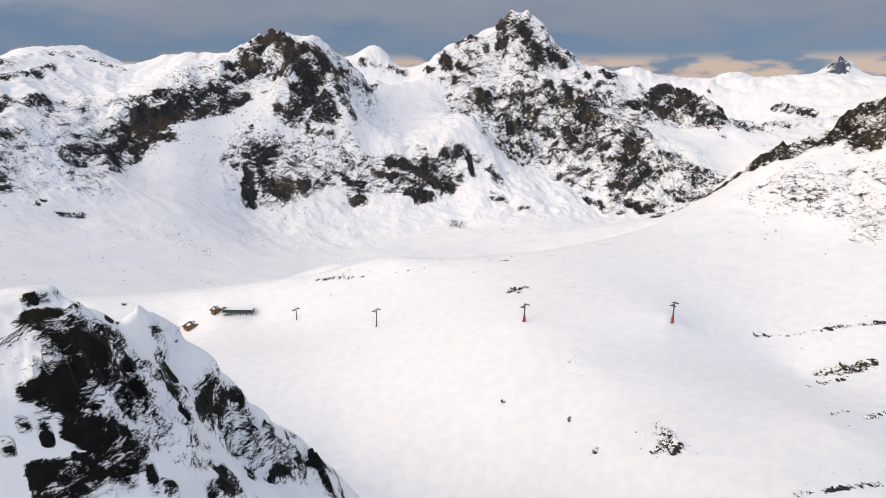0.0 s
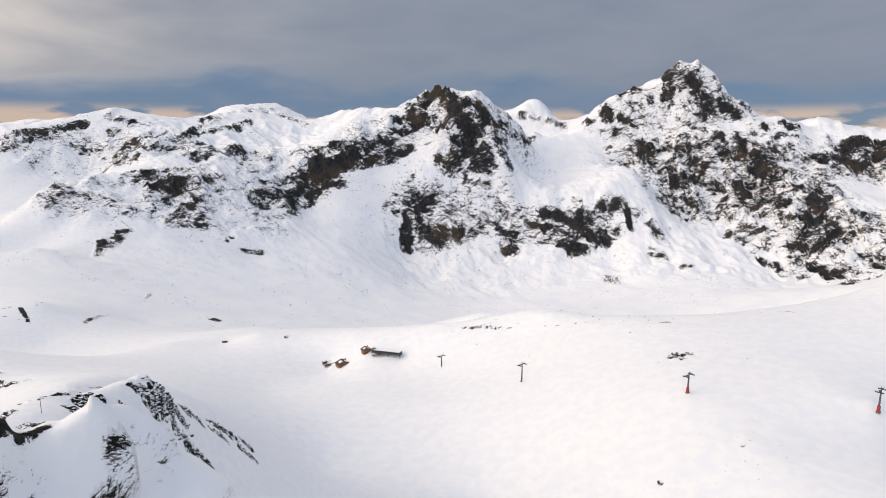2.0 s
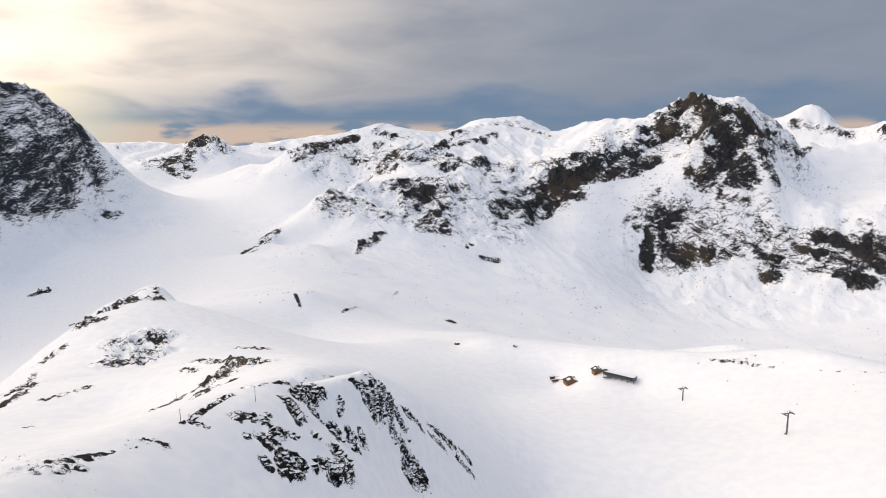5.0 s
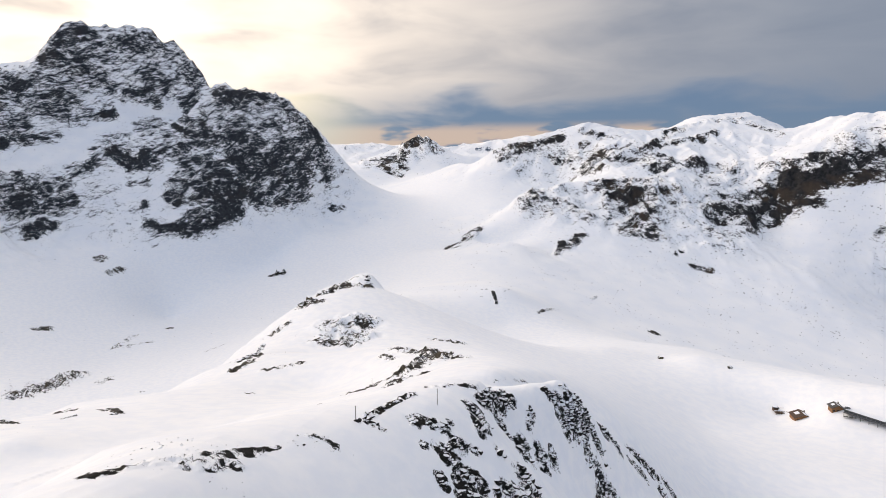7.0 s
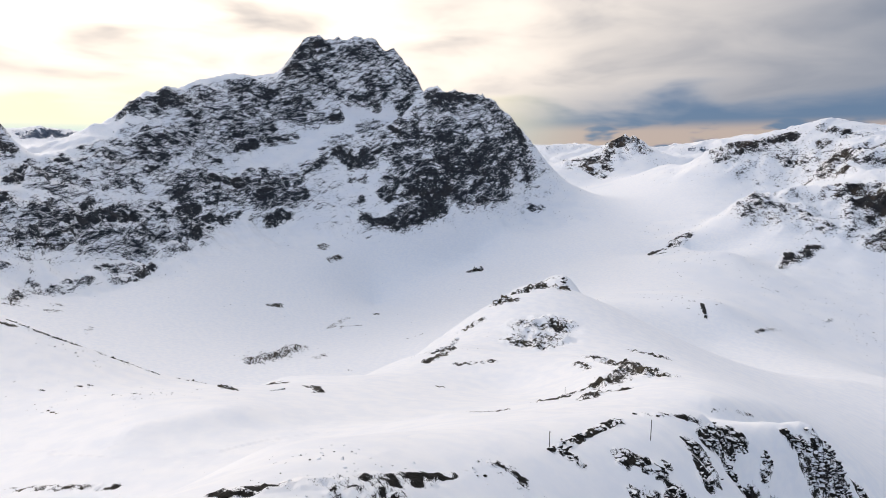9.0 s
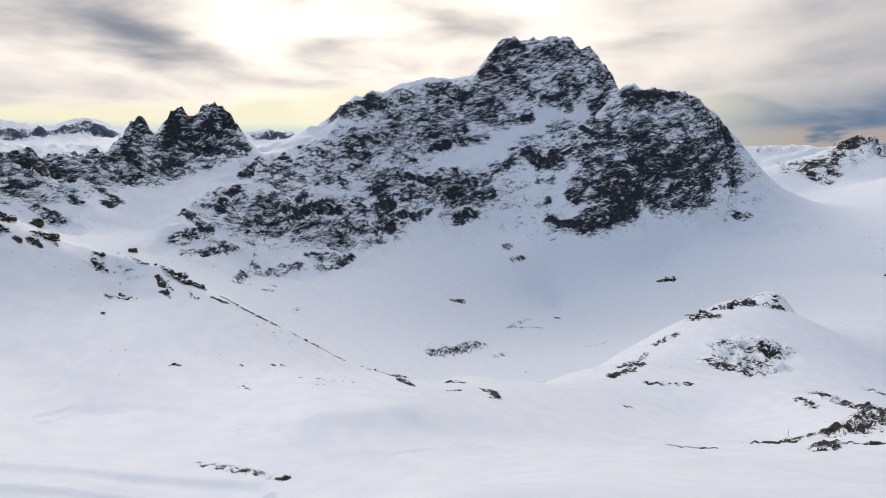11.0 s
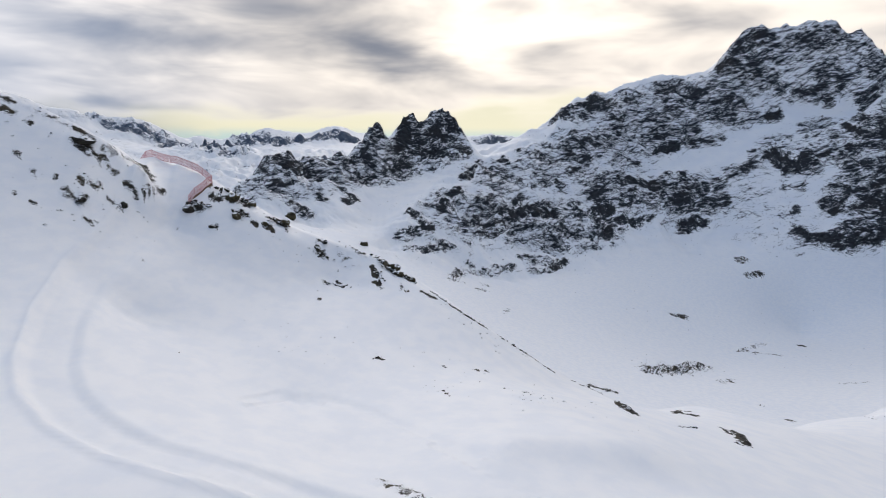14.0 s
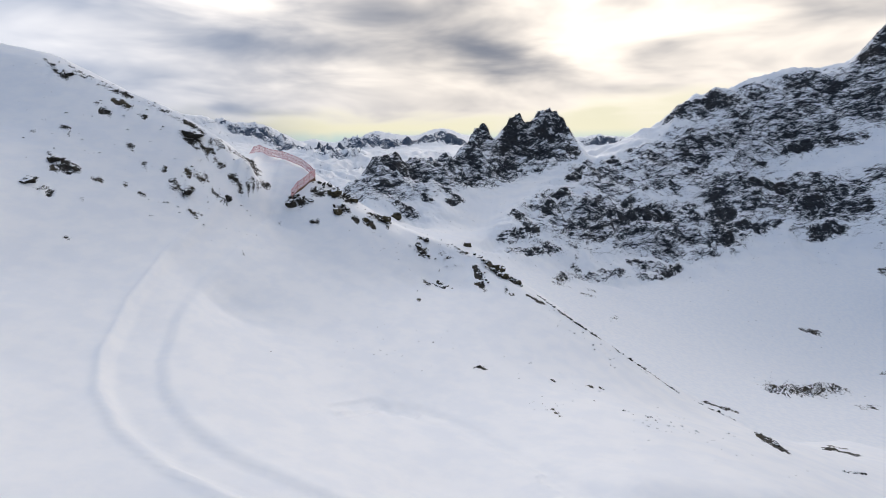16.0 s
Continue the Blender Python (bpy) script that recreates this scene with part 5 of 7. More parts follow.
crag(0.59, 1, (-173.2, 42.3, -62.6), (-174.9, 47.6, -65.3))
crag(0.50, 1, (-151.6, 45.4, -57.8), (-144.3, 45.6, -56.2))
crag(0.62, 0.9, (-174.8, 66.6, -69.4), (-170.5, 68.2, -68.1))
crag(0.51, 1, (-146.6, 64.3, -60.7), (-139.8, 63.1, -58.9))
crag(0.58, 0.9, (-142.5, -3.6, -45.8), (-143.0, -2.1, -46.2))
crag(0.37, 0.8, (-145.4, 8.9, -48.3), (-145.3, 9.9, -48.5))
crag(0.46, 0.7, (-147.1, 15.5, -49.6), (-148.3, 18.6, -50.4))
crag(0.38, 0.7, (-130.3, 9.7, -47.3), (-127.9, 11.1, -47.1))
crag(0.50, 0.7, (-126.2, 22.5, -47.4), (-126.3, 24.5, -47.6))
crag(0.33, 0.8, (-124.3, -32.8, -39.0))
crag(0.34, 0.8, (-134.4, -20.7, -43.0))
crag(3.2, 0.7, (-949, 340, -245), (-951, 368, -249))
crag(5.4, 0.9, (-1170, 536, -194), (-1173, 550, -192))
crag(4.0, 0.9, (-1115, 526, -214), (-1129, 562, -213))
crag(5.4, 0.5, (-855, 404, -273), (-899, 460, -277))
crag(3.3, 0.6, (-682, 301, -251), (-701, 328, -257))
crag(37.2, 0.42, (-2936, -1861, 185), (-3078, -1805, 211), (-3053, -1713, 150))
crag(52.0, 0.385, (-3085, -1635, 145), (-3043, -1458, 90))
crag(36.1, 0.35, (-3092, -1419, 79), (-2411, -883, 36))
crag(39.0, 0.35, (-3466, -1212, 82), (-3547, -1100, 116), (-3421, -862, 79))
crag(26.9, 0.63, (-3472, -792, 112), (-3648, -729, 151), (-3570, -580, 107))
crag(32.0, 0.42, (-3770, 104, 100), (-3794, 286, 116))
crag(24.0, 0.4, (-2157, -705, -36))
crag(22.3, 0.28, (-2592, -501, 19))
crag(8.3, 0.9, (-661, 955, -186), (-693, 1065, -174), (-682, 1104, -166))
crag(7.8, 0.95, (-466, 1027, -187), (-484, 1092, -175))
crag(6.6, 0.9, (-467, 1123, -166), (-454, 1137, -164))
crag(11.8, 0.8, (-456, 1289, -97), (-427, 1299, -103))
crag(7.2, 0.9, (-426, 1258, -118))
crag(11.0, 0.85, (-388, 1404, -63), (-370, 1363, -86))
crag(12.6, 0.9, (-560, 1551, 4), (-527, 1590, 8))
crag(11.0, 0.9, (-489, 1570, 3), (-480, 1640, 12))
crag(12.1, 0.8, (-469, 1825, 66), (-484, 1761, 45))
crag(16.0, 0.8, (-397, 1734, 28), (-370, 1822, 45))
crag(9.3, 0.8, (-665, 1609, 18))
crag(19.9, 0.8, (-1906, 3193, -3))
crag(11.3, 0.8, (-862, 1506, -25), (-804, 1567, 11))
crag(23.7, 0.4, (-312, 1441, -83), (-259, 1556, -46))
crag(18.3, 0.4, (-356, 1275, -135), (-286, 1385, -117))
crag(13.8, 0.4, (-400, 1188, -158), (-319, 1234, -176))
crag(8.0, 0.6, (-262, 1190, -217), (-233, 1206, -223))
crag(5.4, 0.7, (-291, 1217, -195))
crag(8.9, 0.5, (-606, 1183, -101), (-594, 1243, -86))
crag(21.8, 0.95, (-1370, 1777, 32), (-1344, 1810, 40))
crag(18.7, 0.6, (-1392, 1675, -27), (-1312, 1636, -61))
crag(18.1, 0.8, (-1377, 1597, -51), (-1298, 1588, -78))
crag(1.65, 1, (-378, 645, -175), (-359, 622, -182))
crag(3.1, 0.5, (-317, 650, -194), (-331, 880, -222))
crag(24.0, 1, (-1331, -157, 62), (-1318, -182, 34))
crag(24.0, 1, (-1430, -105, 85), (-1443, -81, 74))
crag(28.0, 1, (-1450, -45, 90), (-1445, 9, 68))
crag(1.3, 0.36, (0.3, -18.6, 2.5), (1.2, -18.3, 1.5), (2.0, -17.5, 0.0))
crag(1.1, 0.36, (3.1, -14.9, -1.6), (4.6, -13.9, -3.4), (6.5, -13.0, -6.0))

# ---- the piste and ski tracks: half width, depth, bank, line ----
TRACKS.append((2.8, 0.6, 0.45, [(-197.3, -68.5), (-171.4, -59.0), (-159.4, -57.4), (-136.3, -54.2), (-118.9, -47.8), (-104.2, -39.8), (-96.7, -34.0), (-91.1, -27.2), (-86.6, -19.1), (-84.3, -12.1), (-83.6, -5.0), (-82.0, 2.0), (-79.0, 9.0)]))
TRACKS.append((1.0, 0.2, 0.12, [(-113.7, -18.4), (-121.3, -15.5), (-122.3, -9.1), (-118.4, -1.1), (-111.7, 4.8), (-102.2, 11.5), (-98.3, 14.7)]))
TRACKS.append((0.8, 0.3, 0.15, [(-111.7, -16.9), (-120.1, -14.3), (-120.4, -9.0)]))
TRACKS.append((0.8, 0.2, 0.12, [(-102.7, 9.3), (-94.7, 15.1), (-88.8, 21.4), (-86.7, 27.6), (-89.1, 35.2), (-88.7, 43.6)]))


def land_samples():
    pts, info, names = [], [], []
    for owner, rough, grain, line in RIDGES:
        if owner not in names:
            names.append(owner)
        line = np.array(line, float)
        for a, b in zip(line[:-1], line[1:]):
            far = math.hypot((a[0] + b[0]) / 2 - CX, (a[1] + b[1]) / 2 - CY)
            n = max(1, int(math.dist(a[:2], b[:2]) / max(1.2, 0.016 * far)))
            for k in range(n):
                pts.append(a + (b - a) * k / n)
                info.append((names.index(owner), rough, grain))
        pts.append(line[-1])
        info.append((names.index(owner), rough, grain))
    return np.array(pts), np.array(info), names


class Land:
    """The smooth sheet through the lines of the land."""

    def __init__(self):
        self.pts, self.info, self.names = land_samples()
        p = self.pts[:, :2]
        far = np.hypot(p[:, 0] - CX, p[:, 1] - CY)
        self.soft2 = (0.012 * far + 0.4) ** 2
        d2 = ((p[:, None] - p[None]) ** 2).sum(-1)
        n = len(p)
        a = np.zeros((n + 3, n + 3))
        a[:n, :n] = -np.sqrt(d2 + self.soft2[None]) + np.diag(0.0006 * far + 0.02)
        a[:n, n], a[:n, n + 1:] = 1, p / 1000
        a[n:, :n] = a[:n, n:].T
        self.w = np.linalg.solve(a, np.r_[self.pts[:, 2], 0, 0, 0])
        self.info = self.info.astype(np.float32)

    def at(self, x, y):
        """Height, roughness, grain and owner at places (flat arrays)."""
        n = len(self.pts)
        out = np.empty((4, len(x)), np.float32)
        px, py = self.pts[:, 0].astype(np.float32), self.pts[:, 1].astype(np.float32)
        w, s2 = self.w[:n].astype(np.float32), self.soft2.astype(np.float32)
        for i in range(0, len(x), 4000):
            xx, yy = x[i:i + 4000].astype(np.float32), y[i:i + 4000].astype(np.float32)
            d2 = (xx[:, None] - px) ** 2 + (yy[:, None] - py) ** 2
            out[0, i:i + 4000] = -np.sqrt(d2 + s2) @ w + self.w[n] + (self.w[n + 1] * xx + self.w[n + 2] * yy) / 1000
            out[3, i:i + 4000] = self.info[d2.argmin(1), 0]
            k = 1 / (d2 + 0.05 * s2)
            k *= k * np.sqrt(d2 + s2)
            k /= k.sum(1)[:, None]
            out[1:3, i:i + 4000] = (k @ self.info[:, 1:]).T
        return out


def lattice(ix, iy, seed):
    h = (ix * 374761393 + iy * 668265263 + seed * 974634777) & 0xFFFFFFFF
    h = ((h ^ (h >> 13)) * 1274126177) & 0xFFFFFFFF
    return ((h ^ (h >> 16)) & 0xFFFF).astype(np.float32) * np.float32(2 * math.pi / 65536)


def swell(x, y, seed):
    """Gradient noise, about -0.7 to 0.7."""
    fx, fy = np.floor(x), np.floor(y)
    ix, iy = fx.astype(np.int64), fy.astype(np.int64)
    u, v = (x - fx).astype(np.float32), (y - fy).astype(np.float32)
    su, sv = u * u * u * (u * (u * 6 - 15) + 10), v * v * v * (v * (v * 6 - 15) + 10)
    c = []
    for dx, dy in ((0, 0), (1, 0), (0, 1), (1, 1)):
        a = lattice(ix + dx, iy + dy, seed)
        c.append(np.cos(a) * (u - dx) + np.sin(a) * (v - dy))
    top, low = c[0] + su * (c[1] - c[0]), c[2] + su * (c[3] - c[2])
    return top + sv * (low - top)


def bare_field(x, y, z):
    """How bare of snow the crags make each place, 0 to 1, and how wide the barest crag there is."""
    k, size = np.zeros(len(x), np.float32), np.zeros(len(x), np.float32)
    for width, strength, line in CRAGS:
        lo, hi = line.min(0) - 2 * width, line.max(0) + 2 * width
        pick = np.nonzero((x > lo[0]) & (x < hi[0]) & (y > lo[1]) & (y < hi[1]))[0]
        if not len(pick):
            continue
        q = np.stack([x[pick], y[pick], z[pick]], -1)
        best = np.full(len(pick), 1e9)
        spans = list(zip(line[:-1], line[1:])) or [(line[0], line[0])]
        for a, b in spans:
            ab = b - a
            t = np.clip(((q - a) @ ab) / max(ab @ ab, 1e-6), 0, 1)
            best = np.minimum(best, np.linalg.norm(q - a - t[:, None] * ab, axis=1))
        f = np.clip((1.7 - best / width) / 1.3, 0, 1)
        f = strength * f * f * (3 - 2 * f)
        wide = (f > k[pick]) | ((f > 0.3) & (size[pick] < width) & (width < 3))
        size[pick] = np.where(wide, width, size[pick])
        k[pick] = np.maximum(k[pick], f)
    return k, size


def roughen(x, y, rough, grain, bare, size, reach):
    """Lumps, ribs and gullies from the largest grain down to what the sheet can carry."""
    h = np.zeros(len(x), np.float32)
    for b, wave in enumerate((320, 160, 80, 40, 20, 10, 5, 2.5, 1.2, 0.6, 0.3)):
        pick = np.nonzero((reach < wave * 210) & (np.maximum(grain, 2 * size * (bare > 0.05)) > wave * 0.6))[0]
        if not len(pick):
            continue
        xx, yy = x[pick], y[pick]
        n = swell(xx / wave + 17.3 * b, yy / wave - 9.1 * b, b)
        r, k = rough[pick], bare[pick]
        fade = np.clip((grain[pick] / wave - 0.6) * 1.5, 0, 1)
        soft = 0.5 * n * r * np.minimum(1, 0.3 + 6 * r) * np.minimum(1, (3 * wave / grain[pick]) ** 1.2)
        sharp = (0.19 - np.abs(n)) * (1.3 * r * np.clip(r * 9 - 0.45, 0, 1)) * (grain[pick] / wave) ** 0.18
        stone = (0.19 - np.abs(n)) * 1.25 * k * np.clip(2.4 * size[pick] / wave - 0.6, 0, 1)
        h[pick] += wave * (fade * (soft + sharp) + stone)
    return h


def tracks(x, y):
    """The groomed piste with its bank, and ski tracks, pressed into the snow."""
    h = np.zeros(len(x), np.float32)
    for width, depth, bank, line in TRACKS:
        line = np.array(line, float)
        lo, hi = line.min(0) - 3 * width, line.max(0) + 3 * width
        pick = np.nonzero((x > lo[0]) & (x < hi[0]) & (y > lo[1]) & (y < hi[1]))[0]
        q = np.stack([x[pick], y[pick]], -1)
        best, side = np.full(len(pick), 1e9), np.zeros(len(pick))
        for a, b in zip(line[:-1], line[1:]):
            ab = b - a
            t = np.clip(((q - a) @ ab) / (ab @ ab), 0, 1)
            off = q - a - t[:, None] * ab
            d = np.linalg.norm(off, axis=1)
            turn = np.sign(ab[0] * off[:, 1] - ab[1] * off[:, 0])
            side, best = np.where(d < best, turn, side), np.minimum(best, d)
        f = best / width
        cut = -depth * np.clip(1.5 - f, 0, 1) ** 2 / 0.6
        lip = bank * np.exp(-((f - 1.25) / 0.22) ** 2) * np.where(side < 0, 1.0, 0.25)
        h[pick] += np.where(f < 2.5, np.maximum(cut, -depth) + lip, 0)
    return h


def ledges(x, y, z):
    """Breaks the near spur into shelves and risers of about a man's height."""
    hold = np.clip(1.5 - np.hypot(x - 2.4, y + 15.6) / 5.0, 0, 1) * 0.65
    u = (z - 0.9) / 1.45 + 0.30 * swell(x / 1.7, y / 1.7, 31)
    d = u - np.round(u)
    step = 0.5 * np.sign(d) * (2 * np.abs(d)) ** 0.45 - d
    return hold * 1.45 * step


def ground_z(x, y):
    """The height of the land at one place."""
    x, y = np.array([x], float), np.array([y], float)
    z, rough, grain, _ = land.at(x, y)
    bare, size = bare_field(x, y, z)
    return float((z + ledges(x, y, z) + roughen(x, y, rough, grain, bare, size, np.hypot(x - CX, y - CY)) + tracks(x, y))[0])


def polar_sheet(land):
    az = np.radians(np.r_[np.arange(-64, 139.95, 0.15), np.arange(140, 296, 2.0)])
    steps = [(0.5, 7, .15), (7, 16, .03), (16, 30, .007), (30, 160, .0075), (160, 420, .009), (420, 1000, .0075), (1000, 2150, .0045), (2150, 4500, .009)]
    ln = np.concatenate([np.linspace(math.log(a), math.log(b), int(math.log(b / a) / s), endpoint=False) for a, b, s in steps] + [[math.log(4500)]])
    # the smooth sheet on every fourth line, then drawn out to all of them
    ca = np.unique(np.r_[np.arange(0, len(az), 4), len(az) - 1])
    cr = np.unique(np.r_[np.arange(0, len(ln), 4), len(ln) - 1])
    ga, gr = np.meshgrid(az[ca], np.exp(ln[cr]), indexing="ij")
    coarse = land.at((CX - np.sin(ga) * gr).ravel(), (CY + np.cos(ga) * gr).ravel()).reshape(4, len(ca), len(cr))

    def stretch(f):
        i = np.clip(np.searchsorted(ca, np.arange(len(az)), "right") - 1, 0, len(ca) - 2)
        t = ((np.arange(len(az)) - ca[i]) / (ca[i + 1] - ca[i]))[:, None]
        f = f[i] * (1 - t) + f[i + 1] * t
        j = np.clip(np.searchsorted(cr, np.arange(len(ln)), "right") - 1, 0, len(cr) - 2)
        s = (np.arange(len(ln)) - cr[j]) / (cr[j + 1] - cr[j])
        return (f[:, j] * (1 - s) + f[:, j + 1] * s).astype(np.float32)

    z, rough, grain = (stretch(coarse[k]) for k in range(3))
    owner = coarse[3][np.clip((np.arange(len(az)) + 2) // 4, 0, len(ca) - 1)][:, np.clip((np.arange(len(ln)) + 2) // 4, 0, len(cr) - 1)].astype(int)
    ga, gr = np.meshgrid(az, np.exp(ln), indexing="ij")
    x, y = CX - np.sin(ga) * gr, CY + np.cos(ga) * gr
    shape = x.shape
    bare, size = bare_field(x.ravel(), y.ravel(), z.ravel())
    z = z.ravel() + ledges(x.ravel(), y.ravel(), z.ravel()) + roughen(x.ravel(), y.ravel(), rough.ravel(), grain.ravel(), bare, size, gr.ravel()) + tracks(x.ravel(), y.ravel())
    return x, y, z.reshape(shape), bare.reshape(shape), rough.reshape(shape), owner


def sheet_objects(land, x, y, z, bare, rough, owner):
    """The sheet, cut into the ground and its mountains along their feet."""
    na, nr = x.shape
    co = np.stack([x, y, z], -1).reshape(-1, 3).astype(np.float32)
    da = np.roll(co.reshape(na, nr, 3), -1, 0) - np.roll(co.reshape(na, nr, 3), 1, 0)
    dr = np.gradient(co.reshape(na, nr, 3), axis=1)
    nor = np.cross(dr, da).reshape(-1, 3)
    nor /= np.linalg.norm(nor, axis=1)[:, None] + 1e-9
    steep = np.clip((0.93 - nor[:, 2]) / 0.35, 0, 1)
    bald = bare.ravel()
    wild = np.clip((rough.ravel() - 0.10) * 20, 0, 1)
    rock = np.clip(bald * (0.84 - 0.28 * wild + (0.25 + 0.5 * wild) * steep) + 0.22 * steep * np.clip(rough.ravel() * 9 - 0.4, 0, 1), 0, 1).astype(np.float32)
    i, j = np.meshgrid(np.arange(na), np.arange(nr - 1), indexing="ij")
    i2 = (i + 1) % na
    quad = np.stack([i * nr + j, i * nr + j + 1, i2 * nr + j + 1, i2 * nr + j], -1).reshape(-1, 4)
    whose = owner[:, :-1].ravel()
    for k, name in enumerate(land.names):
        rows = quad[whose == k]
        if not len(rows):
            continue
        used, inv = np.unique(rows, return_inverse=True)
        title, label, category, kind, mat = OWNERS[name]
        me = bpy.data.meshes.new(title)
        me.vertices.add(len(used))
        me.vertices.foreach_set("co", co[used].ravel())
        me.loops.add(rows.size)
        me.loops.foreach_set("vertex_index", inv.ravel().astype(np.int32))
        me.polygons.add(len(rows))
        me.polygons.foreach_set("loop_start", np.arange(0, rows.size, 4, dtype=np.int32))
        me.update(calc_edges=True)
        me.polygons.foreach_set("use_smooth", np.ones(len(rows), bool))
        me.attributes.new("rock", "FLOAT", "POINT").data.foreach_set("value", rock[used])
        me.materials.append(mat)
        me.normals_split_custom_set_from_vertices(nor[used])
        tagged(new(title, me), label, category, "", kind)


OWNERS = {
    "ground": ("ground", "wide snow-covered ground of a mountain valley and plateau", "ground", "structure", GROUND),
    "hill_r": ("rocky_hill", "snowy hill with a dark rock rib along its crest", "hill", "", HILL_ROCK),
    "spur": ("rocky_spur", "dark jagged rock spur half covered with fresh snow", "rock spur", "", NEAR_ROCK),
    "mid_hill": ("grassy_hill", "rounded snowy hill with bare grass and stones showing", "hill", "", GROUND),
    "hillside": ("piste_hillside", "smooth snow slope with a groomed piste and scattered stones", "hillside", "", GROUND),
    "mtn_a": ("mountain", "snowy mountain with a dark broken rock summit and buttress", "mountain", "", MOUNTAIN),
    "mtn_b": ("mountain", "tall pyramid peak with brown rock bands and snow gullies", "mountain", "", MOUNTAIN),
    "mtn_c": ("mountain", "long gentle snow mountain with scattered low rocks", "mountain", "", MOUNTAIN),
    "mtn_d": ("mountain", "massive grey rock mountain with a hanging snowfield", "mountain", "", LAYERED),
    "mtn_e": ("mountain", "sharp twin rock towers above a snow basin", "mountain", "", LAYERED),
    "mtn_k": ("mountain", "small pointed rocky summit at the head of the valley", "mountain", "", MOUNTAIN),
    "mtn_m": ("mountain", "white pointed peak seen behind a snowy saddle", "mountain", "", MOUNTAIN),
    "mtn_r": ("mountain", "broad snow plateau mountain with dark rock steps", "mountain", "", MOUNTAIN),
    "far_r": ("mountain", "far rock peaks on the horizon, coloured blue for haze", "mountain", "", FAR_HAZE_ROCK),
    "far_k": ("mountain", "far snow range low on the horizon", "mountain", "", FAR_HAZE_ROCK),
    "far_g": ("mountain", "far chain of snowy summits, coloured as if hazy", "mountain", "", FAR_HAZE_ROCK),
}
land = Land()
for _, _, line in CRAGS:
    line[:, 2] = land.at(line[:, 0], line[:, 1])[0]
sheet_objects(land, *polar_sheet(land))


# ---- plain materials for built things ----
def plain(name, colour, rough=0.6, metal=0.0, grain=0.25, scale=6.0, along=(1, 1, 1)):
    def build(g, into):
        at = g.vec("MULTIPLY", g.node("ShaderNodeTexCoord").outputs["Object"], along)
        wear = g.noise(at, scale, 6.0, 0.65)
        deep = tuple(c * (1 - grain) for c in colour)
        pale = tuple(min(1.0, c * (1 + grain)) for c in colour)
        base = g.mix(g.span(wear, 0.3, 0.7), deep, pale)
        lone = g.node("ShaderNodeObjectInfo").outputs["Random"]
        g.link(g.mix(g.math("MULTIPLY", lone, 0.25), base, deep), into["Base Color"])
        g.link(g.math("MULTIPLY_ADD", wear, 0.2, rough - 0.1), into["Roughness"])
        into["Metallic"].default_value = metal
        bump(g, into, wear, 0.3, 0.02)
    return surface(name, build)


STEEL = plain("weathered_steel", (0.12, 0.125, 0.13), 0.5, 0.6)
DARK_STEEL = plain("dark_steel", (0.035, 0.037, 0.04), 0.5, 0.4)
RED_PAD = plain("red_padding", (0.45, 0.03, 0.025), 0.6)
TIMBER = plain("sunlit_timber", (0.25, 0.12, 0.045), 0.7, 0, 0.35, 3.0, (1, 1, 6))
OLD_TIMBER = plain("dark_timber", (0.10, 0.06, 0.035), 0.75, 0, 0.35, 3.0, (6, 1, 1))
ROOF = plain("dark_roof_sheet", (0.05, 0.045, 0.042), 0.55)
BROWN_ROOF = plain("brown_roof_shingle", (0.075, 0.043, 0.027), 0.75)
FRESH_SNOW = plain("lying_snow", (0.84, 0.86, 0.89), 0.65, 0, 0.04, 2.0)
GLASS = plain("dark_window_glass", (0.02, 0.025, 0.03), 0.12, 0, 0.1)
NET = plain("pink_red_net", (0.68, 0.33, 0.33), 0.7)
NET_WOOD = plain("brown_slats", (0.20, 0.12, 0.06), 0.8)
POST = plain("grey_post", (0.13, 0.12, 0.11), 0.8)


def stone_material(name, dark, pale):
    def build(g, into):
        at = g.node("ShaderNodeTexCoord").outputs["Object"]
        geo = g.node("ShaderNodeSeparateXYZ")
        g.link(g.node("ShaderNodeNewGeometry").outputs["Normal"], geo.inputs[0])
        grit = g.noise(at, 1.6, 9.0, 0.72, 0.3)
        top = g.math("ADD", geo.outputs[2], g.math("MULTIPLY", g.math("SUBTRACT", grit, 0.5), 1.6))
        lying = g.span(top, 0.62, 0.74)
        g.link(g.mix(lying, g.mix(g.span(grit, 0.35, 0.65), dark, pale), (0.86, 0.87, 0.89)), into["Base Color"])
        into["Roughness"].default_value = 0.85
        into["Specular IOR Level"].default_value = 0.2
        bump(g, into, grit, 0.9, 0.15)
    return surface(name, build)


STONE = stone_material("bare_stone", (0.012, 0.011, 0.009), (0.052, 0.047, 0.038))
OCHRE_STONE = stone_material("lichen_stone", (0.020, 0.017, 0.011), (0.10, 0.083, 0.046))


# ---- small builders ----
def part(name, bm, material, parent, label=""):
    me = bpy.data.meshes.new(name)
    bm.to_mesh(me)
    bm.free()
    me.materials.append(material)
    ob = new(name, me)
    ob.parent = parent
    return tagged(ob, label)


def thing(name, x, y, z, turn, label, category, group=""):
    ob = new(name)
    ob.matrix_world = pose(x, y, z, 0, 0, turn)
    return tagged(ob, label, category, group)


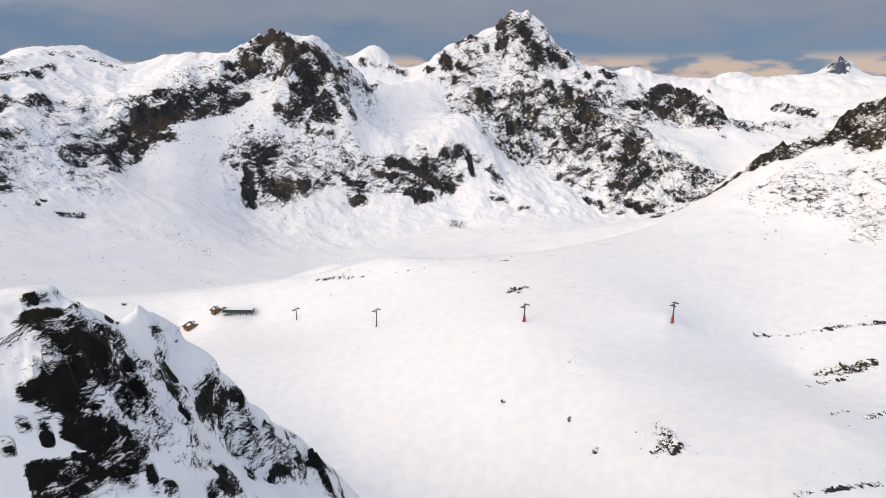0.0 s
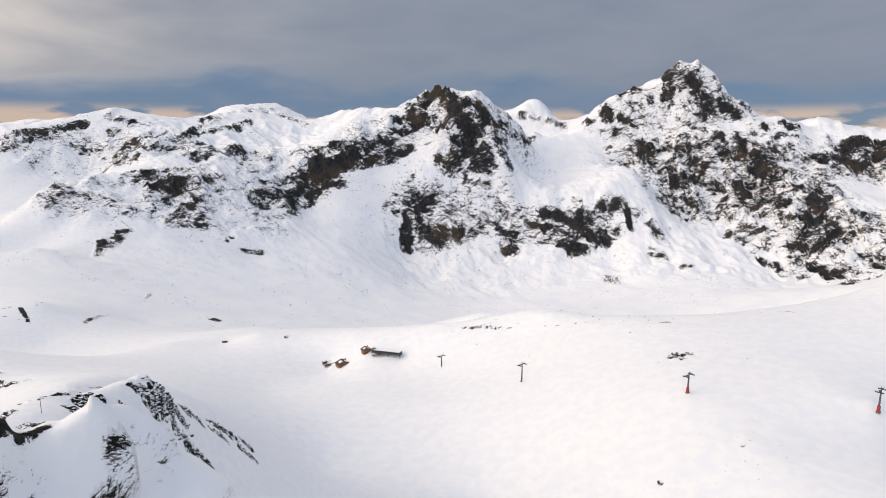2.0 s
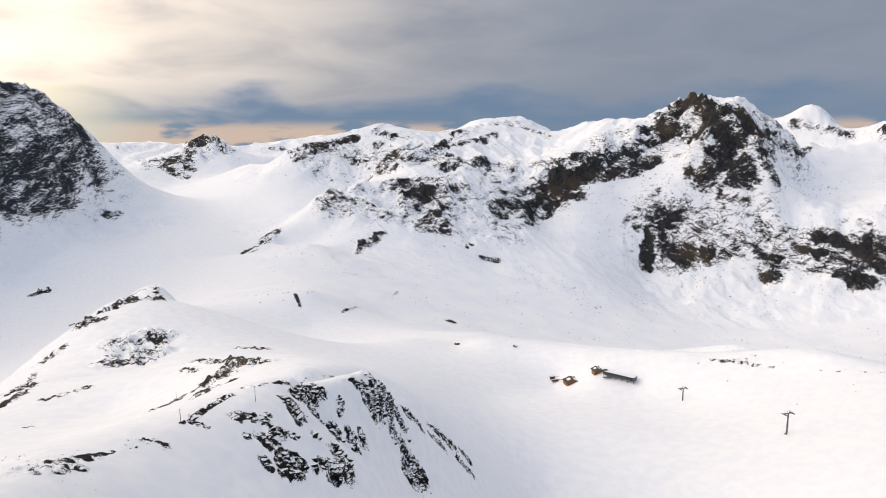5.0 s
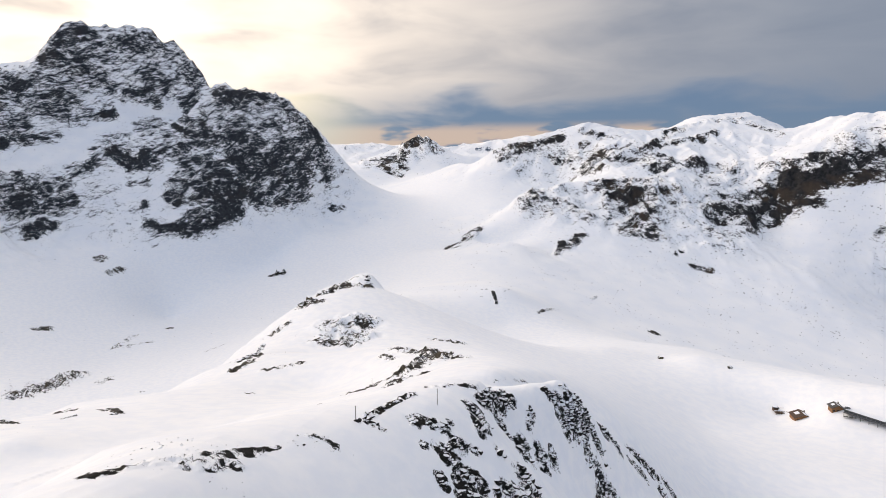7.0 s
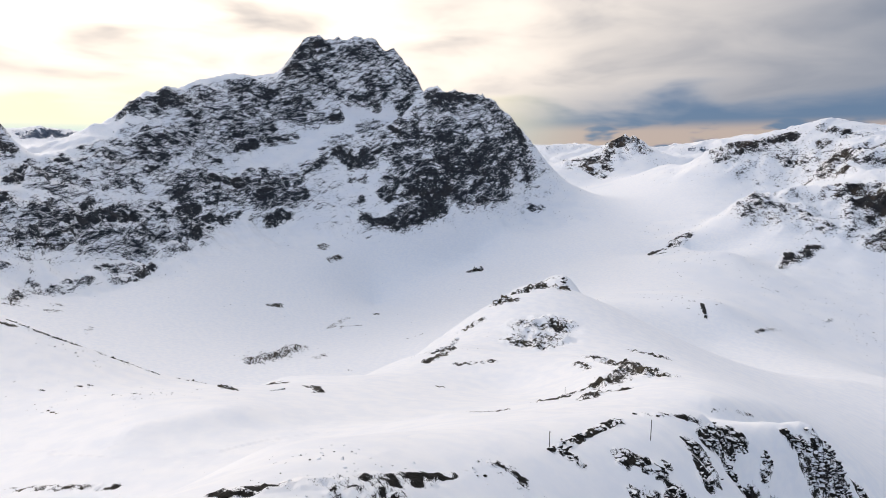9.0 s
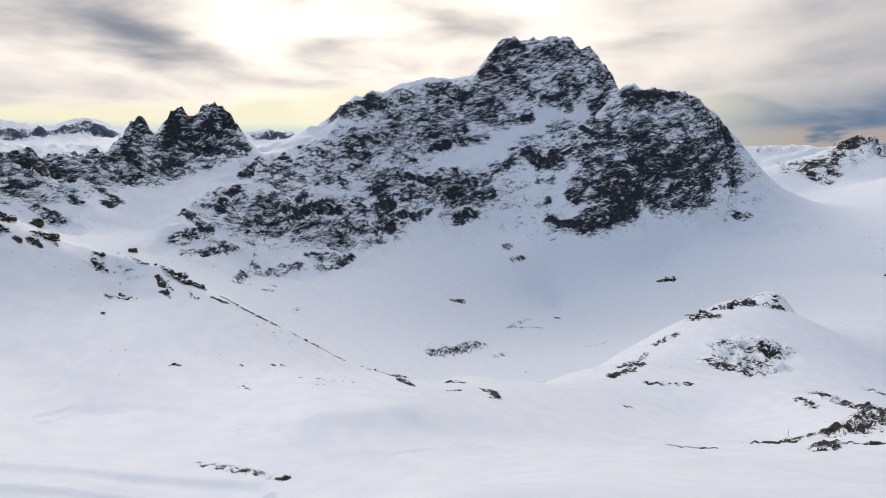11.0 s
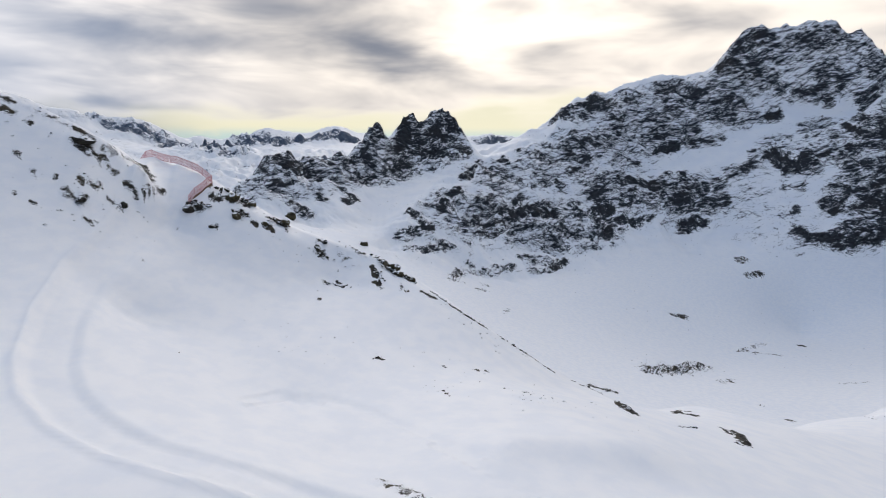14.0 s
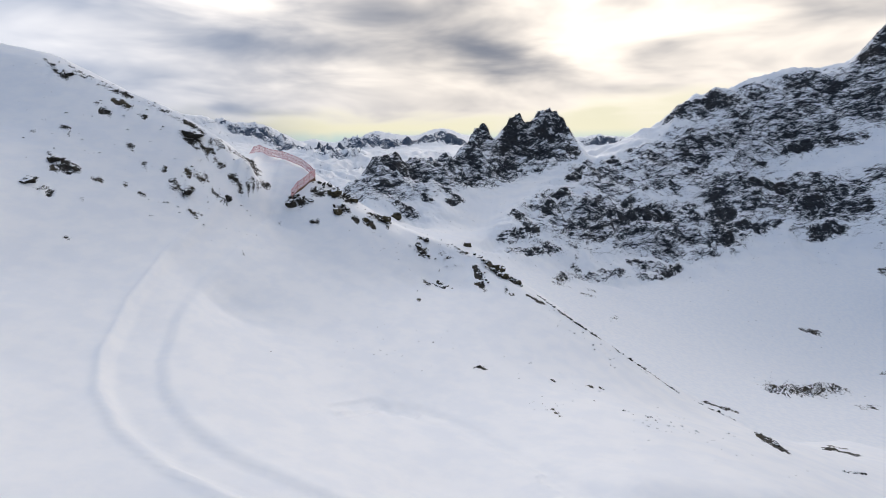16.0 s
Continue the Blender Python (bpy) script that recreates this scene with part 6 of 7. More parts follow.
def box(bm, lo, hi, m=None, bevel=0.0):
    made = bmesh.ops.create_cube(bm, size=1.0)["verts"]
    s, c = [b - a for a, b in zip(lo, hi)], [(a + b) / 2 for a, b in zip(lo, hi)]
    for v in made:
        v.co = Vector([q * k + o for q, k, o in zip(v.co, s, c)])
    if bevel:
        edges = {e for v in made for e in v.link_edges}
        got = bmesh.ops.bevel(bm, geom=list(edges), offset=bevel, segments=1, affect="EDGES", profile=0.5)
        made = list({v for f in got["faces"] for v in f.verts} | {v for v in made if v.is_valid})
    if m:
        bmesh.ops.transform(bm, matrix=m, verts=made)
    return made


def tube(bm, a, b, r1, r2=None, sides=10):
    a, b = Vector(a), Vector(b)
    way = b - a
    m = Matrix.Translation((a + b) / 2) @ way.to_track_quat("Z", "Y").to_matrix().to_4x4()
    bmesh.ops.create_cone(bm, cap_ends=True, segments=sides, radius1=r1, radius2=r1 if r2 is None else r2, depth=way.length, matrix=m)


def one(fill, *args, **kw):
    bm = bmesh.new()
    fill(bm, *args, **kw)
    return bm


# ---- the ski lift's towers on the plateau ----
def lift_tower(x, y, turn, height, padded):
    z = ground_z(x, y) - 0.3
    t = thing("lift_tower", x, y, z, turn, "grey steel ski lift tower " + ("with a red padded foot in snow" if padded else "standing in open snow"), "lift tower", "ski lift towers")
    part("mast", one(tube, (0, 0, 0), (0, 0, height - 0.6), 0.42, 0.27, 14), STEEL, t)
    part("footing", one(box, (-0.7, -0.7, -0.4), (0.7, 0.7, 0.45), None, 0.06), POST, t)
    part("crossarm", one(box, (-2.6, -0.16, height - 0.75), (2.6, 0.16, height - 0.4), None, 0.03), STEEL, t)
    for sx in (-2.35, 2.35):
        bm = one(box, (sx - 0.12, -1.5, height - 1.0), (sx + 0.12, 1.5, height - 0.75), None, 0.03)
        rack = part("sheave_rack", bm, DARK_STEEL, t)
        for k in range(6):
            yy = -1.25 + 0.5 * k
            part("sheave", one(tube, (sx - 0.09, yy, height - 0.68), (sx + 0.09, yy, height - 0.68), 0.2, None, 12), DARK_STEEL, rack)
    bm = one(tube, (-0.5, 0, height - 0.5), (-0.5, 0, height + 0.75), 0.05)
    tube(bm, (0.5, 0, height - 0.5), (0.5, 0, height + 0.75), 0.05)
    tube(bm, (-0.9, 0, height + 0.72), (0.9, 0, height + 0.72), 0.05)
    part("lifting_frame", bm, STEEL, t)
    for sx in (-1, 1):
        bm = one(box, (sx * 1.5 - 0.75, -0.45, height - 0.38), (sx * 1.5 + 0.75, 0.45, height - 0.32))
        for yy in (-0.42, 0.42):
            tube(bm, (sx * 1.5 - 0.7, yy, height + 0.45), (sx * 1.5 + 0.7, yy, height + 0.45), 0.025, None, 6)
            tube(bm, (sx * 2.2, yy, height - 0.35), (sx * 2.2, yy, height + 0.45), 0.025, None, 6)
        part("platform", bm, DARK_STEEL, t)
    bm = bmesh.new()
    for sy in (-0.2, 0.2):
        tube(bm, (0.48, sy, 1.2), (0.34, sy, height - 0.8), 0.025, None, 6)
    for k in range(int((height - 2.2) / 0.35)):
        f = k * 0.35 / (height - 2)
        tube(bm, (0.48 - 0.14 * f, -0.2, 1.3 + 0.35 * k), (0.48 - 0.14 * f, 0.2, 1.3 + 0.35 * k), 0.018, None, 6)
    part("ladder", bm, DARK_STEEL, t)
    if padded:
        part("pad", one(tube, (0, 0, 0.1), (0, 0, 2.5), 0.66, 0.62, 16), RED_PAD, t, "red foam padding")


for tx, ty, tall, red in ((45.6, 361.1, 9.6, False), (83.2, 288.5, 11.0, False), (137.0, 209.5, 8.6, True), (200.0, 179.5, 9.6, True)):
    lift_tower(tx, ty, 36, tall, red)


# ---- the timber chalet and its snowed-in terrace ----
def window(parent, x, y, z, w, h, face):
    """A framed window on a wall that looks along -y (face 0) or +x (face 1)."""
    m = pose(x, y, z, 0, 0, 90 * face)
    bm = bmesh.new()
    for lo, hi in (((-w / 2 - 0.08, -0.06, -h / 2 - 0.08), (w / 2 + 0.08, 0.03, -h / 2)), ((-w / 2 - 0.08, -0.06, h / 2), (w / 2 + 0.08, 0.03, h / 2 + 0.08)), ((-w / 2 - 0.08, -0.06, -h / 2), (-w / 2, 0.03, h / 2)), ((w / 2, -0.06, -h / 2), (w / 2 + 0.08, 0.03, h / 2)), ((-0.03, -0.05, -h / 2), (0.03, 0.02, h / 2))):
        box(bm, lo, hi, m)
    frame_ob = part("window_frame", bm, OLD_TIMBER, parent)
    part("pane", one(box, (-w / 2, -0.03, -h / 2), (w / 2, -0.015, h / 2), m), GLASS, frame_ob)


def gable_house(name, x, y, turn, size, wall_h, rise, roof_mat, label, planks):
    w, d = size
    z = min(ground_z(x + a, y + b) for a in (-w / 2, w / 2) for b in (-d / 2, d / 2))
    t = thing(name, x, y, z, turn, label, "house")
    bm = bmesh.new()
    v = [bm.verts.new(p) for p in ((-w / 2, -d / 2, -0.6), (w / 2, -d / 2, -0.6), (w / 2, d / 2, -0.6), (-w / 2, d / 2, -0.6), (-w / 2, -d / 2, wall_h), (w / 2, -d / 2, wall_h), (w / 2, d / 2, wall_h), (-w / 2, d / 2, wall_h), (0, -d / 2, wall_h + rise), (0, d / 2, wall_h + rise))]
    for f in ((0, 1, 5, 8, 4), (2, 3, 7, 9, 6), (1, 2, 6, 5), (3, 0, 4, 7), (4, 8, 9, 7), (8, 5, 6, 9), (3, 2, 1, 0)):
        bm.faces.new([v[i] for i in f])
    body = part("wall", bm, TIMBER, t)
    n = planks
    for k in range(n):
        zz = -0.1 + (wall_h + 0.1) * k / n
        zt = -0.1 + (wall_h + 0.1) * (k + 1) / n - 0.035
        part("plank", one(box, (-w / 2 - 0.03, -d / 2 - 0.05, zz), (w / 2 + 0.03, -d / 2, zt)), TIMBER, body)
        part("plank", one(box, (w / 2, -d / 2, zz), (w / 2 + 0.05, d / 2, zt)), TIMBER, body)
    slope = math.atan2(rise, w / 2)
    run = (w / 2 + 0.7) / math.cos(slope)
    for sx in (-1, 1):
        m = Matrix.Translation((0, 0, wall_h + rise + 0.06)) @ Matrix.Rotation(sx * slope, 4, "Y")
        lo, hi = ((0, -d / 2 - 0.7, 0), (run, d / 2 + 0.7, 0.18)) if sx > 0 else ((-run, -d / 2 - 0.7, 0), (0, d / 2 + 0.7, 0.18))
        slab = part("roof", one(box, lo, hi, m, 0.02), roof_mat, t)
        lo, hi = ((0.1, -d / 2 - 0.1, 0.184), (run * 0.3, d * 0.1, 0.30)) if sx > 0 else ((-run * 0.62, -d * 0.12, 0.184), (-run * 0.2, d * 0.3, 0.31))
        part("snow_cover", one(box, lo, hi, m, 0.12), FRESH_SNOW, slab)
    part("chimney", one(box, (w * 0.15, d * 0.1, wall_h), (w * 0.15 + 0.6, d * 0.1 + 0.6, wall_h + rise + 1.0), None, 0.03), POST, t)
    for k in range(3):
        window(t, -w / 2 + w * (k + 0.5) / 3, -d / 2 - 0.06, wall_h * 0.55, 0.9, 0.9, 0)
    for k in range(2):
        window(t, w / 2 + 0.06, -d / 2 + d * (k + 0.5) / 2, wall_h * 0.55, 0.9, 0.9, 1)
    return t


chalet = gable_house("chalet", -22.0, 402.0, 28, (10.0, 7.5), 3.2, 1.9, BROWN_ROOF, "brown timber chalet with a patchy snowed roof in deep snow", 9)


def terrace(x, y, turn):
    z = ground_z(x, y)
    t = thing("terrace", x, y, z, turn, "snowed-in timber terrace with posts and benches beside the chalet", "terrace")
    part("deck", one(box, (-5, -3, 0.5), (5, 3, 0.75), None, 0.04), OLD_TIMBER, t)
    part("snow_cover", one(box, (-4.9, -0.5, 0.754), (2.5, 2.9, 1.15), None, 0.18), FRESH_SNOW, t)
    for px in (-4.8, -1.6, 1.6, 4.8):
        for py in (-2.8, 2.8):
            part("post", one(box, (px - 0.1, py - 0.1, -0.6), (px + 0.1, py + 0.1, 1.9)), OLD_TIMBER, t)
    for py in (-2.8, 2.8):
        part("rail", one(box, (-5, py - 0.06, 1.75), (5, py + 0.06, 1.9)), OLD_TIMBER, t)
    for k in range(4):
        m = pose(-3.6 + 2.1 * k, -1.6, 0.76, 0, 0, 10 * (k % 3) - 8)
        bench = part("bench", one(box, (-0.8, -0.2, 0.4), (0.8, 0.2, 0.47), m), OLD_TIMBER, t)
        for sx in (-0.65, 0.65):
            part("leg", one(box, (sx - 0.05, -0.18, 0), (sx + 0.05, 0.18, 0.4), m), OLD_TIMBER, bench)
    for k in range(7):
        part("plank", one(box, (-4.8 + 1.5 * k, -3.45, 0), (-4.65 + 1.5 * k, -3.3, 1.3), None, 0.01), OLD_TIMBER, t)
    shed = part("lean_to", one(box, (-5, 0.4, 0.76), (-2.2, 2.6, 2.3), None, 0.03), OLD_TIMBER, t)
    part("roof", one(box, (-5.4, 0.1, 2.31), (-1.9, 2.9, 2.5), pose(0, 0, 0, 0, 3, 0), 0.03), DARK_STEEL, shed)
    part("snow_cover", one(box, (-5.3, 0.9, 2.51), (-2.6, 2.8, 2.72), pose(0, 0, 0, 0, 3, 0), 0.08), FRESH_SNOW, shed)


terrace(-32.6, 409.5, 28)
station_hut = gable_house("lift_hut", -5.4, 402.5, 24, (6.0, 5.4), 3.6, 1.5, ROOF, "small sunlit timber hut with a dark roof beside the lift", 9)


def lift_station(x, y, turn, length):
    z = ground_z(x, y)
    t = thing("lift_station", x, y, z, turn, "long dark steel lift station with a snowed flat roof on stilts", "lift station")
    part("platform", one(box, (0, -2.2, 1.3), (length, 2.2, 1.6), None, 0.04), DARK_STEEL, t)
    hall = part("side_wall", one(box, (0.4, -2.15, 1.604), (length - 0.3, -2.0, 3.2), None, 0.02), STEEL, t)
    part("side_wall", one(box, (0.4, 2.0, 1.604), (length - 0.3, 2.15, 3.2), None, 0.02), DARK_STEEL, t)
    part("end_wall", one(box, (length - 0.3, -2.15, 1.604), (length - 0.15, 2.15, 3.2), None, 0.02), STEEL, t)
    for k in range(9):
        a = 0.8 + (length - 2) * k / 9
        part("pane", one(box, (a, -2.19, 2.0), (a + (length - 2) / 9 - 0.25, -2.155, 3.0)), GLASS, hall)
    roof = part("roof", one(box, (-0.3, -2.6, 3.204), (length + 0.3, 2.6, 3.42), None, 0.05), DARK_STEEL, t)
    part("snow_cover", one(box, (1.0, -2.2, 3.424), (length - 0.2, 2.5, 3.62), None, 0.12), FRESH_SNOW, roof)
    for k in range(6):
        for sy in (-1.9, 1.9):
            px = 0.5 + (length - 1) * k / 5
            part("stilt", one(tube, (px, sy, -0.8), (px, sy, 1.32), 0.14, None, 8), STEEL, t)
    for k in range(5):
        px = 0.5 + (length - 1) * k / 5
        part("brace", one(tube, (px, -1.9, 0.0), (px + (length - 1) / 5, -1.9, 1.25), 0.06, None, 6), STEEL, t)
    bm = bmesh.new()
    for k in range(8):
        box(bm, (1 + 0.8 * k, -3.8, 0.16 * k - 0.3), (1.8 + 0.8 * k, -2.5, 0.16 * k - 0.16))
    part("stairs", bm, STEEL, t)
    part("bull_wheel", one(tube, (1.2, 0, 3.9), (1.2, 0, 4.1), 1.5, None, 24), STEEL, t)
    part("wheel_hub", one(tube, (1.2, 0, 3.42), (1.2, 0, 4.3), 0.25, None, 12), DARK_STEEL, t)


lift_station(-1.0, 397.0, -22, 22.0)


# ---- way posts on the spur ----
def way_post(x, y, tall, lean):
    t = thing("way_post", x, y, ground_z(x, y) - 0.15, 20, "thin weathered marker pole standing on the snow ridge", "post", "way posts")
    m = pose(0, 0, 0, lean, 0, 0)
    bm = one(tube, (0, 0, 0), (0, 0, tall + 0.15), 0.038, 0.03, 8)
    bmesh.ops.transform(bm, matrix=m, verts=bm.verts)
    part("pole", bm, POST, t)
    part("cap", one(tube, (0, 0, tall + 0.15), (0, 0, tall + 0.22), 0.06, 0.03, 8), POST, t)


way_post(-35.6, 37.0, 1.4, 1)
way_post(-35.7, 49.5, 1.65, -2)
for wx, wy, tall in ((-98.0, 108.0, 1.5), (-120.0, 150.0, 1.4)):
    way_post(wx, wy, tall, 0)


# ---- the safety net round the bend of the piste ----
def net_fence(line, tall, boards):
    t = thing("safety_fence", *line[0][:2], ground_z(*line[0][:2]), 0, "pink-red safety net on poles along the outer edge of the piste", "fence", "piste nets")
    back = t.matrix_world.inverted()
    posts = []
    for a, b in zip(line[:-1], line[1:]):
        n = max(1, round(math.dist(a, b) / 2.4))
        posts += [(a[0] + (b[0] - a[0]) * k / n, a[1] + (b[1] - a[1]) * k / n) for k in range(n)]
    posts.append(line[-1])
    feet = [Vector((px, py, ground_z(px, py))) for px, py in posts]
    for f in feet:
        f = back @ f
        part("pole", one(tube, f - Vector((0, 0, 0.4)), f + Vector((0, 0, tall + 0.15)), 0.045, None, 8), NET, t)
    for a, b in zip(feet[:-1], feet[1:]):
        a, b = back @ a, back @ b
        bm = bmesh.new()
        side = (b - a).cross(Vector((0, 0, 1))).normalized() * 0.012
        for k in range(14):
            h = Vector((0, 0, 0.12 + (tall - 0.12) * k / 13 - 0.05 * math.sin(k)))
            r = Vector((0, 0, 0.025 if k not in (0, 13) else 0.05))
            corner = [a + h - r, b + h - r, b + h + r, a + h + r]
            low, top = [bm.verts.new(c - side) for c in corner], [bm.verts.new(c + side) for c in corner]
            bm.faces.new(low), bm.faces.new(top[::-1])
        for k in range(1, 14):
            c = a + (b - a) * k / 14
            w = (b - a) * 0.010
            lo, hi = Vector((0, 0, 0.12)), Vector((0, 0, tall))
            bm.faces.new([bm.verts.new(p) for p in (c - w + lo + side, c + w + lo + side, c + w + hi + side, c - w + hi + side)])
        part("net", bm, NET, t)
        if boards:
            wall = part("ledge_board", one(box, (0, -0.05, -0.7), ((b - a).length, 0.0, -0.55), Matrix.Translation(a) @ (b - a).to_track_quat("X", "Z").to_matrix().to_4x4()), NET_WOOD, t)
            for k in range(6):
                m = Matrix.Translation(a + (b - a) * (k + 0.5) / 6)
                part("slat", one(box, (-0.11, -0.11, -1.5), (0.11, 0.11, 0.25), m, 0.01), NET_WOOD, wall)
    return t


net_fence([(-207.0, -80.2), (-203.3, -72.9), (-200.3, -66.3), (-194.5, -58.0), (-189.9, -52.4)], 2.0, False)
net_fence([(-189.9, -52.4), (-184.5, -53.2), (-179.9, -54.5)], 2.2, True)


# ---- jagged outcrops: broken blocks standing out of the snow ----
SPUR_STONE = stone_material("dark_spur_stone", (0.006, 0.006, 0.006), (0.035, 0.031, 0.024))
rib_seed = [100]


def block_shapes():
    shapes = []
    for k in range(8):
        bm = bmesh.new()
        bmesh.ops.create_icosphere(bm, subdivisions=2, radius=1.0)
        rnd = random.Random(40 + k)
        cuts = [(Vector((rnd.uniform(-1, 1), rnd.uniform(-1, 1), rnd.uniform(-0.6, 1))).normalized(), rnd.uniform(0.45, 0.75)) for _ in range(8)]
        for v in bm.verts:
            for n, d in cuts:
                over = v.co.dot(n) - d
                if over > 0:
                    v.co -= n * over
            v.co += v.co * 0.18 * noise.noise(v.co * 2.3 + Vector((3.0 * k, 0, 0)))
        bm.verts.ensure_lookup_table()
        shapes.append((np.array([v.co[:] for v in bm.verts]), np.array([[v.index for v in f.verts] for f in bm.faces])))
        bm.free()
    return shapes


BLOCKS = block_shapes()


def rib(width, block, amount, *line):
    """An outcrop of blocks of about that size, strewn to the width about a line."""
    rib_seed[0] += 1
    rnd = np.random.default_rng(rib_seed[0])
    line = np.array(line, float)
    if len(line) == 1:
        line = np.stack([line[0] - (0.3 * width, 0), line[0] + (0.3 * width, 0)])
    cum = np.r_[0, np.cumsum(np.linalg.norm(np.diff(line, axis=0), axis=1))]
    n = int(min(260, 4 + 1.5 * amount * (cum[-1] + width) * 2 * width / (1.3 * block) ** 2))
    at = rnd.random(n) * cum[-1]
    px = np.interp(at, cum, line[:, 0]) + rnd.normal(0, 0.55 * width, n)
    py = np.interp(at, cum, line[:, 1]) + rnd.normal(0, 0.55 * width, n)
    z, rough, grain, _ = land.at(px, py)
    bare, wide = bare_field(px, py, z)
    z = z + roughen(px, py, rough, grain, bare, wide, np.hypot(px - CX, py - CY)) + tracks(px, py)
    verts, tris, total = [], [], 0
    for k in range(n):
        co, faces = BLOCKS[rnd.integers(8)]
        s = block * (0.35 + 0.95 * rnd.random() ** 1.8)
        turn = Euler((rnd.normal(0.45, 0.25), rnd.normal(0, 0.3), rnd.normal(0.6, 0.5))).to_matrix()
        q = (co * (s * 1.25, s * 0.8, s * rnd.uniform(0.45, 0.8))) @ np.array(turn).T
        verts.append(q + (px[k], py[k], z[k] + 0.12 * s))
        tris.append(faces + total)
        total += len(co)
    me = bpy.data.meshes.new("outcrop")
    me.from_pydata(np.concatenate(verts).tolist(), [], np.concatenate(tris).tolist())
    near = math.dist(line[0], (-20, 40)) < 75 or math.dist(line[0], (2, -16)) < 25
    me.materials.append(SPUR_STONE if near else STONE)
    ob = new("outcrop", me)
    if near:
        ob.parent = bpy.data.objects["rocky_spur"]
        tagged(ob, kind="stuff")
    else:
        tagged(ob, "outcrop of broken dark rocks dusted with snow", "rock outcrop", "", "stuff")


rib(0.80, 0.41, 0.75, (-36.8, 60.5), (-38.9, 67.9))
rib(0.97, 0.41, 0.75, (-39.0, 68.8), (-40.2, 73.2))
rib(0.98, 0.39, 0.52, (-35.3, 56.1), (-32.8, 54.1))
rib(1.09, 0.40, 0.56, (-36.6, 63.9), (-34.4, 61.5))
rib(0.55, 0.38, 0.68, (-32.3, 52.6), (-31.4, 51.3))
rib(0.65, 0.37, 0.68, (-30.6, 42.9), (-30.0, 43.6))
rib(0.68, 0.38, 0.60, (-30.9, 46.4), (-30.2, 44.9))
rib(0.43, 0.38, 0.68, (-29.9, 47.5))
rib(0.39, 0.37, 0.60, (-31.2, 41.0))
rib(0.68, 0.38, 0.41, (-34.0, 44.4), (-32.4, 46.1))
rib(0.42, 0.38, 0.60, (-34.6, 43.8), (-33.6, 43.0))
rib(0.35, 0.38, 0.60, (-33.0, 48.0))
rib(0.39, 0.37, 0.60, (-35.1, 38.1), (-34.0, 38.4))
rib(0.32, 0.37, 0.60, (-36.2, 39.7))
rib(0.16, 0.38, 0.75, (-35.5, 37.1), (-37.0, 41.1), (-39.0, 50.0))
rib(0.36, 0.38, 0.60, (-29.8, 52.0), (-28.9, 51.1))
rib(0.64, 0.37, 0.56, (-29.2, 42.4), (-28.7, 43.0))
rib(0.45, 0.37, 0.56, (-28.1, 39.3), (-27.5, 38.9))
rib(0.73, 0.37, 0.56, (-27.1, 41.5), (-27.5, 43.7))
rib(0.65, 0.37, 0.68, (-27.2, 44.1), (-26.7, 43.8))
rib(0.63, 0.37, 0.52, (-26.0, 39.8), (-26.0, 41.7))
rib(0.33, 0.38, 0.60, (-25.8, 44.9), (-26.1, 46.0))
rib(0.94, 0.41, 0.60, (-35.9, 69.8), (-29.8, 58.8))
rib(0.85, 0.41, 0.52, (-34.8, 73.1), (-33.9, 72.6))
rib(0.63, 0.42, 0.68, (-34.4, 76.3), (-33.6, 75.5))
rib(0.50, 0.42, 0.52, (-37.9, 76.5), (-37.0, 73.8))
rib(0.91, 0.38, 0.75, (-26.9, 52.4), (-25.9, 51.8))
rib(0.95, 0.38, 0.71, (-25.5, 47.4), (-24.8, 49.0))
rib(0.88, 0.38, 0.75, (-24.8, 47.2), (-24.4, 49.6))
rib(0.62, 0.38, 0.75, (-24.3, 50.7))
rib(0.45, 0.38, 0.68, (-24.8, 51.7), (-25.3, 52.1))
rib(0.68, 0.43, 0.68, (-39.2, 83.7), (-38.0, 86.1))
rib(0.98, 0.43, 0.75, (-37.7, 89.1), (-37.2, 88.6))
rib(1.26, 0.43, 0.75, (-37.1, 85.5), (-36.5, 88.3))
rib(1.40, 0.44, 0.75, (-37.3, 93.9), (-38.0, 99.2))
rib(1.19, 0.44, 0.75, (-36.2, 85.7), (-36.3, 93.7))
rib(1.44, 0.45, 0.75, (-37.0, 99.9), (-36.9, 101.1))
rib(1.08, 0.47, 0.68, (-39.6, 110.8), (-39.9, 116.0))
rib(1.09, 0.47, 0.71, (-39.0, 116.4), (-38.2, 116.7))
rib(1.22, 0.49, 0.68, (-39.9, 131.6), (-38.5, 131.9))
rib(1.17, 0.48, 0.52, (-36.4, 121.6), (-34.7, 124.9))
rib(1.48, 0.49, 0.75, (-36.7, 133.8), (-35.8, 136.5))
rib(1.32, 0.50, 0.71, (-33.8, 141.0), (-32.6, 141.1))
rib(1.26, 0.49, 0.68, (-32.3, 131.0), (-30.0, 133.9))
rib(0.74, 0.44, 0.68, (-34.9, 90.3), (-34.9, 93.0))
rib(0.93, 0.44, 0.68, (-34.4, 94.7), (-33.8, 96.0))
rib(1.41, 0.44, 0.71, (-33.2, 95.9), (-32.3, 96.5))
rib(1.59, 0.45, 0.75, (-31.6, 90.2), (-31.4, 97.3))
rib(1.20, 0.60, 0.40, (-187.9, -51.3), (-194.7, -47.9))
rib(1.33, 0.59, 0.64, (-187.9, -47.6), (-192.9, -44.1))
rib(1.14, 0.57, 0.48, (-184.5, -44.1), (-185.6, -41.6))
rib(1.31, 0.58, 0.64, (-189.0, -36.8), (-191.4, -33.1))
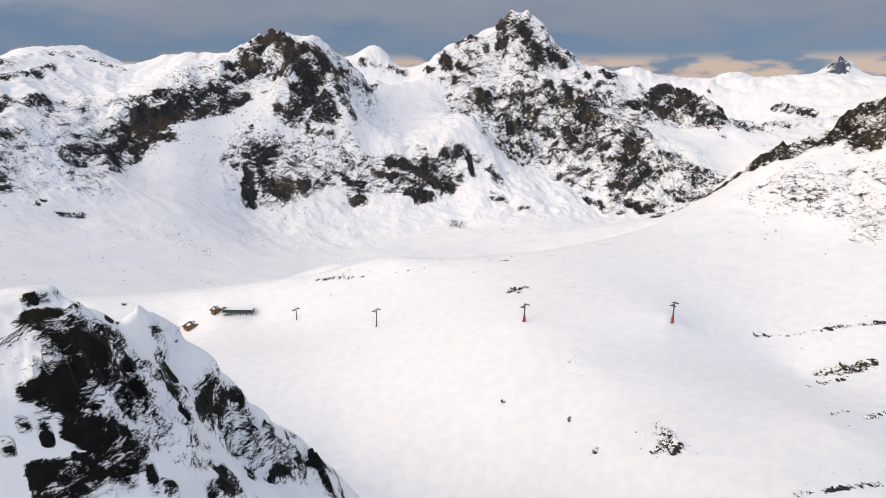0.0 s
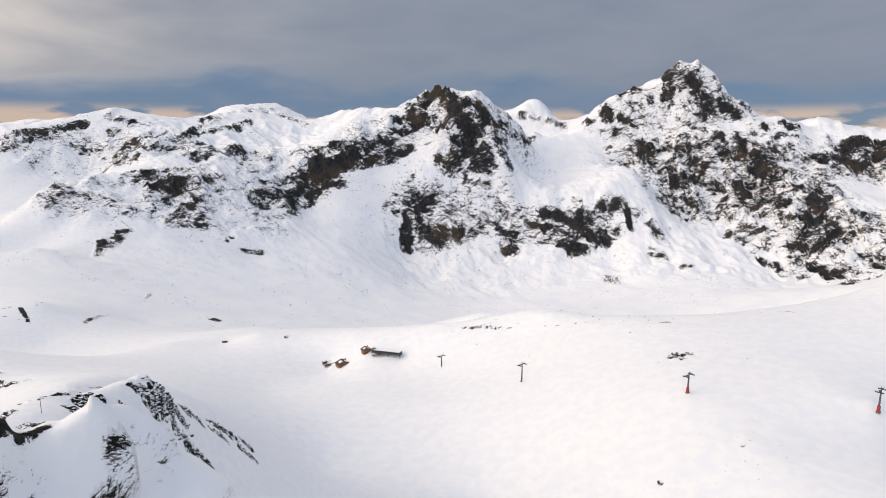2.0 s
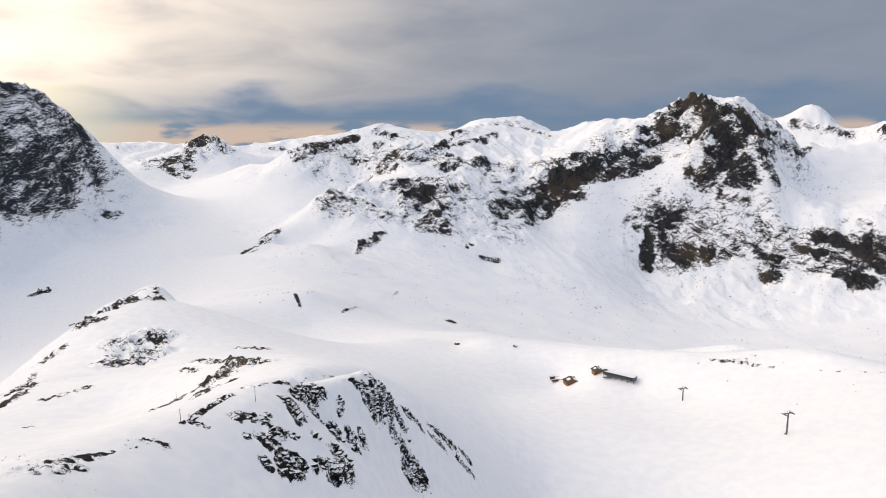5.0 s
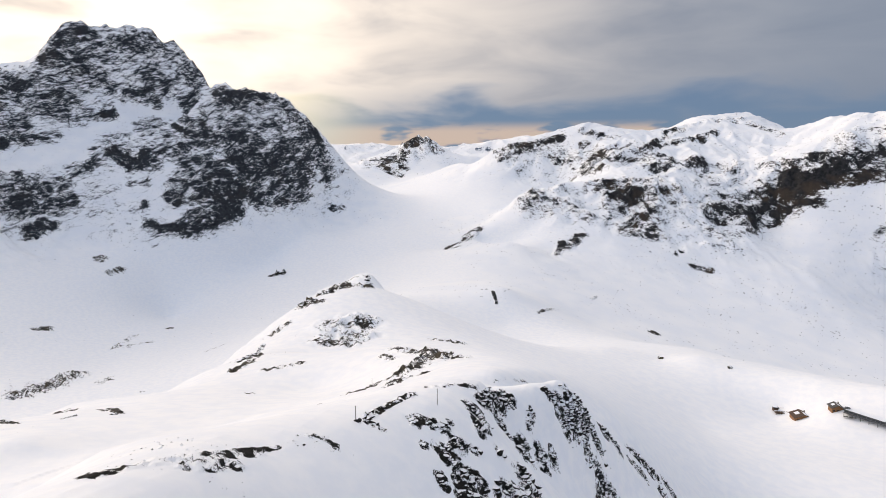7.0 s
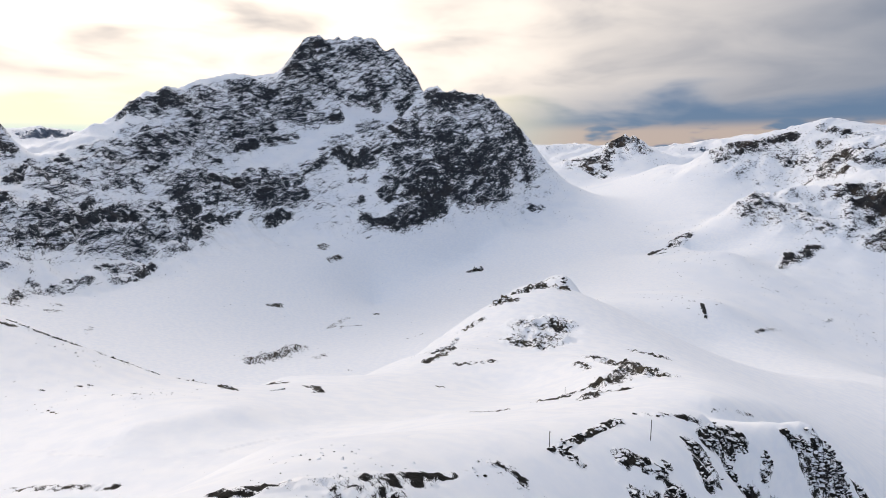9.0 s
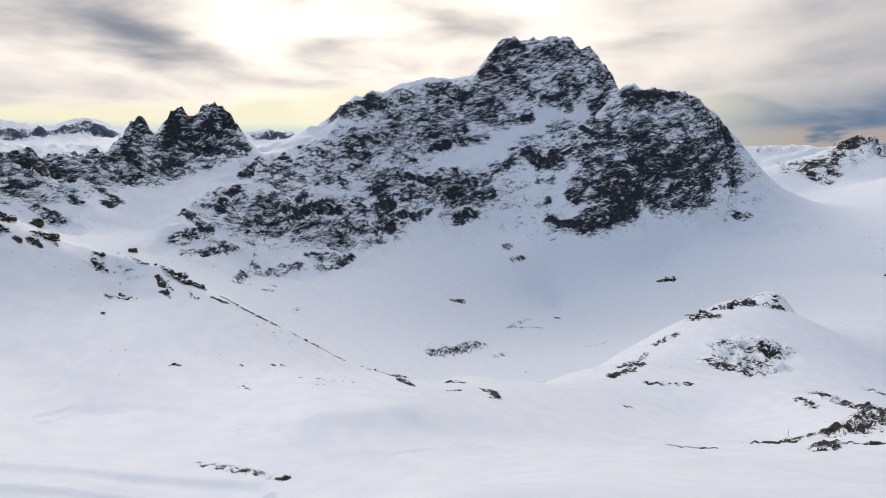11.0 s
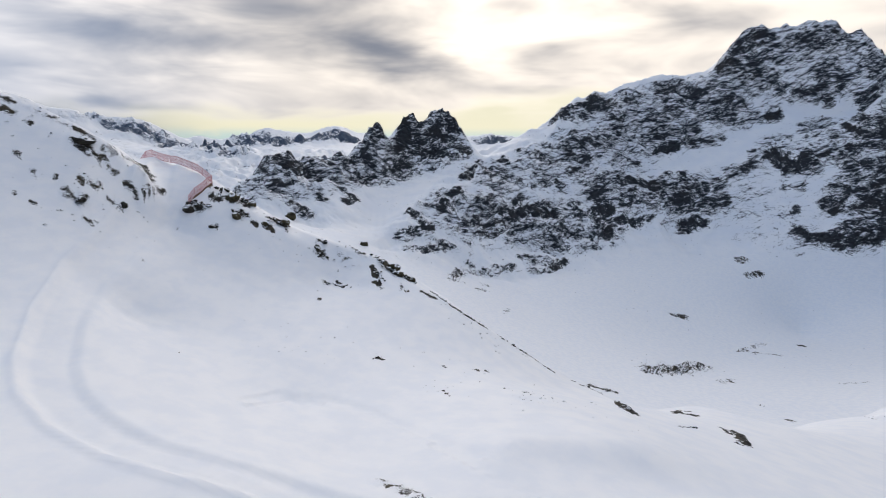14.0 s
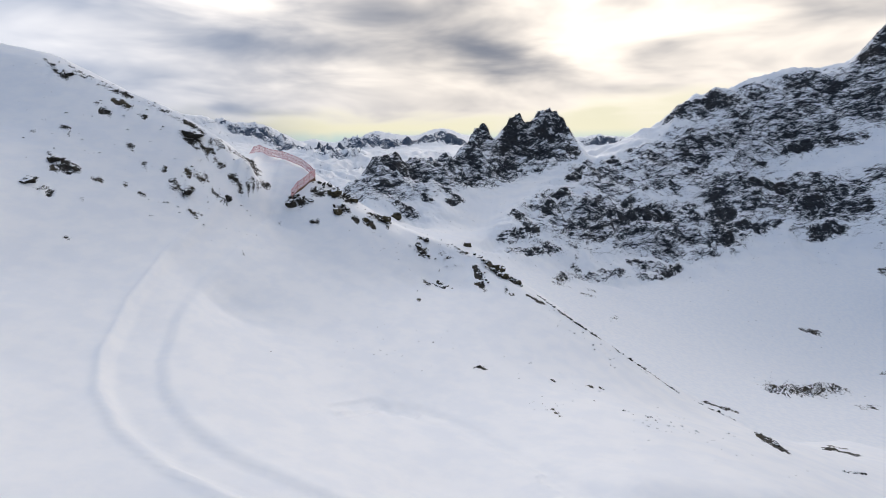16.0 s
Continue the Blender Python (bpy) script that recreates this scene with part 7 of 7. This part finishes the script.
rib(0.99, 0.56, 0.56, (-188.9, -25.0), (-185.9, -22.2))
rib(0.97, 0.55, 0.56, (-193.2, -10.6), (-187.2, -4.8), (-186.9, 1.4))
rib(1.09, 0.54, 0.28, (-186.5, -8.9), (-180.9, -6.8))
rib(0.53, 0.43, 0.48, (-184.7, 5.6), (-180.2, 11.6), (-179.4, 19.2))
rib(0.66, 0.53, 0.40, (-177.8, 22.9), (-178.7, 30.5), (-171.6, 35.9))
rib(0.54, 0.43, 0.40, (-173.4, 39.2), (-174.0, 47.5))
rib(0.45, 0.36, 0.56, (-152.1, 44.7), (-143.3, 45.2))
rib(1.14, 0.57, 0.56, (-180.1, -54.7), (-181.0, -50.7))
rib(1.19, 0.53, 0.16, (-177.2, -21.6), (-179.3, -14.6))
rib(2.13, 1.42, 0.72, (-283.5, 247.4), (-280.1, 258.9))
rib(2.23, 1.78, 0.48, (-294.9, 298.5), (-358.9, 395.5))
rib(1.32, 1.06, 0.40, (-197.4, 141.6), (-248.5, 192.3))
rib(0.41, 0.33, 0.56, (-134.5, 51.7), (-137.6, 55.5))
rib(0.41, 0.33, 0.28, (-131.6, 59.9), (-131.8, 63.5))
rib(0.42, 0.33, 0.56, (-141.3, 42.5), (-140.4, 45.3))
rib(2.41, 0.80, 0.28, (133.8, 108.7), (128.3, 93.4))
rib(1.36, 0.78, 0.32, (123.3, 98.6), (124.1, 94.6))
rib(2.40, 1.20, 0.24, (236.6, 130.7), (268.0, 130.4))
rib(2.25, 1.28, 0.32, (150.8, 254.1), (162.9, 253.6))
rib(1.02, 0.82, 0.40, (112.3, 115.0), (115.7, 115.4))
rib(0.84, 0.67, 0.28, (248.9, 172.2), (283.1, 158.8), (300.6, 147.4))
rib(0.73, 0.59, 0.28, (133.8, 59.4), (158.3, 53.5))
rib(0.72, 0.57, 0.32, (187.4, 90.1), (206.7, 96.6))
rib(1.25, 1.00, 0.32, (202.3, 87.7), (224.3, 94.6))


# ---- boulders and loose stones ----
def boulder_mesh(seed):
    bm = bmesh.new()
    bmesh.ops.create_icosphere(bm, subdivisions=3, radius=1.0)
    rnd = random.Random(seed)
    cuts = [(Vector((rnd.uniform(-1, 1), rnd.uniform(-1, 1), rnd.uniform(-0.5, 1))).normalized(), rnd.uniform(0.55, 0.8)) for _ in range(9)]
    for v in bm.verts:
        for n, d in cuts:
            over = v.co.dot(n) - d
            if over > 0:
                v.co -= n * over * 0.92
        v.co += v.co.normalized() * (0.16 * noise.noise(v.co * 2.1 + Vector((seed, 0, 0))) + 0.07 * noise.noise(v.co * 5.3))
    me = bpy.data.meshes.new("boulder")
    bm.to_mesh(me)
    bm.free()
    return me


SHAPES = [[boulder_mesh(k) for k in range(6)] for _ in range(2)]
for kind, mat in enumerate((STONE, OCHRE_STONE)):
    for me in SHAPES[kind]:
        me.materials.append(mat)
pick = random.Random(5)


def stone(x, y, r, flat, ochre):
    ob = new("boulder", pick.choice(SHAPES[ochre]))
    r, x, y = r * pick.uniform(0.6, 1.15), x + pick.uniform(-1, 1) * r, y + pick.uniform(-1, 1) * r
    ob.matrix_world = pose(x, y, ground_z(x, y) + r * flat * 0.1, 0, 0, pick.uniform(0, 360)) @ Matrix.Diagonal((r, r * pick.uniform(0.7, 1.0), r * flat, 1))
    tagged(ob, "lichen-brown boulder dusted with snow" if ochre else "dark boulder half buried in snow", "boulder", "boulders on the slopes")


stone(-187.5, -47.7, 2.56, 0.7, 1)
stone(-192.9, -45.3, 2.44, 0.7, 1)
stone(-184.4, -43.5, 1.96, 0.8, 1)
stone(-964.4, -270.8, 19.17, 0.6, 1)
stone(-186.8, -36.7, 1.60, 0.7, 1)
stone(-193.2, -33.3, 1.66, 0.8, 1)
stone(-177.3, -47.2, 1.03, 0.7, 0)
stone(-188.0, -23.9, 1.59, 0.7, 1)
stone(-192.0, -24.0, 1.08, 0.6, 0)
stone(-904.1, -123.4, 7.19, 0.8, 1)
stone(-192.1, -7.1, 1.61, 0.7, 1)
stone(-190.2, -4.6, 1.59, 0.7, 1)
stone(-188.7, -2.2, 1.57, 0.7, 1)
stone(-186.7, 0.2, 1.38, 0.7, 1)
stone(-165.6, -70.2, 2.41, 0.5, 0)
stone(-153.4, -66.1, 1.58, 0.6, 0)
stone(-140.6, -82.3, 1.89, 0.6, 0)
stone(-133.0, -79.6, 1.49, 0.6, 0)
stone(-161.1, -61.4, 0.97, 0.8, 0)
stone(-160.3, -98.8, 1.51, 0.5, 0)
stone(-162.2, -85.7, 1.26, 0.6, 0)
stone(-142.7, -2.6, 0.75, 0.8, 0)
stone(-179.8, -53.5, 1.60, 0.7, 0)
stone(-181.3, -51.5, 1.42, 0.5, 0)
stone(-280.4, 247.5, 3.50, 0.8, 1)
stone(-284.5, 257.2, 3.59, 0.8, 1)
stone(-286.7, 265.0, 2.92, 0.7, 1)
stone(-937.0, 767.7, 10.28, 0.6, 0)
stone(131.8, 105.0, 1.83, 0.6, 1)
stone(130.8, 100.4, 2.40, 0.7, 1)
stone(128.4, 94.0, 2.53, 0.7, 1)
stone(125.5, 98.0, 1.76, 0.6, 1)
stone(121.5, 97.6, 1.16, 0.6, 1)
stone(252.2, 136.1, 3.34, 0.6, 1)
stone(258.7, 135.5, 3.69, 0.6, 1)
stone(265.2, 133.8, 3.42, 0.6, 1)
stone(239.3, 131.9, 2.34, 0.6, 1)
stone(155.0, 256.8, 1.94, 0.6, 0)
stone(154.7, 249.5, 1.90, 0.6, 0)
stone(159.9, 254.0, 1.61, 0.6, 0)
stone(114.1, 114.6, 1.23, 0.8, 0)
stone(103.5, 163.7, 1.18, 0.5, 0)
stone(119.9, 137.4, 1.12, 0.5, 0)
stone(-119.9, 457.2, 3.30, 0.7, 1)
stone(-70.0, 448.4, 2.26, 0.6, 0)


def loose_stones(name, label, areas, seed):
    """Small stones strewn over patches (x, y, radius, how many, size)."""
    rnd = np.random.default_rng(seed)
    shape = np.array([(1, 0, 0), (0, 1, 0), (-1, 0, 0), (0, -1, 0), (0.2, 0.1, 0.8), (0.6, 0.6, 0.3), (-0.6, 0.5, 0.35)])
    faces = np.array([(0, 5, 4), (5, 1, 4), (1, 6, 4), (6, 2, 4), (2, 3, 4), (3, 0, 4), (0, 1, 5), (1, 2, 6)])
    verts, tris = [], []
    for ax, ay, ar, count, size in areas:
        d, a = ar * np.sqrt(rnd.random(count)) * rnd.random(count) ** 0.3, rnd.random(count) * 2 * math.pi
        px, py = ax + d * np.cos(a), ay + d * np.sin(a)
        z, rough, grain, _ = land.at(px, py)
        bare, wide = bare_field(px, py, z)
        z = z + roughen(px, py, rough, grain, bare, wide, np.hypot(px - CX, py - CY)) + tracks(px, py)
        for k in range(count):
            s, t = size * rnd.uniform(0.35, 1.0) ** 1.6, rnd.uniform(0, 2 * math.pi)
            c, e = math.cos(t) * s, math.sin(t) * s
            q = shape * rnd.uniform(0.6, 1.1, (7, 1))
            tris.append(faces + 7 * len(verts))
            verts.append(np.stack([px[k] + c * q[:, 0] - e * q[:, 1], py[k] + e * q[:, 0] + c * q[:, 1], z[k] + s * (0.75 * q[:, 2] - 0.08)], -1))
    me = bpy.data.meshes.new(name)
    me.from_pydata(np.concatenate(verts).tolist(), [], np.concatenate(tris).tolist())
    me.materials.append(STONE)
    tagged(new(name, me), label, "stones", "", "stuff")


loose_stones("loose_stones", "small dark stones strewn over the snow slopes", ((-152, -91, 22, 60, 0.45), (-158, -71, 19, 70, 0.45), (-172, -64, 9, 60, 0.45), (-187, -39, 15, 50, 0.5), (-186, -16, 16, 70, 0.5), (-175, 18, 13, 50, 0.45), (-141, -18, 20, 50, 0.3), (-141, 10, 15, 40, 0.35), (-131, 25, 7, 25, 0.4), (-160, -54, 13, 20, 0.3), (-245, 1241, 234, 60, 2.2), (89, 1224, 247, 60, 1.5), (-466, 1154, 183, 40, 2.2), (-907, 448, 277, 70, 1.8), (-710, 258, 48, 60, 2.2), (-724, 269, 48, 60, 2.2), (-130, 25, 23, 40, 0.35), (-204, 149, 19, 60, 0.6), (-224, 221, 27, 110, 0.5), (-97, 123, 17, 110, 0.45), (-76, 19, 15, 60, 0.12), (-30, 17, 6, 60, 0.12), (-33, 30, 3, 30, 0.2), (-34, 20, 5, 40, 0.2)), 3)
loose_stones("loose_stones", "small dark stones strewn over the plateau snow", ((132, 102, 18, 40, 0.72), (254, 135, 32, 40, 0.8), (137, 167, 19, 25, 0.64), (117, 139, 23, 20, 0.48), (156, 251, 17, 25, 0.8), (196, 245, 22, 16, 0.8), (280, 165, 52, 50, 0.8), (147, 54, 19, 40, 0.56), (393, 263, 72, 120, 1.6), (189, 88, 24, 30, 0.64), (80, 384, 32, 40, 1.12), (153, 327, 59, 40, 1.12)), 4)
